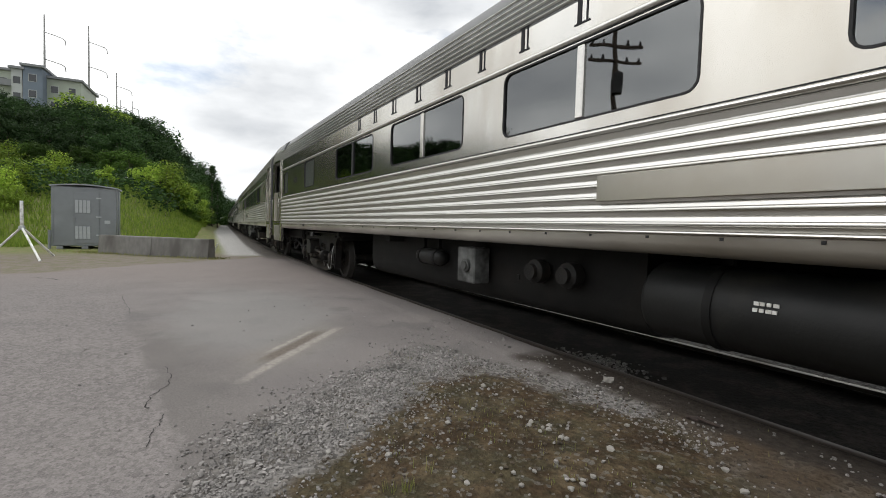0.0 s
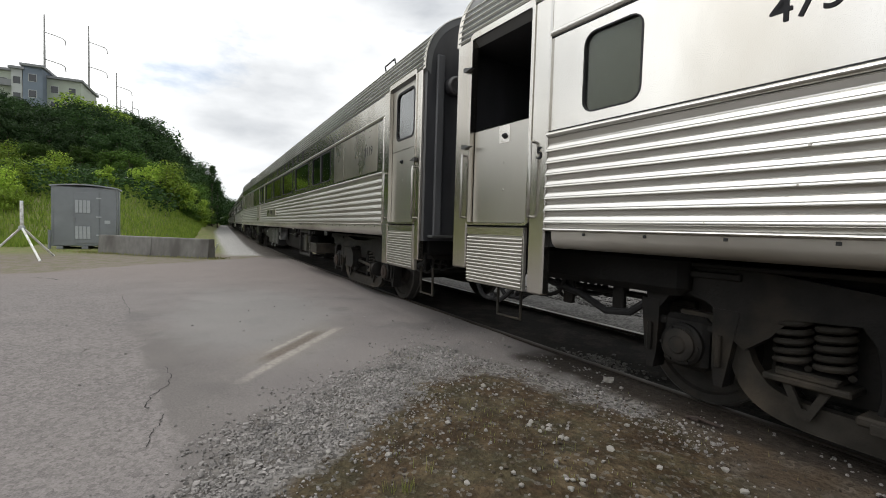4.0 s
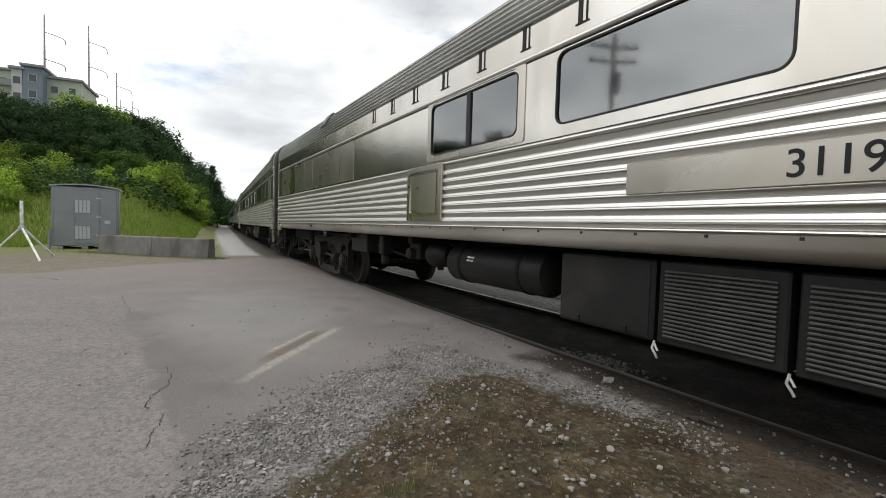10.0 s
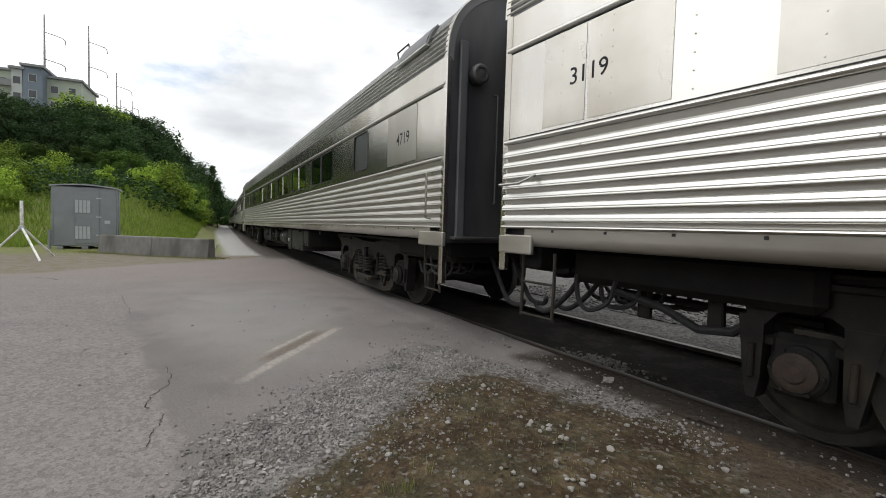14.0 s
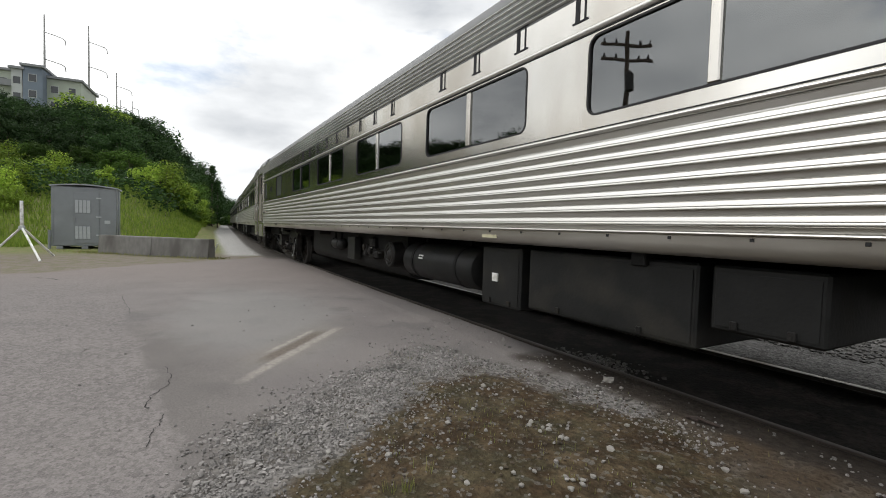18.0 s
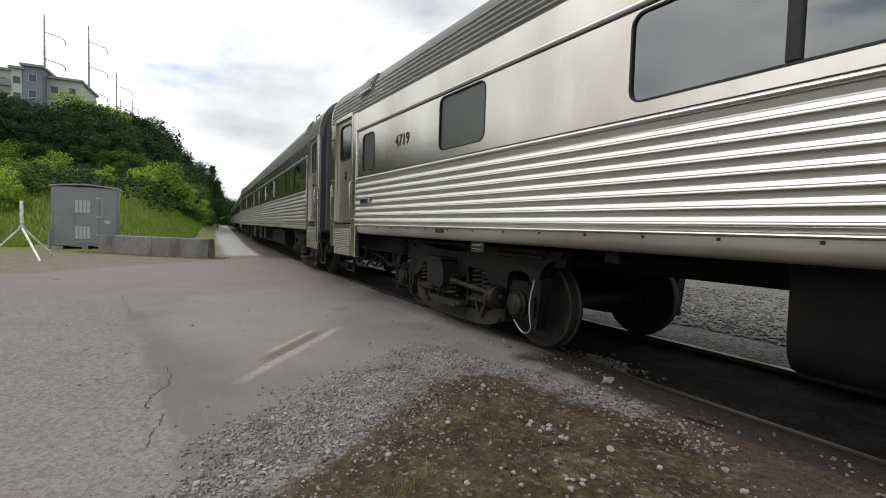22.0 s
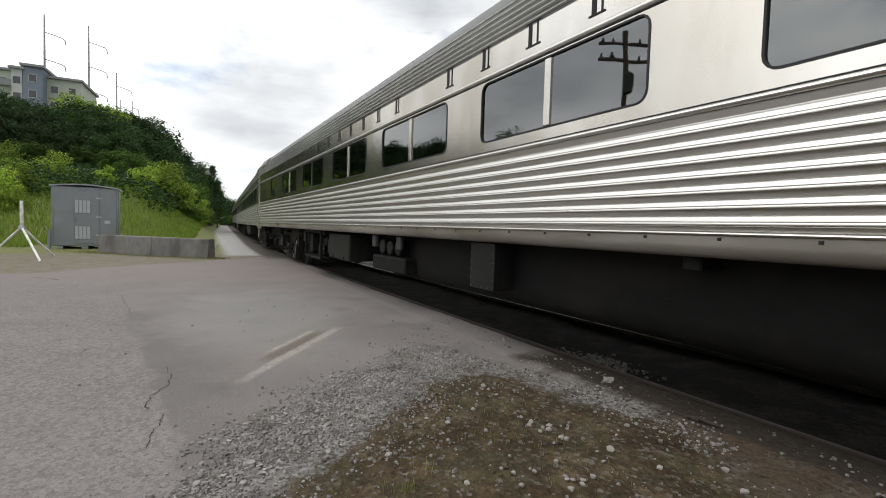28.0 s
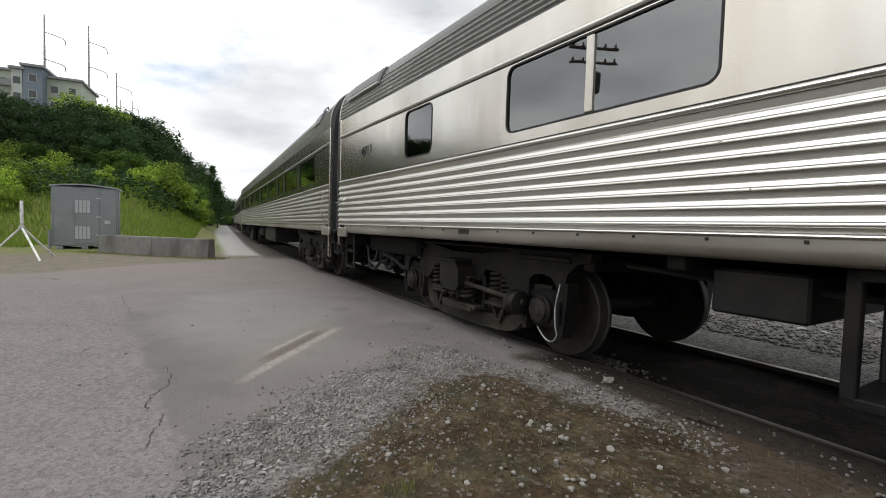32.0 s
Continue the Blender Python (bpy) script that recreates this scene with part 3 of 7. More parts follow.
    s = Shape().tube(glide([(0.26, 0.0, 0.72), (0.24, -0.03, 0.52), (0.27, -0.05, 0.36), (0.30, -0.06, 0.29), (0.26, -0.07, 0.23), (0.17, -0.07, 0.24), (0.07, -0.07, 0.32)]), 0.006, 6)
    m["hose"] = s.mesh("hose", PEELED)
    return m


BOGIE = bogie_meshes()


def bogie(car, u, heading, style):
    b = part("bogie", BOGIE["bogie"], None, car, "grimy four-wheel passenger bogie", pose(u, 0, 0, 0, 0, heading))
    T = Matrix.Translation
    sets = []
    for a in (AXLES, -AXLES):
        w = part("wheelset", BOGIE["wheelset"], None, b, "", T((a, 0, 0.445)))
        sets.append(w)
        for sg in (-1, 1):
            o = pose(a, sg * 1.04, 0.452, 0, 0, 0 if sg < 0 else 180)
            part("journal_box", BOGIE["journal_box"], None, b, "", o)
            part("journal_cap", BOGIE["journal_cap" if style == "plain" else "plain_cap"], None, b, "rust-brown round cap" if style == "plain" else "", o)
            part("brake_shoe", BOGIE["brake_shoe"], None, b, "", T((a - math.copysign(0.50, a), sg * 0.77, 0.2)))
    for sg in (-1, 1):
        part("equalizer", BOGIE["equalizer"], None, b, "pale dusty equalizer bar", T((0, sg * 1.00, 0)))
        for k in (-1, 1):
            for q in (-0.095, 0.095):
                part("coil_spring", BOGIE["coil_spring"], None, b, "", T((k * 0.62 + q, sg * 1.01, 0.44)))
            part("spring_hook", BOGIE["spring_hook"], None, b, "", pose(k * 0.62, sg * 1.01, 0, 0, 0, 0 if sg < 0 else 180))
            part("spring_seat", BOGIE["spring_seat"], None, b, "", T((k * 0.62, sg * 1.01, 0.44)))
            if style != "plain":
                part("coil_spring", BOGIE["coil_spring"], None, b, "", T((k * 0.13, sg * 1.12, 0.36)))
            part("swing_hanger", BOGIE["swing_hanger"], None, b, "", T((k * 0.33, sg * 1.06, 0)))
        if style != "plain":
            part("spring_plank", BOGIE["spring_plank"], None, b, "dusty spring plank", pose(-0.02, sg * 1.10, 0, 0, 0, 0 if sg < 0 else 180))
        part("shock_absorber", BOGIE["shock_absorber"], None, b, "", T((-0.02, sg * 1.14, 0)))
        if style == "rod":
            part("brake_cylinder", BOGIE["brake_cylinder"], None, b, "", pose(-0.02, sg * 1.15, 0, 0, 0, 0 if sg < 0 else 180))
            part("brake_rod", BOGIE["brake_rod"], None, b, "", pose(0.15, sg * 1.19, 0.57))
            part("brake_drum", BOGIE["brake_drum"], None, b, "", pose(0.98, sg * 1.19, 0.49))
        if style == "plain":
            part("brake_drum", BOGIE["brake_drum"], None, b, "", pose(0.92, sg * 1.14, 0.475))
            part("brake_cylinder", BOGIE["brake_cylinder"], None, b, "", pose(-0.12, sg * 1.10, -0.05, 0, 0, 0 if sg < 0 else 180))
            part("brake_rod", BOGIE["brake_rod"], None, b, "", pose(0.03, sg * 1.12, 0.54))
        if style == "rod":
            part("hose", BOGIE["hose"], None, b, "pale looped sensor hose", pose(AXLES, sg * 1.13, 0))
    return b, sets


FLUTE_MESHES = {}


def roof_beads(rise, back):
    """Small half-round ribs just above the letterboard."""
    out = []
    for t in (0.020, 0.060, 0.108, 0.165, 0.232, 0.312) if rise > 0.8 else (0.020, 0.062, 0.113, 0.174, 0.247, 0.335, 0.44):
        y, z = -HALF * math.cos(t) ** 0.66, 2.885 + rise * math.sin(t) ** 0.80
        s = Shape().sweep([(y + 0.004 - 0.020 * math.sin(math.pi * k / 6), z + 0.014 * math.cos(math.pi * k / 6)) for k in range(7)] + [(y + 0.02, z - 0.014), (y + 0.02, z + 0.014)], back + 0.01, FRONT - 0.01)
        out.append(s.mesh("roof_rib", STEEL_BEAD))
    return out


ROOFS = {(r, e): (roof_shape(e, FRONT, r).mesh("roof", STEEL_ROOF), roof_beads(r, e)) for r, e in set(zip(RISES, BACKS))}


def flutes(car, lo, hi, index):
    key = (lo, hi, index == 1)
    if key not in FLUTE_MESHES:
        FLUTE_MESHES[key] = [flute_shape(lo, hi, -HALF, z, 0.0532, 0.024).mesh("flute", STEEL_FLUTE) for z in rib_edges(index)]
    for me in FLUTE_MESHES[key]:
        part("flute", me, None, car)


def louvre_box(car, u0, u1, z0, z1, y=-1.36):
    b = part("louvred_box", Shape().box(u0, u1, y, 1.30, z0, z1, 0.012), BOXPAINT, car, "black louvred equipment box")
    n = int((z1 - z0 - 0.08) / 0.026)
    s = Shape().box(u0 + 0.05, u1 - 0.05, y - 0.018, y - 0.002, 0, 0.013, 0.003, Matrix.Translation((0, 0, 0)))
    me = s.mesh("louvre", GREYPAINT)
    for i in range(n):
        part("louvre", me, None, b, "", Matrix.Translation((0, 0, z0 + 0.05 + 0.026 * i)))
    return b


def plain_box(car, u0, u1, z0, z1, y=-1.36, mat=None, label="black underfloor equipment box", trim=True):
    b = part("equipment_box", Shape().box(u0, u1, y, 1.30, z0, z1, 0.015), mat or BOXPAINT, car, label)
    if trim:
        part("box_door", Shape().box(u0 + 0.03, u1 - 0.03, y - 0.007, y - 0.001, z0 + 0.03, z1 - 0.04, 0.004), mat or BOXPAINT, b)
        for k in (0.25, 0.75):
            part("latch", Shape().box(u0 + (u1 - u0) * k - 0.02, u0 + (u1 - u0) * k + 0.02, y - 0.022, y - 0.007, z0 + 0.02, z0 + 0.07, 0.006), GRIME, b)
    return b


def tank(car, u0, u1, z, r, y=-1.05, marks=True, mat=None):
    s = Shape().turn((u0, y, z), (1, 0, 0), [(0, 0.02), (0.015, r * 0.55), (0.05, r * 0.9), (0.09, r), (u1 - u0 - 0.09, r), (u1 - u0 - 0.05, r * 0.9), (u1 - u0 - 0.015, r * 0.55), (u1 - u0, 0.02)], 28)
    t = part("tank", s, mat or BOXPAINT, car, "black cylindrical underfloor tank")
    for k in (0.2, 0.8):
        uu = u0 + (u1 - u0) * k
        st = Shape().turn((uu - 0.025, y, z), (1, 0, 0), [(0, r + 0.001), (0.0, r + 0.009), (0.05, r + 0.009), (0.05, r + 0.001)], 28)
        st.box(uu - 0.02, uu + 0.02, y - 0.02, y + 0.02, z + r - 0.01, 1.06)
        part("tank_strap", st, UNDER, t)
    if marks:
        um = u0 + (u1 - u0) * 0.30
        for j in range(2):
            for k in range(4):
                zz = z + 0.085 - j * 0.035
                yy = y - math.sqrt(r * r - (zz - z) ** 2)
                m = Shape().box(um + k * 0.032, um + k * 0.032 + (0.022 if (j + k) % 3 else 0.028), yy - 0.006, yy + 0.012, zz - 0.010, zz + 0.010)
                part("stencil_bar", m, WHITE, t)
    return t


def tag_plate(car, u, z):
    """A small riveted plate with a pale rim and rows of unreadable marks."""
    y = -1.46
    p = part("tag_plate", Shape().box(u - 0.105, u + 0.105, y, y + 0.03, z - 0.045, z + 0.045, 0.004), MARK, car, "small black plate with pale marks")
    s = Shape()
    ring(s, rounded(u - 0.103, u + 0.103, z - 0.043, z + 0.043, 0.006), rounded(u - 0.096, u + 0.096, z - 0.036, z + 0.036, 0.004), y - 0.003, y + 0.002)
    part("plate_rim", s, GREYPAINT, p)
    for j, zz in enumerate((z + 0.012, z - 0.022)):
        for k in range(5):
            part("mark_bar", Shape().box(u - 0.085 + 0.035 * k, u - 0.058 + 0.035 * k, y - 0.003, y + 0.002, zz, zz + (0.018 if j == 0 else 0.008)), TAGPAINT, p)


def riveted_panel(car, u0, u1, z0, z1, y):
    """A dark flat box front with a row of worn rivets round its edge."""
    p = part("riveted_panel", Shape().box(u0, u1, y, y + 0.12, z0, z1, 0.006), BOXPAINT, car, "dark panel with worn bright rivets")
    me = Shape().turn((0, y, 0), (0, -1, 0), [(0, 0.0055), (0.004, 0.004)], 6).mesh("rivet", TAGPAINT)
    n = int((z1 - z0) / 0.085)
    for i in range(n + 1):
        for u in (u0 + 0.018, u1 - 0.018):
            part("rivet", me, None, p, "", Matrix.Translation((u, 0, z0 + 0.02 + (z1 - z0 - 0.04) * i / n)))
    for i in (1, 2, 3):
        part("rivet", me, None, p, "", Matrix.Translation((u0 + (u1 - u0) * i / 4, 0, z0 + 0.02)))


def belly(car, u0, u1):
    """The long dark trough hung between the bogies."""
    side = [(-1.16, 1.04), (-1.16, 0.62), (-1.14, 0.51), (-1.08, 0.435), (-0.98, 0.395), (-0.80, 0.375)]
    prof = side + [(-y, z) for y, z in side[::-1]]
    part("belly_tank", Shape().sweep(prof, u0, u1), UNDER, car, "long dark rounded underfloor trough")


def door(car, end, open_top=False, digit=""):
    """A vestibule door with its jambs, grab rails and the ribbed apron over the steps."""
    sg = 1 if end == "front" else -1
    a, b = (11.57, 12.36) if sg > 0 else (-12.02, -11.24)
    # posts beside the door
    for u0, u1, nm in ((b + 0.03, FRONT - 0.075, "door_post") if sg > 0 else (BACK + 0.005, a - 0.03, "door_post"),
                       (a - 0.21, a - 0.03, "door_post") if sg > 0 else (b + 0.03, b + 0.20, "door_post")):
        part("door_post", Shape().box(u0, u1, -HALF - 0.012, -HALF + 0.07, 0.80 if abs(u0 + u1) > 24.0 else 0.68, 2.90, 0.012), STEEL, car)
    head = Shape()
    ring(head, rounded(a - 0.032, b + 0.032, 1.205, 2.94, 0.05), rounded(a, b, 1.225, 2.885, 0.02), -HALF - 0.020, -HALF + 0.05)
    part("door_frame", head, STEEL, car)
    d = Shape()
    y0, y1 = -HALF + 0.028, -HALF + 0.07
    top = 2.06 if open_top else 2.88
    if open_top:
        d.box(a + 0.01, b - 0.01, y0, y1, 1.225, top, 0.01)
    else:
        mid = 2.10
        d.box(a + 0.01, b - 0.01, y0, y1, 1.225, mid, 0.006)
        w0, w1, z0, z1 = a + 0.15, b - 0.13, 2.24, 2.79
        cell = [(b - 0.01, mid + 0.004)] * 5 + [(b - 0.01, top)] * 5 + [(a + 0.01, top)] * 5 + [(a + 0.01, mid + 0.004)] * 5
        ring(d, cell, rounded(w0, w1, z0, z1, 0.08), y0, y1)
    dr = part("door", d, STEEL_DOOR, car, "steel vestibule door with its upper half open" if open_top else "brushed steel vestibule door")
    if not open_top:
        g = Shape().slab(rounded(w0 + 0.002, w1 - 0.002, z0 + 0.002, z1 - 0.002, 0.08), y0 + 0.012, y0 + 0.018)
        part("pane", g, GLASS_DOOR, dr).visible_shadow = False
        s = Shape()
        ring(s, rounded(w0 - 0.02, w1 + 0.02, z0 - 0.02, z1 + 0.02, 0.09), rounded(w0 + 0.004, w1 - 0.004, z0 + 0.004, z1 - 0.004, 0.076), y0 - 0.006, y0 + 0.01)
        part("window_seal", s, RUBBER, dr)
    um = (a + b) / 2
    part("lock_knob", Shape().turn((um - 0.06 * sg, y0, 1.958), (0, -1, 0), [(0, 0.024), (0.012, 0.024), (0.02, 0.014), (0.03, 0.014)], 12), MARK, dr, "small dark lock knob")
    for z in (1.737, 1.507):
        part("dent", Shape().turn((um - 0.05 * sg, y0, z), (0, -1, 0), [(0, 0.011), (0.003, 0.009)], 10), SILL, dr)
    hx = b if sg > 0 else a
    h = Shape().slab([(hx - sg * 0.05, 1.918), (hx + sg * 0.05, 1.900), (hx + sg * 0.085, 1.905), (hx + sg * 0.085, 1.942), (hx + sg * 0.05, 1.940)][::sg], -HALF - 0.055, -HALF - 0.02)
    part("door_handle", h, GREYPAINT, dr, "dark lever handle")
    if sg < 0:
        part("door_handle", h, GREYPAINT, dr, "dark lever handle", Matrix.Translation((0, 0, 0.70)))
        part("lock_plate", Shape().box(um - 0.02, um + 0.12, y0 - 0.004, y0, 1.90, 2.05, 0.002), STEEL, dr)
    for hx, r in ((b + 0.04, 0.014), (a - 0.07, 0.010)) if sg > 0 else ((b + 0.06, 0.013), (a - 0.07, 0.012)):
        g = Shape().tube([(hx, -HALF + 0.01, 1.27), (hx, -HALF - 0.05, 1.275), (hx + r, -HALF - 0.06, 1.33), (hx + r, -HALF - 0.06, 1.79), (hx, -HALF - 0.05, 1.845), (hx, -HALF + 0.01, 1.85)], r, 8)
        part("grab_rail", g, CHROME, car, "upright steel grab rail")
    ft = (a - 0.24, a - 0.205) if sg > 0 else (b + 0.175, b + 0.21)
    part("edge_trim", Shape().box(*ft, -HALF - 0.022, -HALF + 0.03, 1.19, 2.60, 0.008), STEEL, car)
    # apron of fine ribs over the folded steps
    ap = part("step_apron", Shape().box(a - 0.01, b + (0.028 if sg > 0 else -0.03), -HALF, -HALF + 0.04, 0.68, 1.19, 0.006), SILL, car, "ribbed steel apron over the steps")
    part("apron_band", Shape().box(a - 0.01, b - 0.03, -HALF - 0.01, -HALF, 1.12, 1.185, 0.004), STEEL, ap)
    me = Shape().sweep([(-HALF - 0.013 * math.sin(math.pi * i / 6), 0.013 * math.cos(math.pi * i / 6)) for i in range(7)] + [(-HALF + 0.002, -0.013), (-HALF + 0.002, 0.013)], a - 0.005, b - 0.035).mesh("apron_rib", STEEL_DOOR)
    for i in range(14):
        part("apron_rib", me, None, ap, "", Matrix.Translation((0, 0, 1.09 - 0.0295 * i)))
    if digit:
        if digit in "78":
            uu = FRONT - 0.105 if sg > 0 else BACK + 0.12
            part("digit_plate", Shape().box(uu - 0.035, uu + 0.035, -HALF - 0.016, -HALF - 0.010, 1.665, 1.79), WHITE, car, "small white number backing")
        number(car, digit, -11.12 if digit == "5" else (FRONT - 0.105 if sg > 0 else BACK + 0.12), 1.75 if digit == "5" else 1.73, 0.13, -HALF - 0.018)
    # stirrup step under the door
    for u in (a + 0.66, ):
        s = Shape().tube([(u + 0.10, -1.40, 0.72), (u + 0.10, -1.40, 0.42), (u + 0.40, -1.40, 0.42), (u + 0.40, -1.40, 0.72)], 0.014, 8)
        part("stirrup_step", s, DUSTY, car, "dusty bar stirrup step", None if sg > 0 else Matrix.Translation((-0.45, 0, 0)))


def blind_end(car, end, back):
    """A side end without a door: an edge post, grab rail and a bar ladder below."""
    sg = 1 if end == "front" else -1
    e = FRONT if sg > 0 else back
    f = lambda u: e - sg * u
    lo = 0.60 if sg > 0 else 0.835
    u0, u1 = sorted((f(0.005), f(0.075)))
    part("corner_post", Shape().box(u0, u1, -HALF - 0.012, -HALF + 0.05, lo, 2.90, 0.01), STEEL, car)
    u0, u1 = sorted((f(0.0), f(0.57 if sg > 0 else 0.385)))
    part("step_plate", Shape().box(u0, u1, -HALF - 0.016, -HALF + 0.03, 0.98, 1.13, 0.012), SILL, car)
    lad = Shape()
    for u in (0.22, 0.56):
        lad.tube([(f(u), -1.45, 1.0), (f(u), -1.45, 0.72), (f(u - 0.02), -1.44, 0.48)], 0.013, 8)
    for z in (0.50, 0.76):
        lad.tube([(f(0.21), -1.45, z), (f(0.55), -1.45, z)], 0.010, 8)
    part("end_ladder", lad, DUSTY, car, "dusty bar ladder")
    if sg > 0:
        g = Shape().tube([(f(0.28), -HALF, 1.26), (f(0.28), -HALF - 0.07, 1.27), (f(0.28), -HALF - 0.07, 1.73), (f(0.28), -HALF, 1.74)], 0.012, 8)
    else:
        g = Shape().tube([(f(0.05), -HALF, 1.56), (f(0.06), -HALF - 0.07, 1.53), (f(0.30), -HALF - 0.075, 1.53), (f(0.40), -HALF - 0.07, 1.56), (f(0.42), -HALF, 1.60)], 0.012, 8)
    part("grab_rail", g, CHROME, car, "bent steel grab rail")


def car_end(car, e, sg, rise):
    """The dark end wall with its diaphragm, lamp and couplings."""
    out = [(-1.5, 1.02), (1.5, 1.02)] + [(y * 0.985, z - 0.02) for y, z in roof_line(rise, 24)][::-1]
    n = len(out)
    x0, x1 = sorted((e - sg * 0.01, e - sg * 0.07))
    s = Shape().add([(x0, y, z) for y, z in out] + [(x1, y, z) for y, z in out],
                    [tuple(range(n))[::-1], tuple(range(n, 2 * n))] + [(i, (i + 1) % n, (i + 1) % n + n, i + n) for i in range(n)])
    w = part("end_wall", s, BLACK, car, "black painted end wall")
    part("corner_strip", Shape().box(*sorted((e - sg * 0.005, e + sg * 0.035)), -1.40, -1.31, 1.05, 3.05, 0.012), ENDGREY, w, "worn grey corner strip")
    part("end_rib", Shape().box(*sorted((e, e + sg * 0.03)), -0.82, -0.76, 1.1, 3.3, 0.01), BLACK, w)
    part("end_rod", Shape().tube([(e, -0.96, 1.42), (e + sg * 0.06, -0.96, 1.44), (e + sg * 0.06, -0.96, 2.55), (e, -0.96, 2.57)], 0.013, 8), GREYPAINT, w, "grey upright rod")
    part("platform_lip", Shape().box(*sorted((e - sg * 0.02, e + sg * 0.10)), -1.45, -0.70, 1.055, 1.085, 0.008), GREYPAINT, w)
    for k in range(4):
        q = 0.03 if k % 2 else 0.0
        arch = [(-0.62 - q, 0.95), (-0.50, 0.95), (-0.50, 3.15), (0.50, 3.15), (0.50, 0.95), (0.62 + q, 0.95), (0.62 + q, 3.28 + q), (-0.62 - q, 3.28 + q)]
        part("diaphragm_fold", Shape().sweep(arch, *sorted((e + sg * 0.075 * k, e + sg * (0.055 + 0.075 * k)))), BELLOWS, w, "dusty black rubber diaphragm fold")
    part("end_lamp", Shape().turn((e, -1.20, 2.73), (sg, 0, 0), [(0, 0.10), (0.10, 0.10), (0.12, 0.08), (0.12, 0.06), (0.09, 0.05)], 18), BLACK, w, "round black marker lamp")
    part("lamp_lens", Shape().turn((e + sg * 0.09, -1.20, 2.73), (sg, 0, 0), [(0, 0.055), (0.012, 0.055), (0.02, 0.03)], 16), GREYPAINT, w, "dull glass lens")
    c = Shape().box(*sorted((e - sg * 0.6, e + sg * 0.36)), -0.12, 0.12, 0.70, 0.95, 0.03)
    c.box(*sorted((e + sg * 0.10, e + sg * 0.34)), -0.2, 0.2, 0.66, 1.0, 0.05)
    part("coupler", c, GRIME, car)
    for y in (-0.75, -0.45, 0.5, 0.8):
        h = Shape().tube(glide([(e - sg * 0.3, y, 0.92), (e - sg * 0.1, y, 0.62), (e + sg * 0.12, y - 0.03, 0.42), (e + sg * 0.30, y, 0.40), (e + sg * 0.34, y, 0.46)]), 0.026, 8)
        part("air_hose", h, RUBBER, car, "black rubber air hose")
    b = Shape().box(*sorted((e - sg * 0.35, e - sg * 0.1)), -1.4, 1.4, 0.86, 1.06, 0.02)
    part("buffer_beam", b, UNDER, car)
    part("draft_gear", Shape().box(*sorted((e - sg * 0.45, e - sg * 2.1)), -1.15, 1.15, 0.77, 1.05, 0.05), UNDER, car)
    rng = random.Random(int(e * 10))
    for k in range(5):
        y, u = -1.2 + 0.16 * k, e - sg * (0.55 + 0.1 * k)
        h = Shape().tube(glide([(u, y, 0.84), (u - sg * 0.03, y, 0.66), (u - sg * 0.14, y - 0.02, 0.58 + 0.05 * rng.random()), (u - sg * 0.30, y, 0.66), (u - sg * 0.36, y, 0.82)]), 0.018, 6)
        part("brake_hose", h, RUBBER, car)
    part("slack_pipe", Shape().tube([(e - sg * 0.8, -1.05, 0.74), (e - sg * 1.15, -1.0, 0.66), (e - sg * 1.4, -1.0, 0.56), (e - sg * 1.6, -0.98, 0.58), (e - sg * 1.75, -0.95, 0.70)], 0.030, 8), RUBBER, car)
    part("slack_adjuster", Shape().tube([(e - sg * 0.7, -0.8, 0.70), (e - sg * 2.0, -0.8, 0.68)], 0.026, 8), GRIME, car)
    for u in (0.95, 1.45):
        part("rigging_lever", Shape().box(*sorted((e - sg * u, e - sg * (u + 0.10))), -1.0, -0.95, 0.56, 0.85, 0.01), GRIME, car)


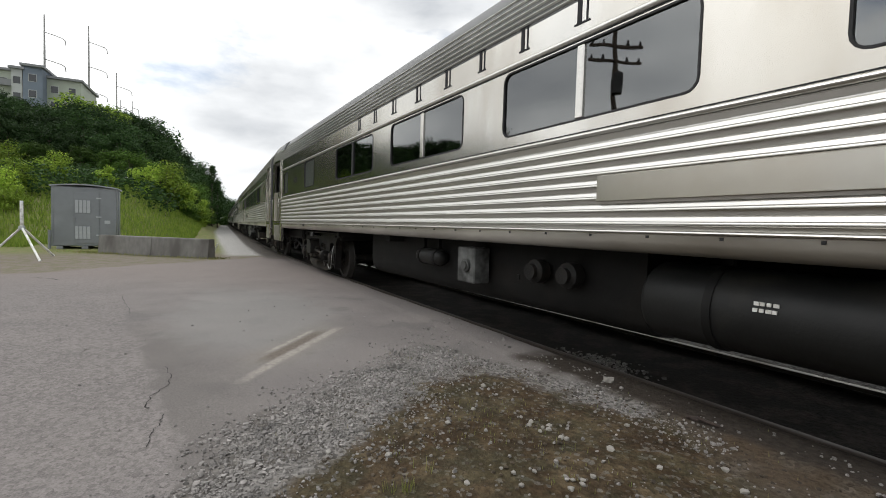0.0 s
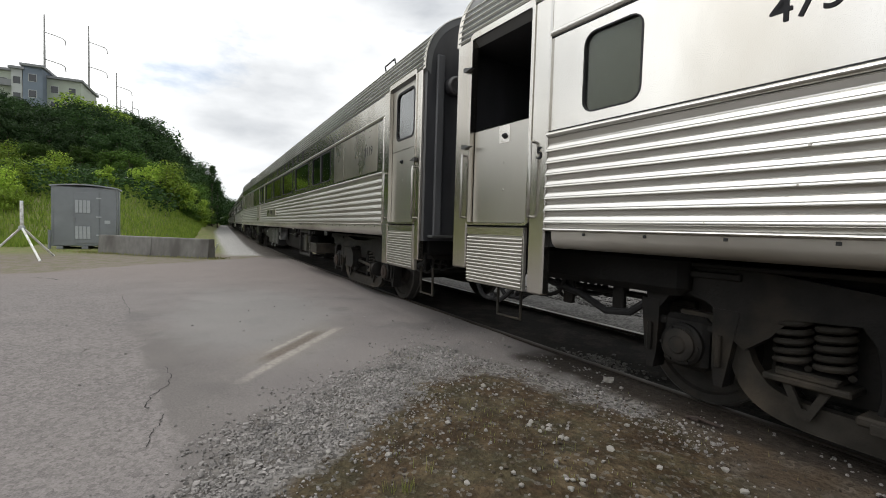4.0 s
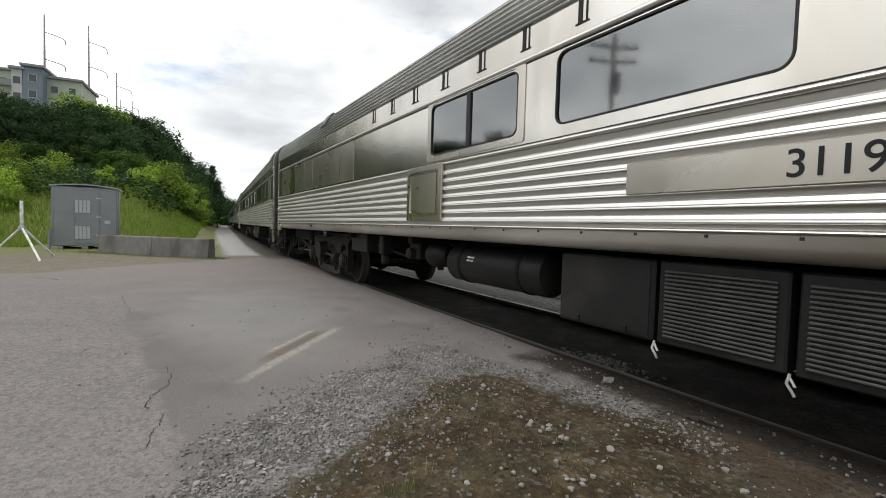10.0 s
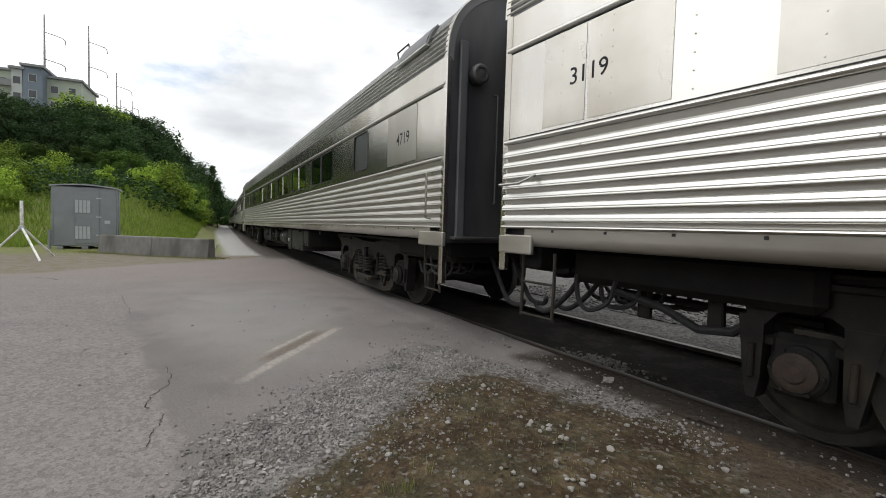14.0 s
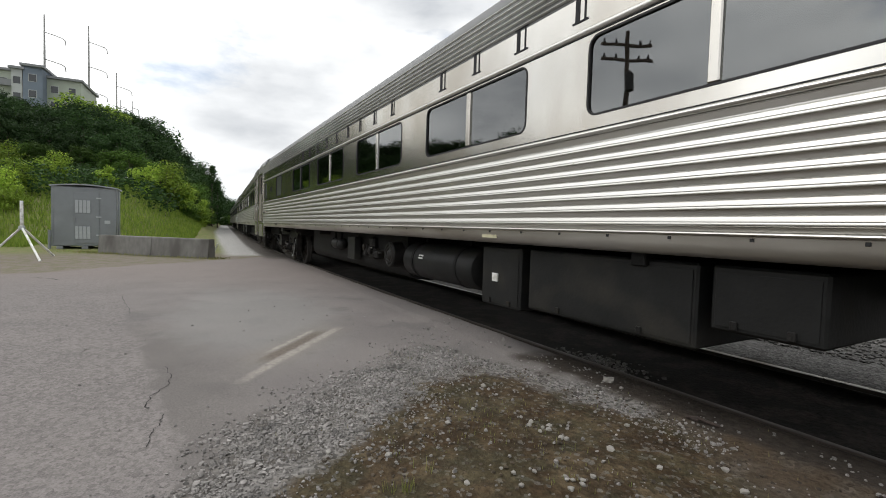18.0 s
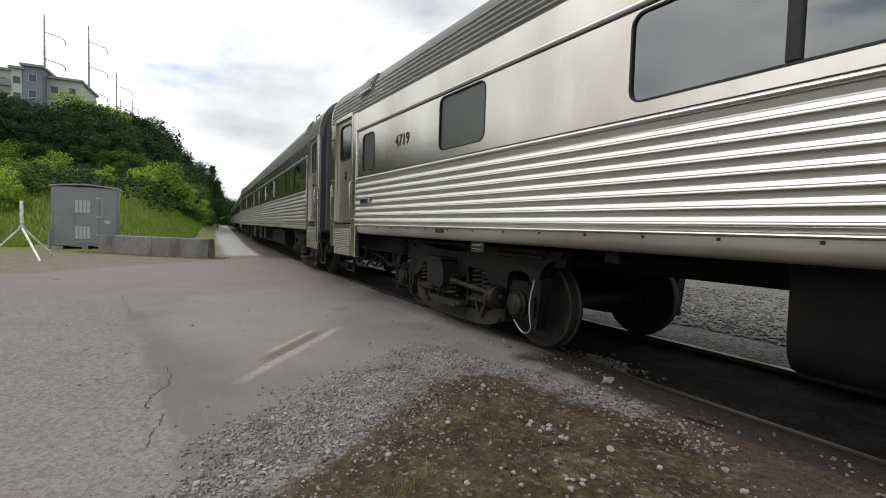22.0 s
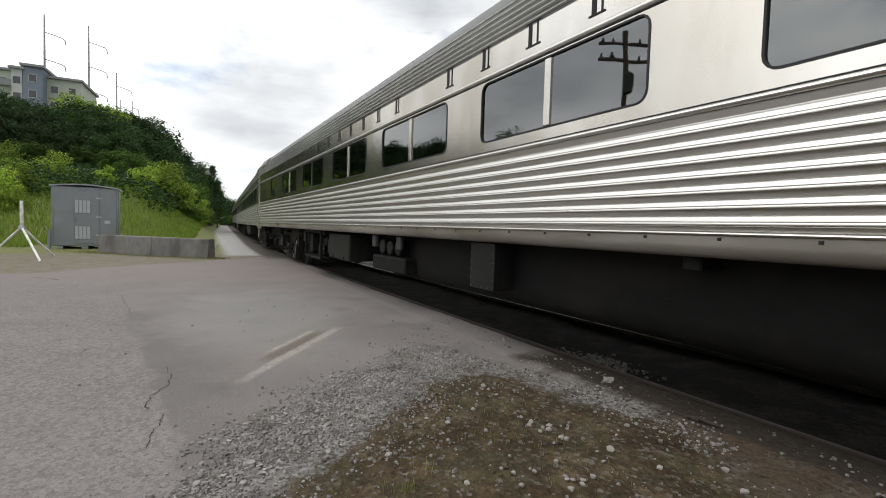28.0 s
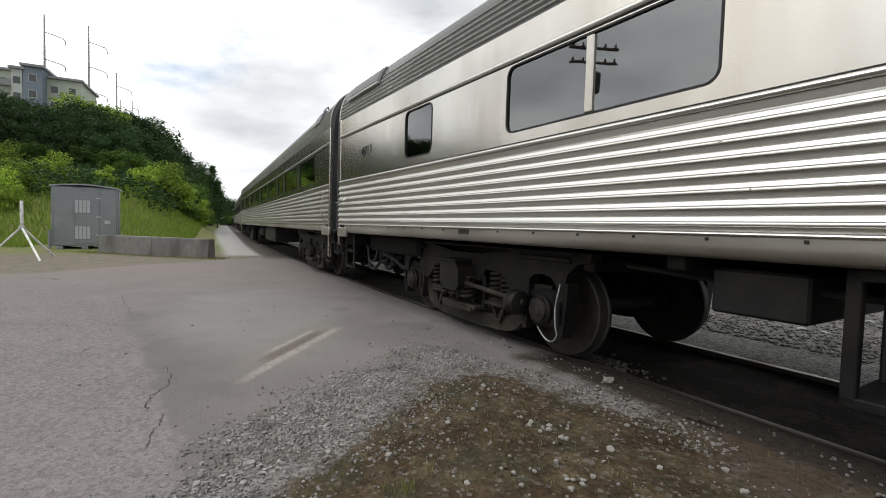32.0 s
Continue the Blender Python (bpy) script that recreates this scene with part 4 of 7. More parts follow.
def passenger_car(label, windows, ends, index):
    back = BACKS[index]
    car = thing("passenger_car", label, "railway car", "passenger train")
    lo = back + 0.04 if ends[0] == "blind" else -11.04
    hi = FRONT - 0.04 if ends[1] == "blind" else 11.34
    part("window_band", welded(side_band([w[:4] for w in windows], lo, hi).mesh("window_band", STEEL)), None, car)
    for w in windows:
        window(car, *w, clear=GLASS_DUSTY if index == 1 else GLASS)
    drop = 0.0 if index == 1 else 0.015   # the coaches' sills hang a little lower
    low = Shape().box(lo, hi, -HALF + 0.002, -HALF + 0.06, 1.20 - drop, 1.905)
    part("side_sheet", low, STEEL_FLUTE, car)
    flutes(car, lo, hi, index)
    rng = random.Random(300 + index)
    nick = Shape().box(-0.004, 0.004, -HALF - 0.0250, -HALF - 0.015, -0.004, 0.018, 0.002).mesh("nick", SILL)
    for _ in range(16):
        part("nick", nick, None, car, "", pose(rng.uniform(lo + 0.4, hi - 0.4), 0, rng.choice(rib_edges(index)) + 0.004, 0, rng.uniform(-40, 40), 0) @ Matrix.Diagonal((rng.uniform(0.6, 2.6), 1, rng.uniform(0.4, 0.9), 1)))
    for z, d, h in ((1.876, 0.026, 0.020), (1.850, 0.010, 0.005), (1.238 - drop, 0.021, 0.007)):
        part("moulding", Shape().sweep([(-HALF - d * math.sin(math.pi * i / 6), z + h * math.cos(math.pi * i / 6)) for i in range(7)] + [(-HALF + 0.004, z - h), (-HALF + 0.004, z + h)], lo, hi), STEEL_FLUTE, car)
    part("sill_moulding", Shape().sweep([(-HALF - 0.026 * math.sin(math.pi * i / 6), 1.194 - drop + 0.013 * math.cos(math.pi * i / 6)) for i in range(7)] + [(-HALF + 0.004, 1.181 - drop), (-HALF + 0.004, 1.207 - drop)], lo, hi), STEEL_FLUTE, car)
    part("cove", Shape().sweep([(-HALF - 0.010, 1.846), (-HALF, 1.812), (-HALF + 0.006, 1.812), (-HALF + 0.006, 1.846)], lo, hi), STEEL_FLUTE, car)
    part("sill_cove", Shape().sweep([(-HALF - 0.012, 1.231 - drop), (-HALF - 0.003, 1.208 - drop), (-HALF + 0.006, 1.208 - drop), (-HALF + 0.006, 1.231 - drop)], lo, hi), STEEL_FLUTE, car)
    # thin dark strip that draws the shadow line below the window band
    part("joint_shadow", Shape().box(lo, hi, -HALF - 0.002, -HALF + 0.004, 1.900, 1.908), RUBBER, car)
    u0 = back + (0.3 if ends[0] == "blind" else 1.30)
    u1 = FRONT - (0.3 if ends[1] == "blind" else 1.28)
    skirt = [(-HALF - 0.004, 1.185 - drop), (-HALF - 0.002, 1.12), (-HALF + 0.012, 1.075), (-HALF + 0.05, 1.045), (-HALF + 0.11, 1.04), (-HALF + 0.11, 1.06), (-HALF + 0.06, 1.185 - drop)]
    sk = part("side_sill", Shape().sweep(skirt, u0, u1), SILL, car, "dusty steel sill")
    bolt = Shape().box(-0.010, 0.010, -HALF - 0.010, -HALF - 0.003, 1.156 - drop, 1.174 - drop, 0.003).mesh("sill_clip", RUBBER)
    k = u0 + 0.3
    while k < u1 - 0.2:
        part("sill_clip", bolt, None, sk, "", Matrix.Translation((k, 0, 0)))
        k += 0.46
    part("sill_slot", Shape().box(-8.62, -8.44, -HALF - 0.006, -HALF + 0.001, 1.115, 1.160, 0.003), RUBBER, sk)
    part("letterboard", Shape().box(lo, hi, -HALF + 0.001, -HALF + 0.05, 2.612, 2.90, 0.004), STEEL, car)
    part("belt_moulding", Shape().sweep([(-HALF - 0.022 * math.sin(math.pi * i / 6), 2.616 + 0.024 * math.cos(math.pi * i / 6)) for i in range(7)] + [(-HALF + 0.004, 2.592), (-HALF + 0.004, 2.640)], lo, hi), STEEL_FLUTE, car)
    part("belt_seam", Shape().box(lo, hi, -HALF - 0.003, -HALF + 0.004, 2.582, 2.590), RUBBER, car, "dark seam under the belt moulding")
    rise = RISES[index]
    part("roof", ROOFS[rise, back][0], None, car, "ribbed weathered steel roof")
    for me in ROOFS[rise, back][1]:
        part("roof_rib", me, None, car)
    # far side, floor, ceiling, and an added dark backdrop closing the view inside
    part("far_side", Shape().box(back + 0.03, FRONT - 0.03, HALF - 0.06, HALF, 1.05, 2.9, 0.004), STEEL, car)
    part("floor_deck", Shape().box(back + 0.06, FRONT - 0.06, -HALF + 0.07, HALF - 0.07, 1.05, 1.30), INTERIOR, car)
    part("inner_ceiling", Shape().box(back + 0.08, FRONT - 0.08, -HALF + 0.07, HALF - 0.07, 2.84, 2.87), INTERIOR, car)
    part("dark_backdrop", Shape().box(back + 0.08, FRONT - 0.08, 0.2, 0.24, 1.30, 2.84), INTERIOR, car)
    part("centre_sill", Shape().box(back + 0.3, FRONT - 0.3, -0.35, 0.35, 0.80, 1.05, 0.02), UNDER, car)
    for u in (-6.4, -4.0, 4.2, 6.6):
        part("cross_bearer", Shape().box(u - 0.06, u + 0.06, -1.4, 1.4, 0.95, 1.05, 0.01), UNDER, car)
    for u, w in VENTS[index]:
        v = part("roof_vent", roof_patch(u, u + w, 3.15, 3.38, 0.034, rise), STEEL_ROOF, car, "dark hooded vent on the roof shoulder")
        part("vent_mouth", roof_patch(u + 0.05, u + w - 0.05, 3.17, 3.36, 0.040, rise), BLACK, v)
        part("vent_lip", roof_patch(u, u + w, 3.12, 3.15, 0.055, rise), STEEL_BEAD, v)
    for u0, u1 in ((back - 0.012, back + 0.05), (FRONT - 0.05, FRONT + 0.012)):
        part("end_rim", roof_patch(u0, u1, 2.885, 9.0, 0.012, rise), STEEL, car)
    top = 2.885 + rise * 0.80
    ladder = Shape().tube([(FRONT - 2.3, -1.12, top), (FRONT - 2.3, -1.15, top + 0.14), (FRONT - 1.9, -1.15, top + 0.14), (FRONT - 1.9, -1.12, top)], 0.012, 6)
    part("roof_grab", ladder, UNDER, car)
    for nm, e, sg in ((ends[0], back, -1), (ends[1], FRONT, 1)):
        car_end(car, e, sg, rise)
        end = "back" if sg < 0 else "front"
        if nm == "blind":
            blind_end(car, end, back)
        else:
            door(car, end, nm == "open", {"door7": "7", "door8": "8", "open": "5"}.get(nm, ""))
    sets = []
    for u in ((8.90, -8.88), (8.98, -8.79), (8.98, -8.93), (9.04, -9.08), (8.92, -8.92), (8.92, -8.92))[index]:
        _, ws = bogie(car, u, math.degrees(CURVE * u), "plain" if index == 1 else ("rod" if u < 0 else "coil"))
        sets += ws
    return car, sets


def lettering(car, shift=0.0):
    for u, w in ((-5.05, 0.15), (-4.38, 0.15), (-3.70, 0.18), (-2.98, 0.18), (-2.28, 0.15), (-1.63, 0.13), (-1.0, 0.13), (-0.35, 0.15), (0.32, 0.15),
                 (1.72, 0.16), (2.40, 0.15), (3.09, 0.18), (3.77, 0.15), (4.45, 0.17), (5.13, 0.17), (5.80, 0.14)):
        letter_mark(car, u + shift, w)


WZ = (2.0, 2.565)
cars, wheelsets = [], []


def win(u0, u1, bar="", blind=False, z=WZ):
    return (u0, u1, z[0], z[1], bar, blind)


# leading car: coach with a half-open door
w = [win(-10.73, -10.29, "", True, (1.98, 2.51)), win(-8.52, -7.70, "", True), win(-6.17, -4.35, "dark"), win(-3.69, -1.85, "steel"), win(-1.17, 0.65, "steel"),
     win(1.33, 3.16), win(3.84, 5.67, "steel"), win(6.36, 8.18, "steel")]
c, ws = passenger_car("fluted stainless-steel passenger coach with paired windows and open vestibule door", w, ("open", "blind"), 0)
cars.append(c), wheelsets.append(ws)
lettering(c, 0.09)
number(c, "4733", -9.42, 2.235, 0.20)
part("side_plate", Shape().box(-0.03, 3.32, -HALF - 0.034, -HALF - 0.002, 1.385, 1.565, 0.004), PATCH, c, "flat steel patch plate over the flutes")
p = part("switch_box", Shape().box(-2.07, -1.74, -1.40, -1.2, 0.59, 0.97, 0.012), FLAKED, c, "pale peeling electrical box")
part("socket", Shape().turn((-1.88, -1.40, 0.78), (0, -1, 0), [(0, 0.07), (0.03, 0.07), (0.035, 0.05), (0.05, 0.05)], 14), GREYPAINT, p)
tag_plate(c, -8.06, 0.95)
tank(c, -3.25, -2.61, 0.80, 0.10, -1.25, False)
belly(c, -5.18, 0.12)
tank(c, 0.17, 2.72, 0.72, 0.26, -1.12)
plain_box(c, -1.48, -0.78, 0.66, 1.02, -1.15, None, "small black valve box")
for u in (-0.93, -0.53):
    part("valve", Shape().turn((u, -1.2, 0.80), (0, -1, 0), [(0, 0.11), (0.10, 0.11), (0.12, 0.07), (0.16, 0.07)], 14), GRIME, c)

# second car: single wide panes, many patch plates, a vent hatch
w = [win(6.90, 8.47, "dark"), win(4.86, 6.47), win(2.81, 4.44), win(0.78, 2.39), win(-1.24, 0.38), win(-3.27, -1.71, "dark")]
c, ws = passenger_car("fluted stainless-steel lounge car with single wide windows and riveted patch plates", w, ("blind", "door"), 1)
cars.append(c), wheelsets.append(ws)
lettering(c)
number(c, "3119", 10.69, 2.235, 0.185)
number(c, "3119", -11.24, 2.24, 0.165)
pl = part("number_plate_panel", Shape().box(-0.53, 1.52, -HALF - 0.034, -HALF - 0.002, 1.42, 1.622, 0.004), PATCH, c, "flat steel plate with a painted number")
number(c, "3119", 0.57, 1.520, 0.195, -HALF - 0.037)
for a, b in ((-11.65, -11.26), (-11.23, -10.64), (9.40, 10.15), (10.17, 11.07), (8.77, 9.37), (-9.15, -8.47), (-10.12, -9.18), (-8.43, -6.67), (-6.63, -5.89)):
    part("patch_plate", Shape().box(a, b, -HALF - 0.004, -HALF - 0.001, 1.93, 2.575, 0.0015), PATCH, c)
    me = Shape().turn((0.15, -HALF - 0.004, 0), (0, -1, 0), [(0, 0.005), (0.003, 0.004)], 6).mesh("rivet", PATCH)
    for i in range(7):
        for u in (a + 0.03, b - 0.03):
            part("rivet", me, None, c, "", Matrix.Translation((u, 0, 1.96 + 0.098 * i)))
hs = part("vent_hatch", Shape().box(-3.79, -2.93, -HALF - 0.040, -HALF - 0.002, 1.245, 1.893, 0.01), PATCH, c, "square steel equipment hatch")
s = Shape()
ring(s, rounded(-3.72, -3.00, 1.31, 1.83, 0.02), rounded(-3.69, -3.03, 1.34, 1.80, 0.02), -HALF - 0.05, -HALF - 0.038)
part("hatch_rim", s, STEEL, hs)
s = Shape()
ring(s, rounded(-3.34, -1.61, 1.93, 2.6, 0.03), rounded(-3.26, -1.70, 1.975, 2.585, 0.085), -HALF - 0.008, -HALF - 0.001)
part("window_surround", s, PATCH, c)
# underfloor: open compressor frame, battery box, pale switch box, louvred boxes, tank
fr = Shape()
for u in (4.93, 6.14):
    fr.box(u - 0.035, u + 0.035, -1.40, -1.34, 0.42, 1.05, 0.006)
    fr.box(u - 0.03, u + 0.03, -0.6, -0.54, 0.42, 1.05, 0.006)
fr.box(4.89, 6.17, -1.40, -0.54, 0.40, 0.455, 0.006)
fr.box(4.89, 6.17, -1.40, -1.34, 0.96, 1.04, 0.006)
cf = part("compressor_frame", fr, GRIME, c, "open black frame with a cream compressor in it")
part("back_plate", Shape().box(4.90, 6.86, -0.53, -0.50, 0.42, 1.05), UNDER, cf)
part("control_cabinet", Shape().box(5.02, 5.30, -1.32, -1.16, 0.49, 0.90, 0.012), STAINED, cf, "dark cabinet with a yellowish stain")
tilt = Vector((0.03, -0.52, 0.85))
s = Shape().box(5.43, 5.585, -1.27, -1.06, 0.46, 0.63, 0.02)
s.turn((5.507, -1.13, 0.60), tuple(tilt), [(0, 0.075), (0.02, 0.082), (0.10, 0.080), (0.115, 0.080)], 16)
s.box(5.57, 5.77, -1.22, -1.02, 0.46, 0.60, 0.015)
s.box(5.45, 6.03, -1.24, -1.0, 0.455, 0.475, 0.006)
cp = part("compressor", s, CREAM, cf, "cream painted compressor")
top = Vector((5.507, -1.13, 0.60)) + tilt * 0.115
lid = Shape().turn(tuple(top), tuple(tilt), [(0, 0.060), (0, 0.092), (0.018, 0.092), (0.022, 0.080), (0.026, 0.020)], 20)
part("cylinder_head", lid, CREAM, cp, "bolted round cream lid")
side, up = Vector((1, 0, 0)), Vector((0, 0.85, 0.52))
for k in range(10):
    q = top + (side * math.cos(k * math.tau / 10) + up * math.sin(k * math.tau / 10)) * 0.083 + tilt * 0.016
    part("bolt", Shape().turn(tuple(q), tuple(tilt), [(0, 0.008), (0.010, 0.008), (0.012, 0.004)], 6), GRIME, cp)
part("port", Shape().turn((5.53, -1.268, 0.575), (0, -1, 0), [(0, 0.016), (0.004, 0.016), (0.005, 0.010)], 12), MARK, cp, "round dark port")
part("junction_box", Shape().box(5.565, 5.75, -1.33, -1.12, 0.705, 0.86, 0.008), BOXPAINT, cf)
s = Shape().turn((5.76, -1.14, 0.585), (1, 0, 0), [(0, 0.07), (0.02, 0.10), (0.20, 0.11), (0.23, 0.09), (0.25, 0.09), (0.27, 0.04)], 18)
for k in range(4):
    s.turn((5.78 + 0.045 * k, -1.14, 0.585), (1, 0, 0), [(0, 0.118), (0.014, 0.118)], 18)
part("motor", s, CREAM, cf, "cream ribbed motor")
part("compressor_pipe", Shape().tube([(5.62, -1.24, 0.66), (5.66, -1.30, 0.60), (5.70, -1.33, 0.54), (5.80, -1.32, 0.48)], 0.009, 8), GRIME, cf)
tray = part("battery_tray", Shape().box(6.20, 6.84, -1.40, -0.54, 0.52, 0.74, 0.012), DUSTY, c, "dusty brown battery tray")
part("tray_rail", Shape().box(6.20, 6.84, -1.41, -1.385, 0.72, 0.75, 0.006), GRIME, tray)
part("valve", Shape().turn((6.31, -1.40, 0.95), (0, -1, 0), [(0, 0.06), (0.05, 0.06), (0.07, 0.03)], 12).box(6.27, 6.50, -1.42, -1.30, 0.94, 0.99, 0.01), GRIME, c)
belly(c, 1.16, 4.76)
for u in (5.54, 5.705):
    slot = part("sill_holder", Shape().box(u, u + 0.143, -HALF - 0.008, -HALF + 0.001, 1.152, 1.182, 0.003), RUBBER, c, "black-rimmed holder on the sill")
    part("holder_card", Shape().box(u + 0.012, u + 0.131, -HALF - 0.0095, -HALF - 0.0082, 1.159, 1.175), SILL, slot)
part("brake_pipe", Shape().tube([(2.13, -1.2, 0.86), (2.92, -1.2, 0.85), (4.37, -1.2, 0.84)], 0.014, 6), GREYPAINT, c)
part("gauge_valve", Shape().turn((4.41, -1.36, 0.86), (0, -1, 0), [(0, 0.05), (0.06, 0.07), (0.10, 0.05)], 12).box(4.36, 4.46, -1.36, -1.2, 0.86, 1.05, 0.01), GRIME, c)
part("white_tag", Shape().box(4.36, 4.47, -1.50, -1.49, 1.015, 1.045), WHITE, c)
p = part("switch_box", Shape().box(1.44, 1.80, -1.42, -1.2, 0.645, 1.035, 0.012), FLAKED, c, "pale peeling electrical box")
part("socket", Shape().turn((1.66, -1.42, 0.83), (0, -1, 0), [(0, 0.06), (0.02, 0.06), (0.03, 0.045)], 14), UNDER, p)
plain_box(c, -1.25, -0.40, 0.46, 1.0, -1.39)
louvre_box(c, -0.37, 0.37, 0.46, 1.0, -1.39)
louvre_box(c, 0.41, 1.12, 0.46, 1.0, -1.39)
tank(c, -3.33, -1.60, 0.765, 0.225)
part("air_filter", Shape().turn((-3.87, -1.1, 0.82), (1, 0, 0), [(0, 0.06), (0.03, 0.15), (0.08, 0.165), (0.25, 0.165), (0.34, 0.13), (0.4, 0.07)], 22), GRIME, c, "stubby dark filter drum")
part("hanging_valve", Shape().box(-4.41, -4.12, -1.2, -1.0, 0.72, 1.02, 0.03).turn((-4.27, -1.2, 0.8), (0, -1, 0), [(0, 0.08), (0.08, 0.08), (0.1, 0.05)], 12), GRIME, c)
for u in (-0.38, 0.39):
    part("hanging_strap", Shape().tube([(u, -1.39, 0.47), (u - 0.01, -1.40, 0.42), (u + 0.015, -1.40, 0.385), (u + 0.03, -1.40, 0.36)], 0.008, 6).tube([(u, -1.39, 0.45), (u + 0.03, -1.40, 0.41)], 0.007, 6), PEELED, c)
plain_box(c, -6.55, -5.81, 0.72, 1.04, -1.30, None, "black hung equipment box", False)
part("drain_valve", Shape().box(-5.16, -5.00, -1.36, -1.2, 0.74, 1.03, 0.02).turn((-5.08, -1.28, 0.58), (0, 0, 1), [(0, 0.03), (0.02, 0.06), (0.14, 0.06), (0.17, 0.03)], 10), GRIME, c)
part("hung_pipe", Shape().tube([(-5.68, -1.15, 0.86), (-5.19, -1.15, 0.80), (-4.71, -1.12, 0.74), (-4.41, -1.1, 0.80)], 0.022, 6), GRIME, c)
tag_plate(c, 7.92, 1.0)
tag_plate(c, -7.72, 0.99)

# third car: coach with paired windows
w = [win(-10.80, -10.37, "", True, (1.98, 2.51)), win(-8.60, -7.78, "", True), win(-6.22, -4.41, "dark"), win(-3.74, -1.92, "steel"), win(-1.21, 0.59, "steel"),
     win(1.30, 3.13, "steel"), win(3.81, 5.63, "steel"), win(6.29, 8.09, "dark"), win(9.44, 10.15, "", True)]
c, ws = passenger_car("fluted stainless-steel passenger coach with paired windows and closed door", w, ("door7", "blind"), 2)
cars.append(c), wheelsets.append(ws)
lettering(c, -0.06)
number(c, "4719", -9.50, 2.25, 0.20)
number(c, "4719", 11.46, 2.23, 0.20)
pl = part("builder_plate", Shape().box(-10.78, -10.43, -HALF - 0.046, -HALF - 0.02, 1.485, 1.565, 0.01), PATCH, c, "oblong number plate in a raised rim")
number(c, "800642", -10.61, 1.523, 0.078, -HALF - 0.049)
part("dark_patch", Shape().box(10.96, 11.86, -HALF - 0.005, -HALF - 0.001, 1.94, 2.575, 0.002), STEEL_DOOR, c)
b = plain_box(c, 2.32, 2.94, 0.42, 1.0)
part("white_label", Shape().box(2.53, 2.61, -1.385, -1.366, 0.66, 0.74), WHITE, b)
plain_box(c, 3.05, 4.60, 0.47, 1.0)
plain_box(c, 4.68, 5.25, 0.62, 1.0)
tank(c, 0.15, 2.03, 0.71, 0.245)
part("air_filter", Shape().turn((-0.16, -0.99, 0.745), (0, -1, 0), [(0, 0.19), (0.34, 0.19), (0.36, 0.175), (0.36, 0.15), (0.345, 0.14), (0.36, 0.13), (0.36, 0.10), (0.345, 0.09), (0.365, 0.07), (0.38, 0.03)], 26), GRIME, c, "round black ribbed filter drum")
tank(c, -3.35, -2.67, 0.79, 0.105, -1.25, False)
belly(c, -5.41, 0.10)
riveted_panel(c, -2.20, -1.81, 0.55, 0.96, -1.32)
s = Shape().box(-1.42, -1.30, -1.30, -1.12, 0.66, 0.84, 0.03).box(-1.24, -0.98, -1.27, -1.12, 0.62, 0.80, 0.03).box(-0.96, -0.80, -1.28, -1.12, 0.64, 0.76, 0.02).box(-1.32, -1.10, -1.24, -1.10, 0.72, 0.98, 0.04)
s.turn((-1.12, -1.25, 0.76), (0, -1, 0), [(0, 0.07), (0.05, 0.07), (0.07, 0.04)], 12).turn((-1.36, -1.28, 0.80), (0, -1, 0), [(0, 0.05), (0.04, 0.05), (0.05, 0.02)], 10)
s.tube([(-1.50, -1.25, 0.74), (-1.40, -1.25, 0.73), (-1.1, -1.26, 0.70), (-0.88, -1.26, 0.72), (-0.68, -1.25, 0.74)], 0.014, 6)
v = part("brake_valve", s, GRIME, c, "dark cluster of brake valves and pipes")
for u, z in ((-1.03, 0.80), (-0.70, 0.745), (-1.37, 0.665)):
    part("valve_plug", Shape().turn((u, -1.28, z), (0, -1, 0), [(0, 0.012), (0.02, 0.012), (0.024, 0.006)], 8), CHROME if u == -1.03 else GREYPAINT, v, "bright worn plug")
part("yellow_tag", Shape().box(2.54, 2.77, -HALF - 0.002, -HALF + 0.01, 1.09, 1.125), CREAM, c)
tag_plate(c, -7.92, 0.99)

# fourth car: coach with a numbered door at its front
w = [win(-9.87, -9.22), win(-7.93, -6.13, "steel"), win(-5.46, -3.63, "dark"), win(-2.97, -1.12, "steel"), win(-0.46, 1.41, "steel"), win(2.08, 3.93, "steel"),
     win(4.59, 6.44, "steel"), win(8.05, 8.89), win(9.60, 10.43)]
c, ws = passenger_car("fluted stainless-steel passenger coach with dark windows and a numbered front door", w, ("blind", "door8"), 3)
cars.append(c), wheelsets.append(ws)
lettering(c, -0.28)
number(c, "4711", 10.89, 2.24, 0.20)
number(c, "4711", -11.11, 2.25, 0.20)
belly(c, -1.06, 5.61)
plain_box(c, 1.82, 2.22, 0.57, 1.03, -1.30, BOXPAINT, "dark electrical box", False)
riveted_panel(c, 1.81, 2.23, 0.56, 1.03, -1.42)
for u in (-0.91, -0.61, -0.31):
    part("air_drum", Shape().turn((u, -0.9, 0.85), (0, -1, 0), [(0, 0.115), (0.40, 0.115), (0.41, 0.10)], 8), BOXPAINT, c, "black eight-sided drum")
part("drum_shelf", Shape().box(-1.22, 0.02, -1.34, -0.7, 0.49, 0.715, 0.02), UNDER, c, "dark tray under the drums")
for u in (-1.13, -0.18):
    part("drum_bracket", Shape().box(u - 0.08, u + 0.08, -1.36, -1.30, 0.84, 1.03, 0.02), GREYPAINT, c)
plain_box(c, -3.61, -2.27, 0.50, 1.0, -1.38, None, "scuffed black battery box")
fr = Shape()
for u in (-5.54, -4.17):
    fr.box(u - 0.03, u + 0.03, -1.42, -1.36, 0.42, 1.05, 0.006)
    fr.box(u - 0.03, u + 0.03, -0.6, -0.54, 0.42, 1.05, 0.006)
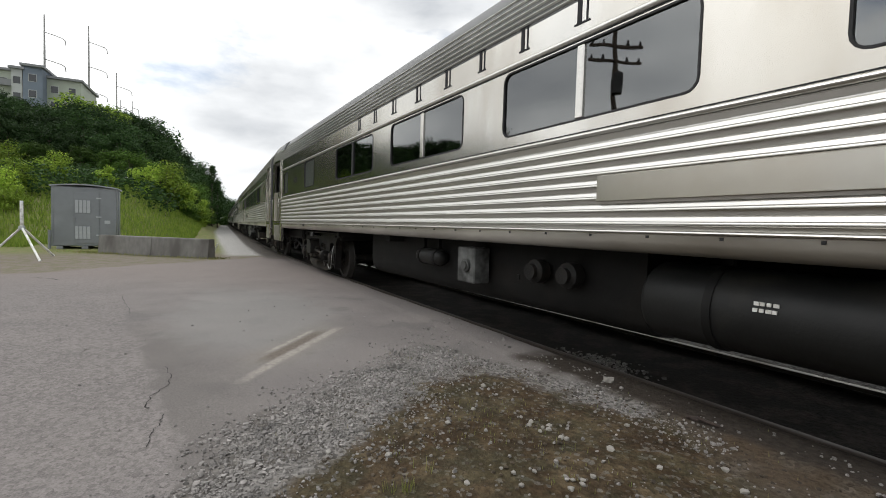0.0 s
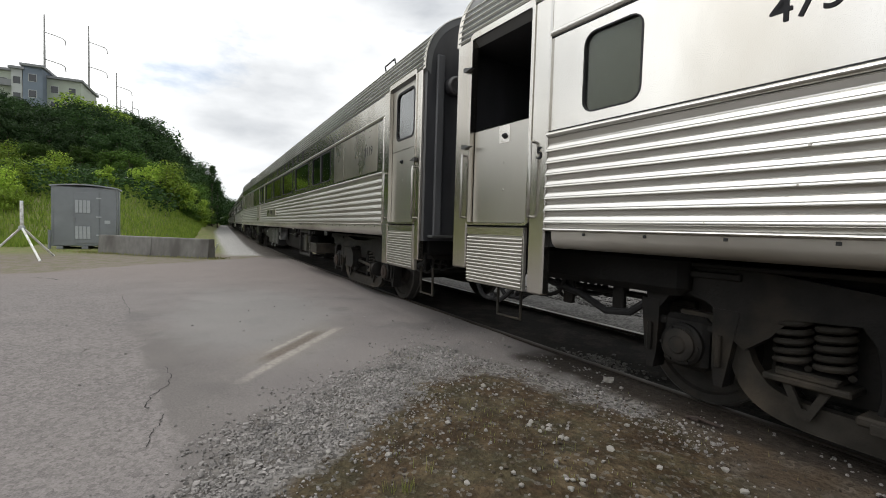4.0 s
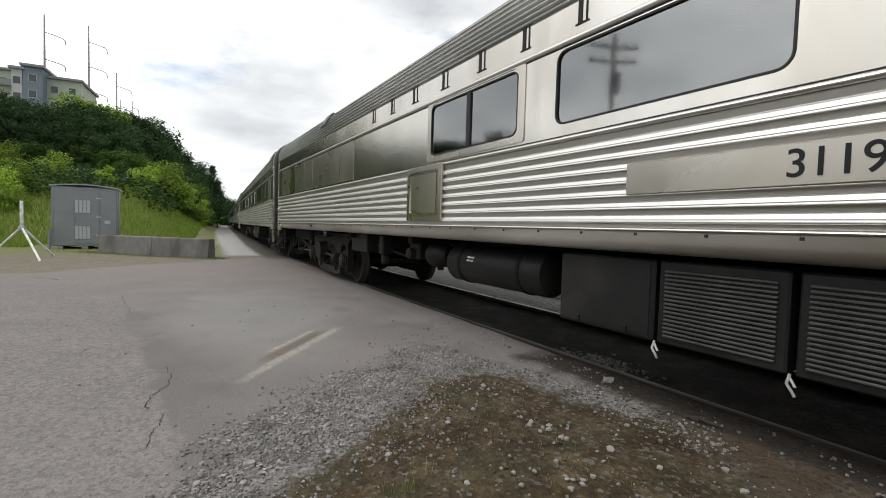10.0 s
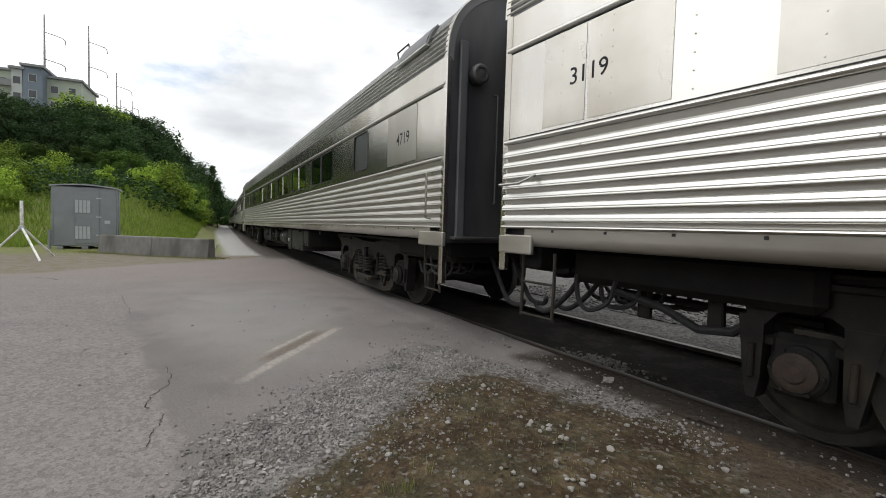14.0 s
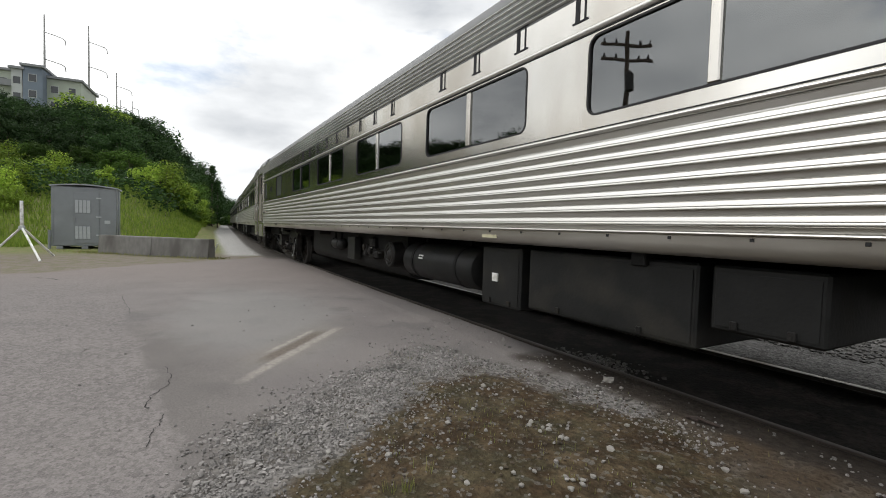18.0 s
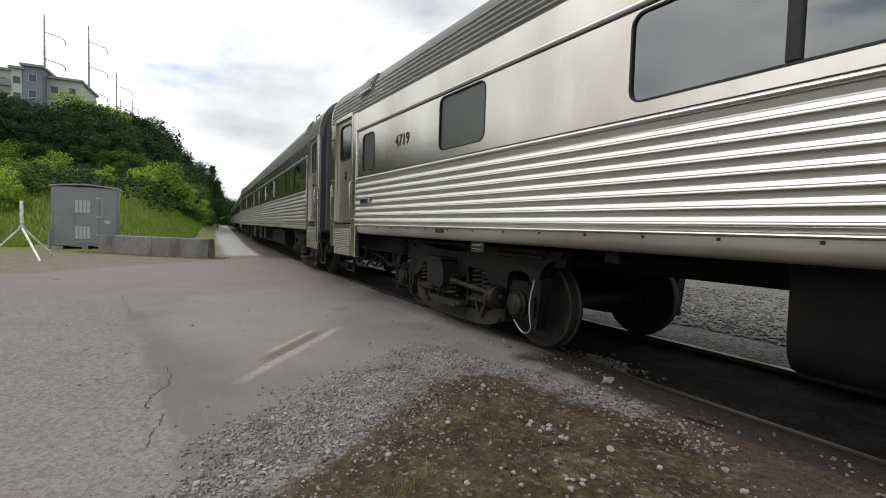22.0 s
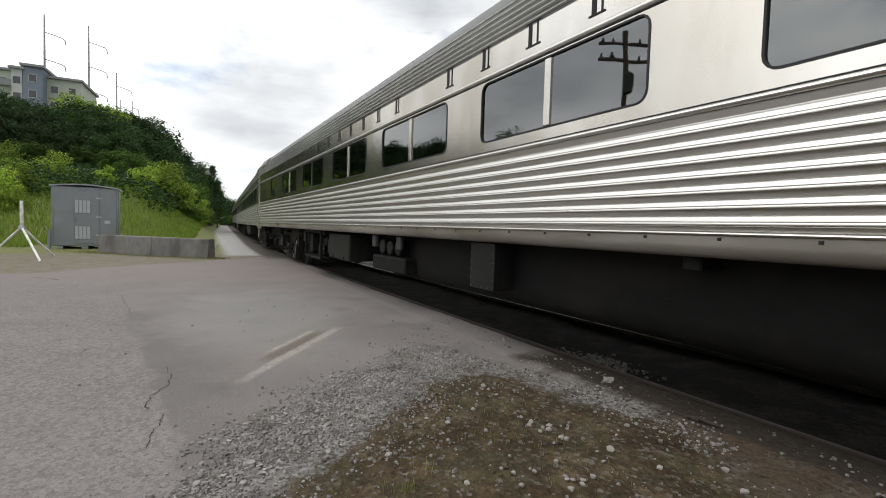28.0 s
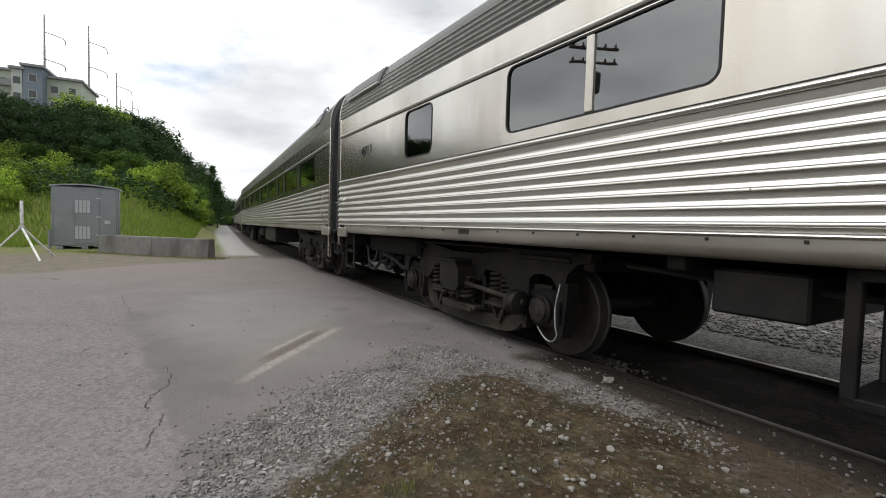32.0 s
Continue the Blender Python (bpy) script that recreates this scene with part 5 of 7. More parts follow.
fr.box(-5.57, -4.14, -1.42, -0.54, 0.40, 0.45, 0.006)
fr.box(-5.57, -4.14, -1.42, -1.36, 0.98, 1.04, 0.006)
cf = part("compressor_frame", fr, UNDER, c, "open black frame with a compressor in it")
part("back_plate", Shape().box(-5.57, -4.14, -0.53, -0.50, 0.40, 1.05), UNDER, cf)
part("control_cabinet", Shape().box(-5.46, -5.16, -1.33, -0.9, 0.52, 0.94, 0.012), BOXPAINT, cf)
s = Shape().box(-4.84, -4.40, -1.28, -0.9, 0.46, 0.72, 0.03)
s.turn((-4.76, -1.1, 0.70), (0, -0.5, 1), [(0, 0.09), (0.08, 0.11), (0.16, 0.09), (0.2, 0.05)], 14)
s.turn((-4.47, -1.1, 0.70), (0, -0.3, 1), [(0, 0.09), (0.08, 0.11), (0.16, 0.09), (0.2, 0.05)], 14)
part("compressor", s, GRIME, cf)
part("pulley", Shape().turn((-4.29, -1.30, 0.62), (0, -1, 0), [(0, 0.07), (0.03, 0.07), (0.03, 0.045), (0.05, 0.035)], 18), GREYPAINT, cf, "grey round pulley cover")
plain_box(c, -6.23, -5.74, 0.72, 0.98, -1.30, None, "small black hung box", False)
part("hung_pipe", Shape().tube([(-6.92, -1.15, 0.93), (-6.33, -1.18, 0.90), (-5.44, -1.18, 0.88)], 0.02, 6), GRIME, c)
plain_box(c, -4.00, -3.69, 0.56, 0.86, -1.30, None, "small black junction box", False)
part("white_tag", Shape().box(-3.95, -3.80, -HALF - 0.002, -HALF + 0.01, 1.13, 1.16), WHITE, c)

# fifth and sixth car, seen behind
for k in (4, 5):
    w = [win(9.51, 11.22), win(7.18, 9.12), win(5.73, 6.74), win(3.25, 5.32), win(0.61, 2.71), win(-1.71, -0.10), win(-4.23, -2.58), win(-7.38, -5.71), win(-10.9, -9.9)]
    c, ws = passenger_car("fluted stainless-steel passenger coach at the rear of the train", w, ("blind", "blind"), k)
    cars.append(c), wheelsets.append(ws)
    plain_box(c, 1.0, 4.0, 0.52, 1.0)
    tank(c, -3.2, -1.2, 0.78, 0.2)

# distance run past the camera by the train, second by second, and each car's middle in the train
RUN = [-27.42, -24.74, -22.07, -19.42, -16.79, -14.17, -11.57, -9.0, -6.43, -3.88, -1.31, 1.28, 3.89, 6.52, 9.14,
       11.74, 14.32, 16.89, 19.46, 22.05, 24.64, 27.24, 29.83, 32.4, 34.96, 37.52, 40.1, 42.7, 45.32, 47.95, 50.58, 53.19, 55.8]
PLACES = (25.22, -0.15, -25.61, -51.10, -76.33, -101.85)


def run_at(t):
    i = min(int(t), 31)
    return RUN[i] + (RUN[i + 1] - RUN[i]) * (t - i)


def motions():
    for k, c in enumerate(cars):
        walk(c, [(float(t), riding(RUN[t] + PLACES[k], PIVOT)) for t in range(33)])
    for k, ws in enumerate(wheelsets):
        for j, w in enumerate(ws):
            x, z = w.matrix_basis.translation.x, 0.445
            walk(w, [(i * 0.2, pose(x, 0, z, 0, math.degrees((run_at(i * 0.2) - RUN[0]) / 0.43) % 360, 0)) for i in range(161)])

# ---- ground ----


def hill(x, y):
    """Height of the ground: level round the track, a wooded hillside to the left of the far track."""
    foot = -26.0 - 0.9 * max(0.0, y + 2.0) ** 1.15
    d = max(0.0, foot - x)
    side = max(0.0, -y - 26.0)
    z = 0.25 * max(0.0, min(d - 2.0, 13.0)) + 0.10 * max(0.0, min(d - 15.0, 90.0))
    bank = max(0.0, y - 9.5)
    z += min(0.10 * bank, 1.2) * (1 if x > -60 else max(0.0, 1 + (x + 60) / 40))
    clear = abs(y - middle_at(x))
    if x < 0:
        z *= min(1.0, max(0.0, (clear - 3.0) / (6.0 + 0.35 * max(0.0, -x - 45.0))))
    z += min(7.0, 0.13 * side)
    return z


def lie(x, y):
    """Small unevenness, and the sunken bed between the rails."""
    c = y - middle_at(x)
    z = hill(x, y) - 0.035
    z += 0.020 * noise.noise((x * 0.7, y * 0.7, 0)) + 0.008 * noise.noise((x * 3.1, y * 3.1, 3))
    if -0.72 < c < 0.80:
        z -= 0.045 * min(1.0, (0.80 - c) / 0.1, (c + 0.72) / 0.2)
    if -1.2 < c <= -0.70:
        z += 0.018
    dirt = math.exp(-((x + 1.5) / 1.6) ** 2 - ((y - 1.8) / 0.9) ** 2)
    z += dirt * (0.035 + 0.03 * noise.noise((x * 2.3, y * 2.3, 7)) + 0.012 * noise.noise((x * 9, y * 9, 9)))
    return z


def graded(a, b, near, n):
    """Coordinates from a to b, close together round near."""
    out = []
    for i in range(n + 1):
        t = 2 * i / n - 1
        span = (b - near) if t > 0 else (near - a)
        out.append(near + math.copysign(abs(t) ** 3.4, t) * span * 0.985 + t * span * 0.015)
    return out


def ground_material():
    m = bpy.data.materials.new("ground")
    m.use_nodes = True
    nt = m.node_tree
    N, L = nt.nodes.new, nt.links.new
    b = nt.nodes["Principled BSDF"]
    co, sep = N("ShaderNodeTexCoord"), N("ShaderNodeSeparateXYZ")
    L(co.outputs["Object"], sep.inputs["Vector"])
    X, Y = sep.outputs["X"], sep.outputs["Y"]

    def num(op, a, c=None, d=None):
        n = N("ShaderNodeMath")
        n.operation = op
        for i, v in enumerate((a, c, d)):
            if v is None:
                continue
            if isinstance(v, (int, float)):
                n.inputs[i].default_value = v
            else:
                L(v, n.inputs[i])
        return n.outputs["Value"]

    def tex(scale, detail=5.0, rough=0.55):
        n = N("ShaderNodeTexNoise")
        n.inputs["Scale"].default_value, n.inputs["Detail"].default_value, n.inputs["Roughness"].default_value = scale, detail, rough
        L(co.outputs["Object"], n.inputs["Vector"])
        return n.outputs["Fac"]

    def step(v, lo, hi):
        n = N("ShaderNodeMapRange")
        n.interpolation_type = "SMOOTHSTEP"
        n.inputs["From Min"].default_value, n.inputs["From Max"].default_value = lo, hi
        L(v, n.inputs["Value"])
        return n.outputs["Result"]

    def tint(v, lo, hi, a, c):
        r = N("ShaderNodeValToRGB")
        r.color_ramp.elements[0].position, r.color_ramp.elements[1].position = lo, hi
        r.color_ramp.elements[0].color, r.color_ramp.elements[1].color = (*a, 1), (*c, 1)
        L(v, r.inputs["Fac"])
        return r.outputs["Color"]

    def blend(f, a, c):
        n = N("ShaderNodeMix")
        n.data_type = "RGBA"
        L(f, n.inputs["Factor"])
        L(a, n.inputs["A"])
        L(c, n.inputs["B"])
        return n.outputs["Result"]

    big, mid, fine, speck = tex(0.8), tex(3.5), tex(28), tex(95, 2)
    vor = N("ShaderNodeTexVoronoi")
    vor.inputs["Scale"].default_value = 42
    L(co.outputs["Object"], vor.inputs["Vector"])
    cell = vor.outputs["Color"]
    hsv = N("ShaderNodeSeparateColor")
    L(cell, hsv.inputs["Color"])
    pebble = hsv.outputs["Red"]
    wob_s = num("SUBTRACT", tex(1.9, 6, 0.6), 0.5)
    # asphalt
    asphalt = blend(step(big, 0.35, 0.70), tint(speck, 0.3, 0.75, (0.124, 0.113, 0.109), (0.201, 0.184, 0.176)),
                    tint(speck, 0.3, 0.75, (0.158, 0.144, 0.137), (0.240, 0.219, 0.207)))
    stain = num("MULTIPLY", step(tex(1.7, 6), 0.54, 0.68), 0.5)
    asphalt = blend(stain, asphalt, tint(speck, 0.2, 0.8, (0.085, 0.080, 0.078), (0.150, 0.142, 0.138)))
    # older, paler asphalt on one side of the seam; a dark trodden patch beside it
    seam = num("SUBTRACT", num("ADD", Y, num("ADD", num("MULTIPLY", wob_s, 0.5), num("MULTIPLY", num("SUBTRACT", tex(8, 6, 0.7), 0.5), 0.22))), num("ADD", num("MULTIPLY", num("ADD", X, 3.5), 0.105), -0.05))
    worn = num("MULTIPLY", num("MULTIPLY", step(seam, -0.03, 0.05), step(seam, 0.9, 0.15)), step(num("ADD", X, num("MULTIPLY", wob_s, 2.0)), -6.4, -5.0))
    asphalt = blend(num("MULTIPLY", worn, 0.6), asphalt, tint(speck, 0.25, 0.8, (0.090, 0.082, 0.077), (0.150, 0.138, 0.130)))
    px = num("MULTIPLY", num("ADD", X, 6.6), 0.42)
    py = num("SUBTRACT", num("SUBTRACT", Y, 1.0), num("MULTIPLY", num("ADD", X, 6.6), -0.05))
    smooth = num("ADD", num("ADD", num("MULTIPLY", px, px), num("MULTIPLY", py, py)), num("MULTIPLY", wob_s, 2.2))
    asphalt = blend(num("MULTIPLY", step(smooth, 1.5, 0.3), 0.55), asphalt, tint(speck, 0.2, 0.85, (0.182, 0.178, 0.170), (0.252, 0.246, 0.235)))
    old = num("MULTIPLY", step(seam, 0.02, -0.06), 0.5)
    asphalt = blend(old, asphalt, tint(num("ADD", num("MULTIPLY", speck, 0.6), num("MULTIPLY", pebble, 0.4)), 0.25, 0.75, (0.085, 0.077, 0.074), (0.252, 0.230, 0.221)))
    gravel = tint(pebble, 0.0, 1.0, (0.068, 0.063, 0.059), (0.255, 0.241, 0.226))
    gravel = blend(step(mid, 0.45, 0.62), gravel, tint(pebble, 0.0, 1.0, (0.052, 0.046, 0.040), (0.165, 0.152, 0.138)))
    dirt = blend(step(mid, 0.40, 0.62), tint(fine, 0.25, 0.8, (0.028, 0.0170, 0.0085), (0.078, 0.050, 0.027)),
                 tint(fine, 0.25, 0.8, (0.056, 0.040, 0.022), (0.142, 0.106, 0.064)))
    green = num("MULTIPLY", step(tex(2.4, 6, 0.7), 0.45, 0.58), 0.45)
    dirt = blend(num("MULTIPLY", step(tex(6, 8, 0.75), 0.44, 0.60), 0.8), dirt, tint(speck, 0.3, 0.8, (0.018, 0.013, 0.008), (0.050, 0.037, 0.023)))
    dirt = blend(num("MULTIPLY", step(pebble, 0.86, 0.93), 0.6), dirt, tint(speck, 0.2, 0.8, (0.10, 0.092, 0.08), (0.22, 0.21, 0.19)))
    dirt = blend(green, dirt, tint(fine, 0.3, 0.7, (0.030, 0.031, 0.016), (0.074, 0.071, 0.040)))
    # bed dirt: its near-black tones hold the shade under the train
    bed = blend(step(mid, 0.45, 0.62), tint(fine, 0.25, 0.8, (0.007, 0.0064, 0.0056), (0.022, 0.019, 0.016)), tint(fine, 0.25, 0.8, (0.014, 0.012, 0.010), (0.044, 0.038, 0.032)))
    turf = blend(step(mid, 0.35, 0.65), tint(fine, 0.3, 0.7, (0.07, 0.10, 0.024), (0.14, 0.175, 0.042)), tint(fine, 0.3, 0.7, (0.12, 0.11, 0.055), (0.20, 0.18, 0.09)))
    turf = blend(step(num("ADD", X, wob_s), -20.5, -18.0), turf, blend(step(mid, 0.42, 0.60), tint(fine, 0.3, 0.7, (0.120, 0.102, 0.086), (0.200, 0.172, 0.148)), tint(fine, 0.3, 0.7, (0.10, 0.094, 0.056), (0.165, 0.150, 0.098))))
    wob = num("MULTIPLY", num("SUBTRACT", big, 0.5), 2.2)
    wob2 = num("MULTIPLY", num("SUBTRACT", mid, 0.5), 0.9)
    pink = step(num("ADD", num("SUBTRACT", X, num("MULTIPLY", Y, 0.5)), num("MULTIPLY", wob, 0.9)), -8.0, -12.5)
    asphalt = blend(num("MULTIPLY", pink, 0.75), asphalt, tint(speck, 0.3, 0.75, (0.150, 0.128, 0.117), (0.235, 0.205, 0.190)))
    # edge of the asphalt towards the loose stones, and its far edges
    edge = num("ADD", num("SUBTRACT", num("ADD", num("ADD", X, num("MULTIPLY", Y, 0.66)), 2.55), num("MULTIPLY", num("MAXIMUM", num("SUBTRACT", 0.42, Y), 0.0), 0.95)), num("ADD", num("MULTIPLY", wob, 0.12), num("MULTIPLY", wob2, 0.6)))
    rim = num("ADD", num("SUBTRACT", num("MULTIPLY", X, 0.33), Y), num("ADD", 3.28, num("MULTIPLY", wob2, 0.4)))
    f_gravel = num("MULTIPLY", step(edge, -0.22, 0.22), num("MAXIMUM", step(rim, -0.50, -0.22), step(X, -2.7, -2.3)))
    col = blend(f_gravel, asphalt, gravel)
    # brown earth heap
    ragged = num("ADD", num("MULTIPLY", wob, 0.18), num("MULTIPLY", wob2, 0.75))
    left = num("ADD", num("ADD", X, num("MULTIPLY", Y, 0.80)), num("ADD", 1.69, ragged))
    upper = num("ADD", num("SUBTRACT", num("MULTIPLY", X, 0.33), Y), num("ADD", 3.28, ragged))
    heel = num("ADD", num("SUBTRACT", num("MULTIPLY", X, 1.0), 0.0), num("ADD", 3.06, ragged))
    low = num("ADD", num("SUBTRACT", Y, num("MULTIPLY", X, 0.1)), num("ADD", -0.62, ragged))
    earth = num("MINIMUM", num("MINIMUM", left, upper), num("MINIMUM", heel, low))
    col = blend(step(earth, -0.06, 0.14), col, dirt)
    strip = num("MULTIPLY", step(num("ADD", num("SUBTRACT", Y, num("MULTIPLY", X, 0.02)), num("MULTIPLY", ragged, 0.5)), 2.80, 2.98), step(num("ADD", X, ragged), -3.5, -3.1))
    mud = step(num("ADD", num("ADD", Y, num("MULTIPLY", num("MAXIMUM", num("ADD", X, 1.9), 0.0), 0.55)), num("MULTIPLY", ragged, 0.5)), 2.74, 2.98)
    col = blend(num("MULTIPLY", mud, step(num("ADD", X, ragged), -2.4, -1.9)), col, blend(step(mid, 0.4, 0.62), tint(fine, 0.25, 0.8, (0.042, 0.030, 0.019), (0.105, 0.078, 0.053)), tint(pebble, 0.0, 1.0, (0.045, 0.036, 0.027), (0.13, 0.110, 0.088))))
    col = blend(strip, col, tint(fine, 0.25, 0.8, (0.020, 0.016, 0.013), (0.062, 0.050, 0.039)))
    # pale scrape in the asphalt
    sa = num("ADD", num("MULTIPLY", X, 0.768), num("MULTIPLY", Y, -0.64))
    sn = num("ADD", num("ADD", num("MULTIPLY", X, 0.64), num("MULTIPLY", Y, 0.768)), num("MULTIPLY", num("SUBTRACT", tex(9, 5, 0.7), 0.5), 0.06))
    patchy = step(tex(11, 6, 0.7), 0.30, 0.58)
    halo = num("MULTIPLY", step(num("ABSOLUTE", num("ADD", sn, 2.12)), 0.42, 0.05), step(num("ABSOLUTE", num("ADD", num("ADD", sa, 4.35), wob2)), 1.15, 0.5))
    col = blend(num("MULTIPLY", halo, 0.5), col, tint(fine, 0.2, 0.8, (0.150, 0.134, 0.114), (0.240, 0.217, 0.190)))
    groove = num("MULTIPLY", step(num("ABSOLUTE", num("ADD", sn, 2.12)), 0.090, 0.03), step(num("ABSOLUTE", num("ADD", sa, 4.25)), 0.75, 0.4))
    col = blend(num("MULTIPLY", groove, 0.75), col, tint(fine, 0.2, 0.8, (0.080, 0.064, 0.050), (0.150, 0.122, 0.098)))
    wide = num("MULTIPLY", step(num("ABSOLUTE", num("ADD", sn, 2.005)), 0.075, 0.018), step(num("ABSOLUTE", num("ADD", num("ADD", sa, 4.13), num("MULTIPLY", wob2, 0.3))), 1.08, 0.78))
    thin = num("MULTIPLY", step(num("ABSOLUTE", num("ADD", sn, 2.235)), 0.042, 0.010), step(num("ABSOLUTE", num("ADD", num("ADD", sa, 4.40), num("MULTIPLY", wob2, 0.3))), 0.55, 0.35))
    scrape = num("MULTIPLY", num("MAXIMUM", wide, thin), num("ADD", num("MULTIPLY", patchy, 0.62), 0.26))
    col = blend(scrape, col, tint(fine, 0.2, 0.8, (0.235, 0.216, 0.188), (0.36, 0.335, 0.298)))
    # the track bed, the far gravel, the verge beyond the road
    xc = num("MAXIMUM", X, -BEND)
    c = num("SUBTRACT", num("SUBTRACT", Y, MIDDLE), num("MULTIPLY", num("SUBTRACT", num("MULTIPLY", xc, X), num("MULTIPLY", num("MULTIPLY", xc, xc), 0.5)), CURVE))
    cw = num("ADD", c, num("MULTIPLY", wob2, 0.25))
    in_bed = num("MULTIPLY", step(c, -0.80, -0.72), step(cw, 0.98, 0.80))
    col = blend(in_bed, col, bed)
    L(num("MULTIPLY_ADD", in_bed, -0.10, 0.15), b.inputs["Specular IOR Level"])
    # far gravel toned down to carry the shade of the train
    col = blend(step(cw, 0.80, 0.98), col, blend(step(mid, 0.35, 0.6), tint(pebble, 0.0, 1.0, (0.030, 0.028, 0.026), (0.15, 0.143, 0.134)), tint(pebble, 0.0, 1.0, (0.045, 0.042, 0.038), (0.19, 0.182, 0.172))))
    verge = num("ADD", num("ADD", X, 14.6), num("ADD", num("MULTIPLY", Y, 0.80), num("MULTIPLY", wob, 0.6)))
    away = num("MULTIPLY", step(verge, 0.2, -0.5), step(cw, -1.0, -1.6))
    col = blend(away, col, turf)
    pale = num("MULTIPLY", step(num("ADD", X, wob), -17.2, -18.4), num("MULTIPLY", step(num("SUBTRACT", cw, num("MULTIPLY", num("MINIMUM", num("MAXIMUM", num("MULTIPLY_ADD", X, -1.0, -24.0), 0.0), 26.0), -0.025)), -3.0, -2.5), step(cw, -1.2, -1.5)))
    ballast = num("MULTIPLY", step(num("ADD", X, wob), -15.0, -17.5), num("MULTIPLY", step(cw, -1.75, -1.45), step(cw, -0.6, -0.8)))
    col = blend(pale, col, tint(pebble, 0.0, 1.0, (0.20, 0.193, 0.183), (0.42, 0.41, 0.39)))
    col = blend(ballast, col, tint(pebble, 0.0, 1.0, (0.035, 0.030, 0.026), (0.11, 0.098, 0.086)))
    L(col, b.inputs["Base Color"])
    b.inputs["Roughness"].default_value = 0.9
    bp, bq = N("ShaderNodeBump"), N("ShaderNodeBump")
    bp.inputs["Distance"].default_value = 0.012
    L(num("MULTIPLY_ADD", f_gravel, 0.25, 0.25), bp.inputs["Strength"])
    bq.inputs["Distance"].default_value = 0.04
    L(num("MULTIPLY_ADD", f_gravel, 0.5, 0.10), bq.inputs["Strength"])
    L(num("ADD", num("MULTIPLY", f_gravel, vor.outputs["Distance"]), num("MULTIPLY", speck, 0.6)), bp.inputs["Height"])
    L(fine, bq.inputs["Height"])
    L(bq.outputs["Normal"], bp.inputs["Normal"])
    L(bp.outputs["Normal"], b.inputs["Normal"])
    return m


def build_ground():
    xs, ys = graded(-420, 300, -3.0, 230), graded(-320, 320, 2.6, 210)
    ny = len(ys)
    vs = [(x, y, lie(x, y)) for x in xs for y in ys]
    fs = [(i * ny + j, (i + 1) * ny + j, (i + 1) * ny + j + 1, i * ny + j + 1) for i in range(len(xs) - 1) for j in range(ny - 1)]
    s = Shape().add(vs, fs)
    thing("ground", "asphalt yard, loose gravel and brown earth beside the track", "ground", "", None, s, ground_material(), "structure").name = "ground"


build_ground()


def build_track():
    track = thing("railway_track", "worn steel rails sunk in dirt coloured near-black for shade", "railway track", kind="structure")
    for off in (-0.7525, 0.7525):
        prof = [(-0.036, 0.0), (-0.037, -0.03), (-0.01, -0.04), (-0.009, -0.13), (-0.07, -0.15), (-0.07, -0.17), (0.07, -0.17), (0.07, -0.15), (0.009, -0.13), (0.01, -0.04), (0.037, -0.03), (0.036, 0.0)]
        head = [(-0.033, 0.0015), (-0.030, 0.003), (0.030, 0.003), (0.033, 0.0015), (0.033, -0.002), (-0.033, -0.002)]
        for nm, pr, mat in (("rail", prof, RAIL), ("rail_head", head, RAILNEAR if off < 0 else RAILHEAD)):
            s = Shape()
            n = len(pr)
            st = [-150 + 2.0 * i for i in range(101)]
            vs = []
            for a in st:
                for y, z in pr:
                    q = along(a, off + y)
                    vs.append((q.x, q.y, z - 0.003))
            fs = [(i * n + k, (i + 1) * n + k, (i + 1) * n + (k + 1) % n, i * n + (k + 1) % n) for i in range(len(st) - 1) for k in range(n)]
            part(nm, s.add(vs, fs), mat, track, "worn running surface" if nm == "rail_head" else "")


build_track()

# ---- things by the road ----


def jersey_barrier():
    a, b = Vector((-19.75, -1.95, 0)), Vector((-16.45, 1.22, 0))
    L_ = (b - a).length
    prof = [(-0.17, -0.05), (-0.16, 0.06), (-0.12, 0.63), (-0.10, 0.65), (0.10, 0.65), (0.12, 0.63), (0.16, 0.06), (0.17, -0.05)]
    m = Matrix.Translation((*((a + b) / 2).xy, lie(-18, -0.3) - 0.01)) @ Matrix.Rotation(math.atan2(b.y - a.y, b.x - a.x), 4, "Z")
    ob = thing("concrete_barrier", "weathered grey concrete road barrier standing on the verge", "barrier", m=m)
    n = 2
    for i in range(n):
        u0, u1 = -L_ / 2 + L_ * i / n, -L_ / 2 + L_ * (i + 1) / n - 0.02
        part("barrier_section", Shape().sweep(prof[::-1], u0, u1), CONCRETE, ob)
    part("marker_stake", Shape().tube([(L_ / 2 - 0.35, 0.40, 0.0), (L_ / 2 - 0.12, 0.36, 0.48)], 0.02, 6), WHITE, ob, "white leaning marker stake")


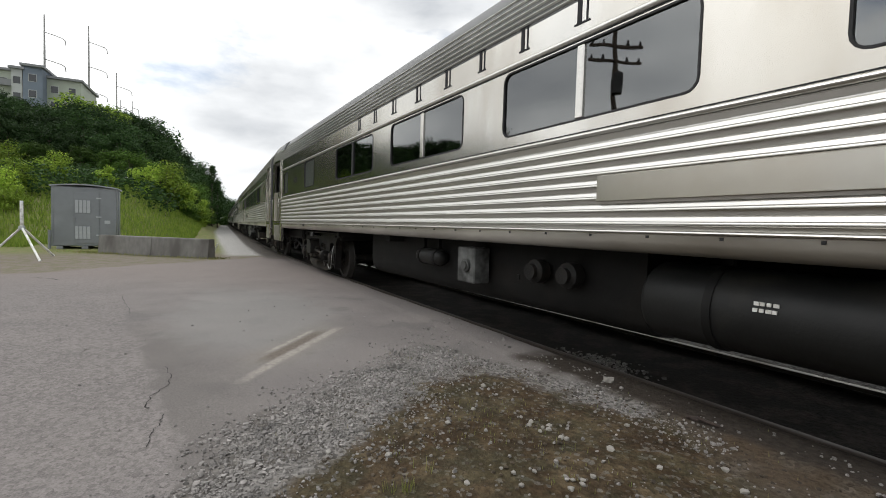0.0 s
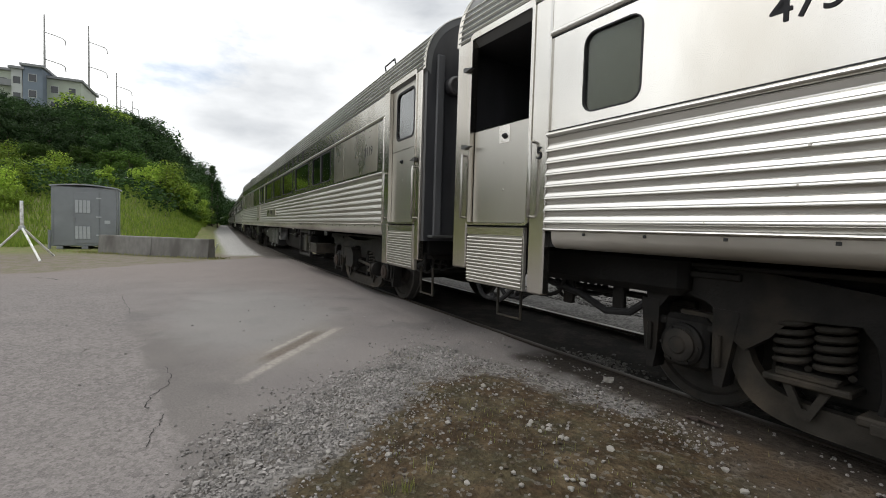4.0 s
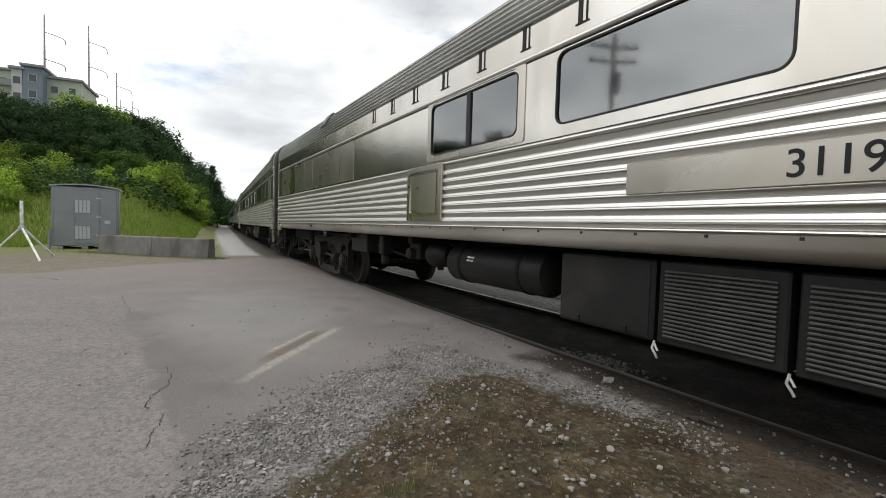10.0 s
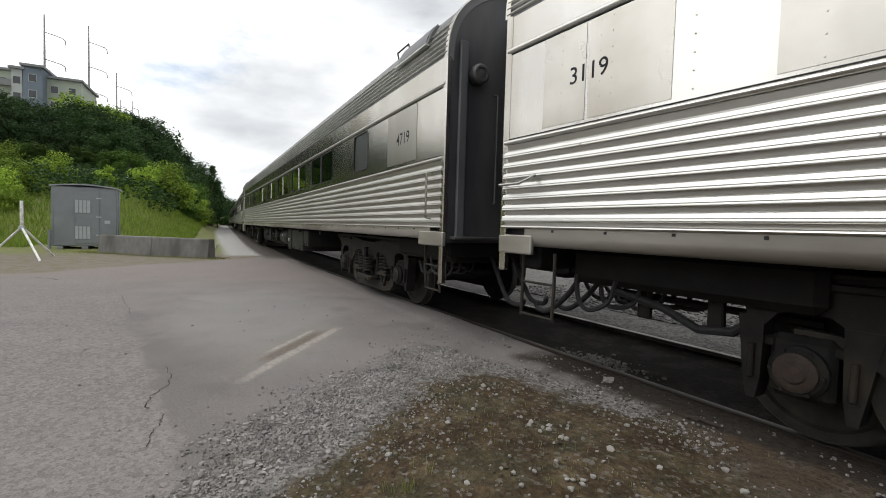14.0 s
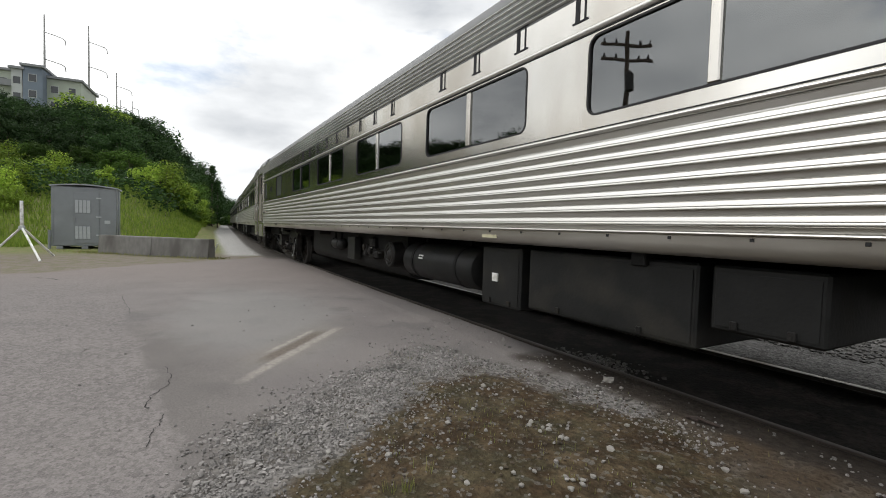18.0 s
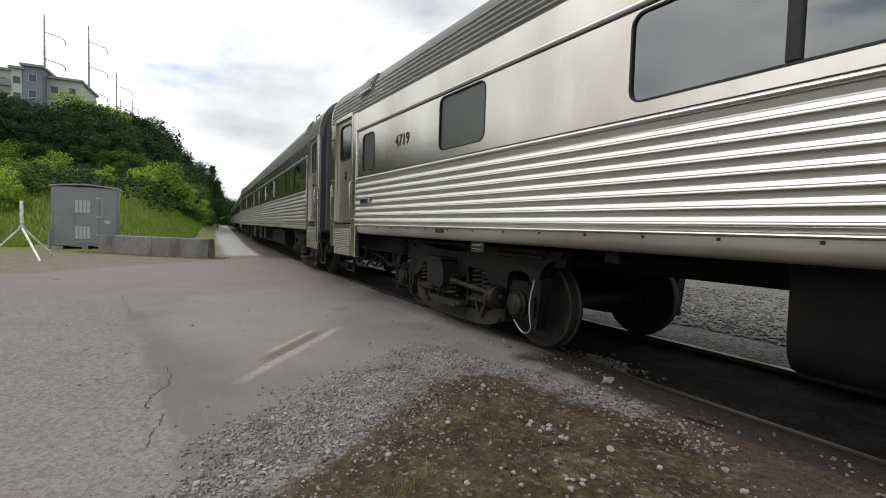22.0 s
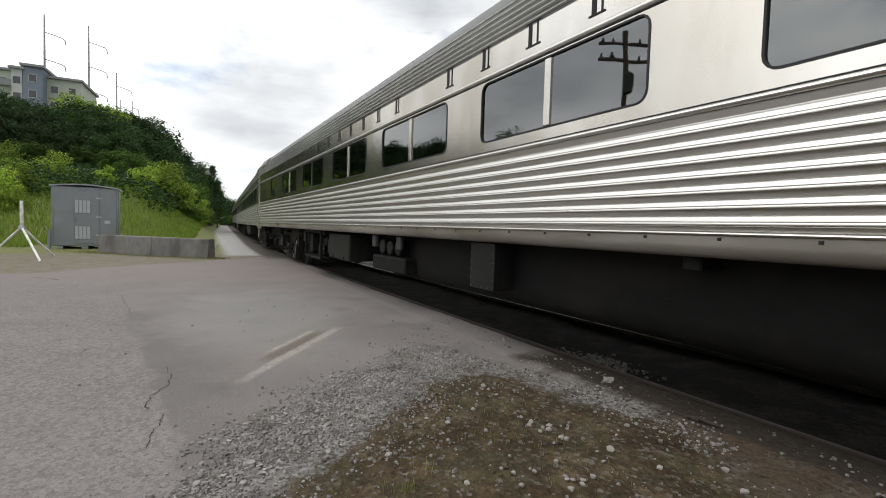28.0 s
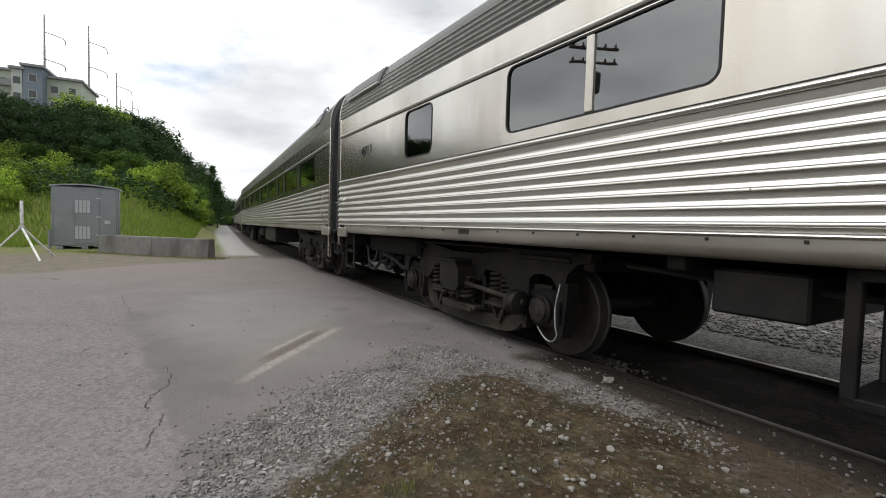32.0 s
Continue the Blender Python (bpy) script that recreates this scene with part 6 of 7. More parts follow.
def shelter():
    """The grey steel equipment shelter behind the barrier."""
    m = pose(-22.9, -2.72, lie(-22.9, -2.6), 0, 0, -1)
    ob = thing("equipment_shelter", "grey steel signal equipment shelter on skids behind the barrier", "shelter", m=m)
    W, D, H = 1.98, 1.5, 2.36
    part("body", Shape().box(-D / 2, D / 2, -W / 2, W / 2, 0.10, H, 0.03), SHED, ob)
    n = 8
    arc = [(-W / 2 - 0.05 + (W + 0.10) * i / n, H + 0.02 + 0.09 * math.sin(math.pi * i / n)) for i in range(n + 1)]
    s = Shape().sweep([(y, z) for y, z in arc] + [(y, z - 0.05) for y, z in arc[::-1]], -D / 2 - 0.05, D / 2 + 0.05)
    part("roof", s, SHED_ROOF, ob)
    for y in (-W / 2 + 0.03, W / 2 - 0.03):
        part("corner_trim", Shape().box(D / 2, D / 2 + 0.02, y - 0.03, y + 0.03, 0.1, H, 0.005), SHED, ob)
    for y in (-0.75, 0.0, 0.75):
        part("skid", Shape().box(-D / 2, D / 2, y - 0.1, y + 0.1, -0.05, 0.10, 0.01), ROOFDARK, ob)
    d = part("door", Shape().box(D / 2, D / 2 + 0.03, -0.32, 0.45, 0.22, 2.15, 0.01), SHED, ob)
    for z0 in (0.36, 1.35):
        v = part("vent", Shape().box(D / 2 + 0.03, D / 2 + 0.04, -0.30, 0.20, z0, z0 + 0.52, 0.004), SHED, d, "pale louvred vent")
        me = Shape().box(D / 2 + 0.04, D / 2 + 0.055, -0.05, 0.05, z0 + 0.02, z0 + 0.50, 0.004).mesh("vent_slat", VENT)
        for k in range(4):
            part("vent_slat", me, None, v, "", Matrix.Translation((0, -0.23 + 0.12 * k, 0)))
    for z in (0.5, 1.2, 1.92):
        part("hinge", Shape().box(D / 2 + 0.03, D / 2 + 0.06, 0.36, 0.52, z, z + 0.05, 0.006), VENT, d)
    part("door_handle", Shape().box(D / 2 + 0.03, D / 2 + 0.08, -0.33, -0.28, 1.05, 1.2, 0.006), ROOFDARK, d)
    part("notice", Shape().box(D / 2 + 0.001, D / 2 + 0.012, 0.62, 0.80, 0.98, 1.1), VENT, ob, "small pale notice plate")
    part("earth_post", Shape().tube([(0.6, W / 2 + 0.06, 0), (0.6, W / 2 + 0.06, 2.3)], 0.025, 6), SHED, ob)
    part("drain_pipe", Shape().tube([(0.78, -W / 2 - 0.05, 0), (0.78, -W / 2 - 0.05, 0.7)], 0.05, 8), SHED, ob)


def stand():
    """White three-legged stand at the road's edge."""
    x, y = -17.3, -3.55
    ob = thing("tripod_stand", "white wooden three-legged stand at the edge of the road", "stand", m=pose(x, y, lie(x, y)))
    top = Vector((0, 0, 0.86))
    for k, (dx, dy) in enumerate(((1.25, 0.62), (-0.55, -0.85), (-0.9, 0.55))):
        part("leg", Shape().tube([(dx, dy, 0.0), top * 1.02], 0.031, 6), WHITE, ob)
    part("mast", Shape().box(-0.035, 0.035, -0.035, 0.035, 0.8, 1.62, 0.008), WHITE, ob)
    part("collar", Shape().turn((0, 0, 0.80), (0, 0, 1), [(0, 0.06), (0.02, 0.075), (0.10, 0.075), (0.12, 0.05)], 12), VENT, ob)


jersey_barrier()
shelter()
stand()


def scatter_stones():
    """Loose crushed stone over the gravel and the earth."""
    rng = random.Random(4)
    s = Shape()
    ico = [(0, 0, 1), (0.89, 0, 0.45), (0.28, 0.85, 0.45), (-0.72, 0.53, 0.45), (-0.72, -0.53, 0.45), (0.28, -0.85, 0.45),
           (0.72, 0.53, -0.45), (-0.28, 0.85, -0.45), (-0.89, 0, -0.45), (-0.28, -0.85, -0.45), (0.72, -0.53, -0.45), (0, 0, -1)]
    tri = [(0, 1, 2), (0, 2, 3), (0, 3, 4), (0, 4, 5), (0, 5, 1), (1, 6, 2), (2, 7, 3), (3, 8, 4), (4, 9, 5), (5, 10, 1),
           (6, 7, 2), (7, 8, 3), (8, 9, 4), (9, 10, 5), (10, 6, 1), (11, 7, 6), (11, 8, 7), (11, 9, 8), (11, 10, 9), (11, 6, 10)]
    n = 0
    while n < 17000:
        x, y = rng.uniform(-8, 0.6), rng.uniform(-1.0, 3.15)
        e = x + 0.66 * y + 2.55 - 0.95 * max(0.0, 0.42 - y) + 0.28 * noise.noise((x * 0.9, y * 0.9, 2)) + 0.24 * noise.noise((x * 3.1, y * 3.1, 6))
        heap = noise.noise((x * 2.6, y * 2.6, 4))
        keep = 0.95 * math.exp(-((e - 0.32) / 0.42) ** 2) * (0.55 + 0.8 * max(0.0, 0.5 + heap)) + ((0.009 + 0.035 * max(0.0, heap) ** 1.5) if e > 0.3 else 0) + (0.15 if 2.5 < y < 2.82 and -3.6 < x < -1.3 else 0) + 0.004
        if e < -0.55:
            keep = 0.0012
        elif x < -2.4 and 0.33 * x - y + 3.28 + 0.2 * noise.noise((x * 2, y * 2, 9)) < -0.34:
            keep = 0.03
        if rng.random() > keep:
            continue
        r = 0.0030 + 0.0090 * rng.random() ** 2.2 + (0.012 * rng.random() if rng.random() < 0.03 else 0)
        sq = rng.uniform(0.75, 1.1)
        z = lie(x, y) + r * sq * 0.35
        a = rng.uniform(0, math.tau)
        ca, sa = math.cos(a), math.sin(a)
        vs = []
        for px, py, pz in ico:
            k = r * rng.uniform(0.72, 1.25)
            qx, qy = px * k * 1.2, py * k
            vs.append((x + qx * ca - qy * sa, y + qx * sa + qy * ca, z + pz * k * sq))
        s.add(vs, tri)
        n += 1
    thing("loose_gravel", "pale grey crushed stone strewn over the ground", "gravel", shape=s, mat=STONE, kind="stuff")
    s = Shape()
    for _ in range(260):
        x, y = -2.95 + rng.gauss(0, 0.22), 3.62 + rng.gauss(0, 0.10)
        r = 0.008 + 0.016 * rng.random() ** 2
        z = lie(x, y) + r * 0.3
        vs = [(x + px * r * rng.uniform(0.8, 1.4), y + py * r * rng.uniform(0.8, 1.3), z + pz * r * 0.8) for px, py, pz in ico]
        s.add(vs, tri)
    thing("bed_gravel", "dusty stones lying between the rails", "gravel", shape=s, mat=STONE_SHADED, kind="stuff")
    # gravel beyond the far rail, its stone coloured dark for the train's shade
    s = Shape()
    for _ in range(5000):
        x = -7.5 + 8 * rng.random()
        y = 5.9 + 4.5 * rng.random() ** 1.6
        r = 0.012 + 0.022 * rng.random() ** 2
        z = lie(x, y) + r * 0.3
        vs = [(x + px * r * rng.uniform(0.8, 1.4), y + py * r * rng.uniform(0.8, 1.3), z + pz * r * 0.7) for px, py, pz in ico]
        s.add(vs, tri)
    thing("far_gravel", "crushed stone beyond the far rail, darkened for the train's shade", "gravel", shape=s, mat=STONE_SHADED, kind="stuff")
    s = Shape()
    for _ in range(3200):
        x, y = rng.uniform(-3.0, 0.2), rng.uniform(0.5, 2.75)
        if x + 0.8 * y + 1.68 + 0.4 * noise.noise((x * 2, y * 2, 1)) < 0 or noise.noise((x * 1.7, y * 1.7, 8)) < -0.25:
            continue
        r = 0.003 + 0.010 * rng.random() ** 2.2
        z = lie(x, y) + r * 0.2
        vs = [(x + px * r * rng.uniform(0.7, 1.5), y + py * r * rng.uniform(0.7, 1.4), z + pz * r * 0.7) for px, py, pz in ico]
        s.add(vs, tri)
    thing("earth_clods", "small brown clods on the bare earth", "earth", shape=s, mat=CLOD, kind="stuff")
    for x, y in ((-2.49, 7.19), (-2.7, 7.14), (-2.5, 8.8), (-2.78, 8.88), (-3.2, 9.06)):
        t = Shape().add([(px * 0.06 * rng.uniform(0.5, 1.4), py * 0.04 * rng.uniform(0.5, 1.4), max(0.0, pz) * 0.035 * rng.uniform(0.5, 1.3)) for px, py, pz in ico], tri)
        thing("litter", "crumpled pale scrap lying on the gravel", "litter", "scraps on the gravel", pose(x, y, lie(x, y) + 0.01), t, PEELED)
    t = Shape()
    t.tube(glide([(-0.09, 0, 0.0), (-0.03, 0.015, 0.012), (0.04, 0.005, 0.008), (0.10, 0.02, 0.0)]), 0.012, 6).box(-0.06, -0.01, -0.02, 0.02, 0.0, 0.014, 0.004)
    thing("rusty_scrap", "rusty bent iron scrap lying beside the rail", "scrap iron", m=pose(-1.58, 2.87, lie(-1.58, 2.87) + 0.008, 0, 0, 10), shape=t, mat=RUST)
    places = [(-2.39, 3.0, 0.052), (-2.73, 2.02, 0.026), (-2.30, 1.45, 0.022), (-1.60, 2.05, 0.024), (-1.36, 2.12, 0.020), (-2.42, 1.72, 0.018), (-1.78, 2.42, 0.020),
              (-2.12, 0.98, 0.022), (-2.30, 0.72, 0.020), (-1.20, 2.42, 0.022), (-1.05, 2.30, 0.024), (-1.72, 1.20, 0.020)]
    for cx, cy, n, spread in ((-2.06, 1.93, 6, 0.05), (-1.47, 1.62, 7, 0.06), (-1.92, 1.98, 4, 0.07), (-1.62, 1.42, 4, 0.08)):
        places += [(cx + rng.gauss(0, spread), cy + rng.gauss(0, spread), rng.uniform(0.009, 0.022)) for _ in range(n)]
    for x, y, r in places:
        t = Shape()
        vs = [(px * r * rng.uniform(0.65, 1.25), py * r * rng.uniform(0.6, 1.1), pz * r * rng.uniform(0.45, 0.8)) for px, py, pz in ico]
        thing("stone", "pale angular stone lying on the earth", "stone", "loose stones", pose(x, y, lie(x, y) + r * 0.3), t.add(vs, tri), PALESTONE)


scatter_stones()


def cracks():
    """Open cracks along the seam of the asphalt."""
    rng = random.Random(9)
    for pts, w in ((((-4.35, -0.02), (-4.05, 0.03), (-3.86, 0.0), (-3.66, -0.10), (-3.49, -0.12), (-3.40, -0.10)), 0.0045),
                   (((-3.26, -0.02), (-3.12, -0.04), (-2.95, -0.08), (-2.80, -0.10)), 0.0035),
                   (((-8.9, -0.63), (-8.2, -0.56), (-7.4, -0.44), (-6.8, -0.40)), 0.006),
                   (((-11.9, -2.4), (-11.4, -1.9), (-11.1, -1.75)), 0.02)):
        line = []
        for (x0, y0), (x1, y1) in zip(pts, pts[1:]):
            for i in range(5):
                t = i / 5
                line.append((x0 + (x1 - x0) * t + rng.uniform(-0.012, 0.012), y0 + (y1 - y0) * t + rng.uniform(-0.012, 0.012)))
        s = Shape()
        for i in range(len(line) - 1):
            (x0, y0), (x1, y1) = line[i], line[i + 1]
            n = Vector((y0 - y1, x1 - x0)).normalized() * w * rng.uniform(0.3, 0.85)
            z0, z1 = lie(x0, y0) + 0.003, lie(x1, y1) + 0.003
            s.add([(x0 - n.x, y0 - n.y, z0), (x1 - n.x, y1 - n.y, z1), (x1 + n.x, y1 + n.y, z1), (x0 + n.x, y0 + n.y, z0)], [(0, 1, 2, 3)])
        thing("asphalt_crack", "jagged dark crack along a seam in the asphalt", "crack", "asphalt cracks", None, s, UNDER)


cracks()

# ---- woods, hill and distance ----


def leaf_cloud(s, c, r, n, size, rng, squash=0.8):
    """n small folded leaf sprays round c, thinner towards the middle."""
    for _ in range(n):
        v = Vector((rng.gauss(0, 1), rng.gauss(0, 1), rng.gauss(0, 1))).normalized()
        k = r * (0.55 + 0.5 * rng.random())
        q = c + Vector((v.x * k, v.y * k, v.z * k * squash))
        a = Vector((rng.uniform(-1, 1), rng.uniform(-1, 1), rng.uniform(-0.5, 0.5))).normalized()
        b = a.cross(Vector((v.x, v.y, v.z + 0.6)).normalized())
        if b.length < 0.1:
            continue
        b.normalize()
        u = size * rng.uniform(0.6, 1.3)
        w = u * rng.uniform(0.45, 0.75)
        m = q + (v * 0.15 * u)
        face = a.cross(b)
        out = v + Vector((0, 0, 0.35))
        quad = (0, 1, 2, 3)
        if face.dot(out) < 0:
            quad, face = (0, 3, 2, 1), -face
        s.add([q - a * u, m - b * w, q + a * u, m + b * w], [quad])
        s.n += [tuple((face.normalized() * 0.55 + out.normalized() * 0.6).normalized())] * 4



def tree_meshes(seed, height, spread, leaf, size, count):
    rng = random.Random(seed)
    wood = Shape()
    lean = Vector((rng.uniform(-0.3, 0.3), rng.uniform(-0.3, 0.3), 0))
    tr = [Vector((0, 0, -0.4)), Vector((0, 0, height * 0.25)) + lean * 0.3, Vector((0, 0, height * 0.5)) + lean, Vector((0, 0, height * 0.8)) + lean * 1.3]
    wood.tube(tr, height * 0.022, 7, True, height * 0.006)
    crown = Shape()
    clumps = []
    for i in range(13):
        a, h = math.tau * i * 0.382 + rng.uniform(-0.3, 0.3), height * (0.34 + 0.60 * (i + 0.5) / 13)
        out = spread * (1.0 - abs((h / height - 0.52)) * 1.45) * rng.uniform(0.55, 1.1)
        e = Vector((math.cos(a) * out, math.sin(a) * out, h)) + lean
        b = Vector((0, 0, h * 0.72)) + lean * 0.8
        wood.tube([b, (b + e) / 2 + Vector((0, 0, 0.15)), e], height * 0.008, 5, True, height * 0.003)
        clumps.append((e, spread * rng.uniform(0.30, 0.52)))
        clumps.append((e * 0.75 + b * 0.25 + Vector((0, 0, 0.3)), spread * rng.uniform(0.25, 0.42)))
    for e, r in clumps:
        leaf_cloud(crown, e, r, int(count / len(clumps)), size, rng)
    return wood.mesh("trunk", BARK), crown.mesh("crown", leaf, 0)


def bush_meshes(seed, height, spread, leaf, size, count):
    """A many-stemmed bush in leaf down to the ground."""
    rng = random.Random(seed)
    wood, crown, clumps = Shape(), Shape(), []
    for i in range(16):
        a, h = math.tau * i * 0.382, height * (0.10 + 0.78 * ((i * 5) % 16) / 16)
        out = spread * math.sqrt(max(0.05, 1 - (h / height) ** 1.7)) * rng.uniform(0.55, 0.9)
        e = Vector((math.cos(a) * out, math.sin(a) * out, h))
        wood.tube([(e.x * 0.1, e.y * 0.1, -0.2), (e.x * 0.6, e.y * 0.6, h * 0.6), e], height * 0.012, 5, True, height * 0.004)
        clumps += [(e, spread * rng.uniform(0.32, 0.5)), (e * 0.6 + Vector((0, 0, height * 0.08)), spread * rng.uniform(0.3, 0.45))]
    for e, r in clumps:
        leaf_cloud(crown, e, r, int(count / len(clumps)), size, rng)
    return wood.mesh("trunk", BARK), crown.mesh("crown", leaf, 0)


def tree(kind, x, y, turn, scale, label, group, z=None):
    ob = thing("tree", label, "tree", group, Matrix.Translation((x, y, lie(x, y) if z is None else z)) @ Matrix.Rotation(turn, 4, "Z") @ Matrix.Diagonal((scale, scale, scale, 1)))
    part("trunk", kind[0], None, ob)
    part("crown", kind[1], None, ob)
    return ob


def build_woods():
    rng = random.Random(11)
    dark = [tree_meshes(20 + i, 8.5, 3.0, LEAF_DARK, 0.155, 5600) for i in range(3)]
    mid = [tree_meshes(30 + i, 6.5, 2.6, LEAF_MID, 0.13, 5000) for i in range(3)]
    light = [tree_meshes(40 + i, 4.0, 1.9, LEAF_LIGHT, 0.115, 3000) for i in range(2)]
    bush = [bush_meshes(60 + i, 3.6, 2.0, LEAF_LIGHT, 0.10, 4200) for i in range(3)]
    shrub = [bush_meshes(70 + i, 3.6, 2.0, LEAF_MID, 0.10, 3600) for i in range(2)]
    for _ in range(1):
        w, c = Shape(), Shape()
        w.tube([(0, 0, -0.3), (0, 0, 9.6)], 0.16, 7, True, 0.03)
        for k in range(26):
            h = 1.2 + 8.3 * k / 26
            for j in range(6):
                a, o = rng.uniform(0, math.tau), (9.9 - h) * 0.25 * rng.uniform(0.6, 1.1)
                e = Vector((math.cos(a) * o, math.sin(a) * o, h - 0.25 * o))
                leaf_cloud(c, e, 0.35 + 0.1 * o, 14, 0.16, rng, 0.5)
        conifer = (w.mesh("trunk", BARK), c.mesh("crown", LEAF_DARK, 0))
    g = "hillside wood"
    # rows up the slope: dark wood above, lighter growth at its foot
    sky = ((-24, 10.4), (-13, 10.6), (-10.5, 10.3), (-8.0, 10.6), (-6.5, 11.2), (-4.5, 10.7), (-2.9, 10.4), (-1.4, 10.0), (0.1, 8.2), (2.2, 6.6), (4.2, 5.5), (6.3, 3.8), (9, 2.6))

    def skyline(a):
        for (a0, e0), (a1, e1) in zip(sky, sky[1:]):
            if a <= a1:
                return e0 + (e1 - e0) * (a - a0) / (a1 - a0)
        return 2.6

    for dist, n, kinds, share in ((48, 15, dark, 0.46), (54, 16, mid, 0.64), (61, 18, dark, 0.78), (69, 19, dark, 0.88), (78, 21, dark, 0.95), (88, 23, dark, 0.99)):
        for i in range(n):
            a = -24 + 31 * (i + rng.uniform(0.15, 0.85)) / n
            az, d = radians(a), dist * rng.uniform(0.95, 1.05)
            x, y = -d * math.cos(az), d * math.sin(az)
            if middle_at(x) - y < 5.5:
                continue
            k = rng.choice(kinds)
            top = 1.165 + d * math.tan(radians(skyline(a) * share * rng.uniform(0.93, 1.03)))
            size = (top - lie(x, y)) / (8.2 if kinds is dark else 6.3)
            if size < 0.22:
                continue
            tree(k, x, y, rng.uniform(0, 6), min(size, 1.7), "dark green leafy tree on the slope" if kinds is dark else "green leafy tree on the slope", g)
    for px, py, sc, kk in ((-46.5, -7.6, 0.72, 0), (-46.5, -0.4, 1.10, 0), (-47.5, 0.9, 0.95, 1), (-46.0, -1.6, 0.75, 2),
                           (-36, -8.4, 0.60, 1), (-34, -7.4, 0.42, 2), (-37, -10.2, 0.85, 0), (-33.5, -9.2, 0.55, 1), (-50, 2.4, 0.7, 0), (-48, -11.0, 0.9, 1), (-35.5, -10.8, 0.75, 2), (-39, -8.3, 0.6, 0)):
        ob = tree(bush[kk], px, py, rng.uniform(0, 6), sc, "bright yellow-green leafy bush at the foot of the slope", "slope bushes")
        ob.name = "bush"
        tagged(ob, category="bush")
    ob = tree(bush_meshes(66, 1.6, 0.62, LEAF_LIGHT, 0.060, 2600), -41.6, -3.95, 0.0, 1.15, "small round yellow-green bush on the slope", "slope bushes")
    ob.name = "bush"
    tagged(ob, category="bush")
    for d, gap, sc in ((58, 6.6, 0.55), (64, 6.2, 0.6), (70, 6.8, 0.75), (76, 6.0, 0.7), (84, 6.6, 0.9), (92, 5.6, 0.8), (100, 6.4, 1.05), (108, 5.2, 0.85), (116, 5.8, 1.0),
                       (124, 5.0, 0.9), (132, 6.2, 1.15), (140, 5.0, 1.0), (150, 5.6, 1.1), (160, 3.0, 1.1), (166, -1.0, 1.0), (170, 2.0, 1.1), (96, 8.5, 1.15), (112, 9.0, 1.2), (128, 9.5, 1.3)):
        tree(dark[d % 3], -d, middle_at(-d) - gap, d, sc, "green leafy tree beside the far track", g)
    for d in range(46, 150, 4):
        ob = tree(shrub[d % 2], -d, middle_at(-d) - 5.0 - 0.4 * math.sin(d), d, 0.42 + 0.0016 * d + 0.08 * math.sin(3 * d), "green leafy bush beside the far track", "track bushes")
        ob.name = "bush"
        tagged(ob, category="bush")
    for i in range(9):
        ob = tree(shrub[i % 2], -154.0 - 2 * (i % 3), middle_at(-156) - 9.0 + 1.9 * i, i, 1.0 + 0.1 * (i % 3), "tall green bush where the far track ends", "track bushes")
        ob.name = "bush"
        tagged(ob, category="bush")
    tree(conifer, -78, 5.7, 0.4, 0.98, "dark pointed conifer beside the far track", "conifers")
    tree(conifer, -83, 6.9, 1.4, 0.82, "dark pointed conifer beside the far track", "conifers")
    tree(light[0], -86, -10.2, 1.0, 2.9, "tall pale green tree on the hilltop", g)
    tree(light[1], -84, -8.0, 2.2, 2.7, "tall pale green tree on the hilltop", g)
    # the hillside goes on beyond the view
    wide = random.Random(77)
    for dist, n, share in ((50, 11, 0.62), (60, 12, 0.8), (72, 13, 0.95), (86, 14, 1.0)):
        for i in range(n):
            a = -46 + 23 * (i + wide.uniform(0.15, 0.85)) / n
            az, d = radians(a), dist * wide.uniform(0.95, 1.05)
            x, y = -d * math.cos(az), d * math.sin(az)
            top = 1.165 + d * math.tan(radians((10.8 if a > -34 else 10.8 + 0.3 * (a + 34)) * share))
            tree(wide.choice(dark), x, y, wide.uniform(0, 6), min(2.0, max(0.5, (top - lie(x, y)) / 8.2)), "dark green leafy tree on the slope", g)
    # the yard's other side, mirrored in the car windows
    for i in range(26):
        az = radians(205 + 125 * (i + rng.uniform(0.1, 0.9)) / 26)
        d = rng.uniform(46, 62)
        x, y = d * math.cos(az), d * math.sin(az)
        tree(rng.choice(dark + mid), x, y, rng.uniform(0, 6), rng.uniform(0.85, 1.3), "green leafy tree at the far edge of the yard", "yard edge trees")
    # scrub and tall grass on the bank
    s = Shape()
    for i in range(520):
        az, d = radians(rng.uniform(-22, 6.5)), rng.uniform(38, 74)
        x, y = -d * math.cos(az), d * math.sin(az)
        if middle_at(x) - y < 6.5:
            continue
        leaf_cloud(s, Vector((x, y, lie(x, y) + 0.7)), rng.uniform(0.7, 1.6), 60, 0.15, rng, 0.8)
    thing("scrub", "dense green scrub covering the hillside", "scrub", shape=s, mat=LEAF_DARK, kind="stuff")
    s, s2 = Shape(), Shape()

    def blade(sh, x, y, h, w):
        z, a = lie(x, y), rng.uniform(0, math.tau)
        dx, dy = math.cos(a) * w, math.sin(a) * w
        bx, by = rng.uniform(-0.3, 0.3) * h, rng.uniform(-0.3, 0.3) * h
        sh.add([(x - dx, y - dy, z - 0.02), (x + dx, y + dy, z - 0.02), (x + bx, y + by, z + h)], [(0, 1, 2)])

    for _ in range(54000):
        x, y = rng.uniform(-56, -23), rng.uniform(-13, 3.5)
        if middle_at(x) - y < 4.3 or (x > -25.0 and -4.6 < y < -1.0):
            continue
        blade(s, x, y, rng.uniform(0.14, 0.42), 0.022)
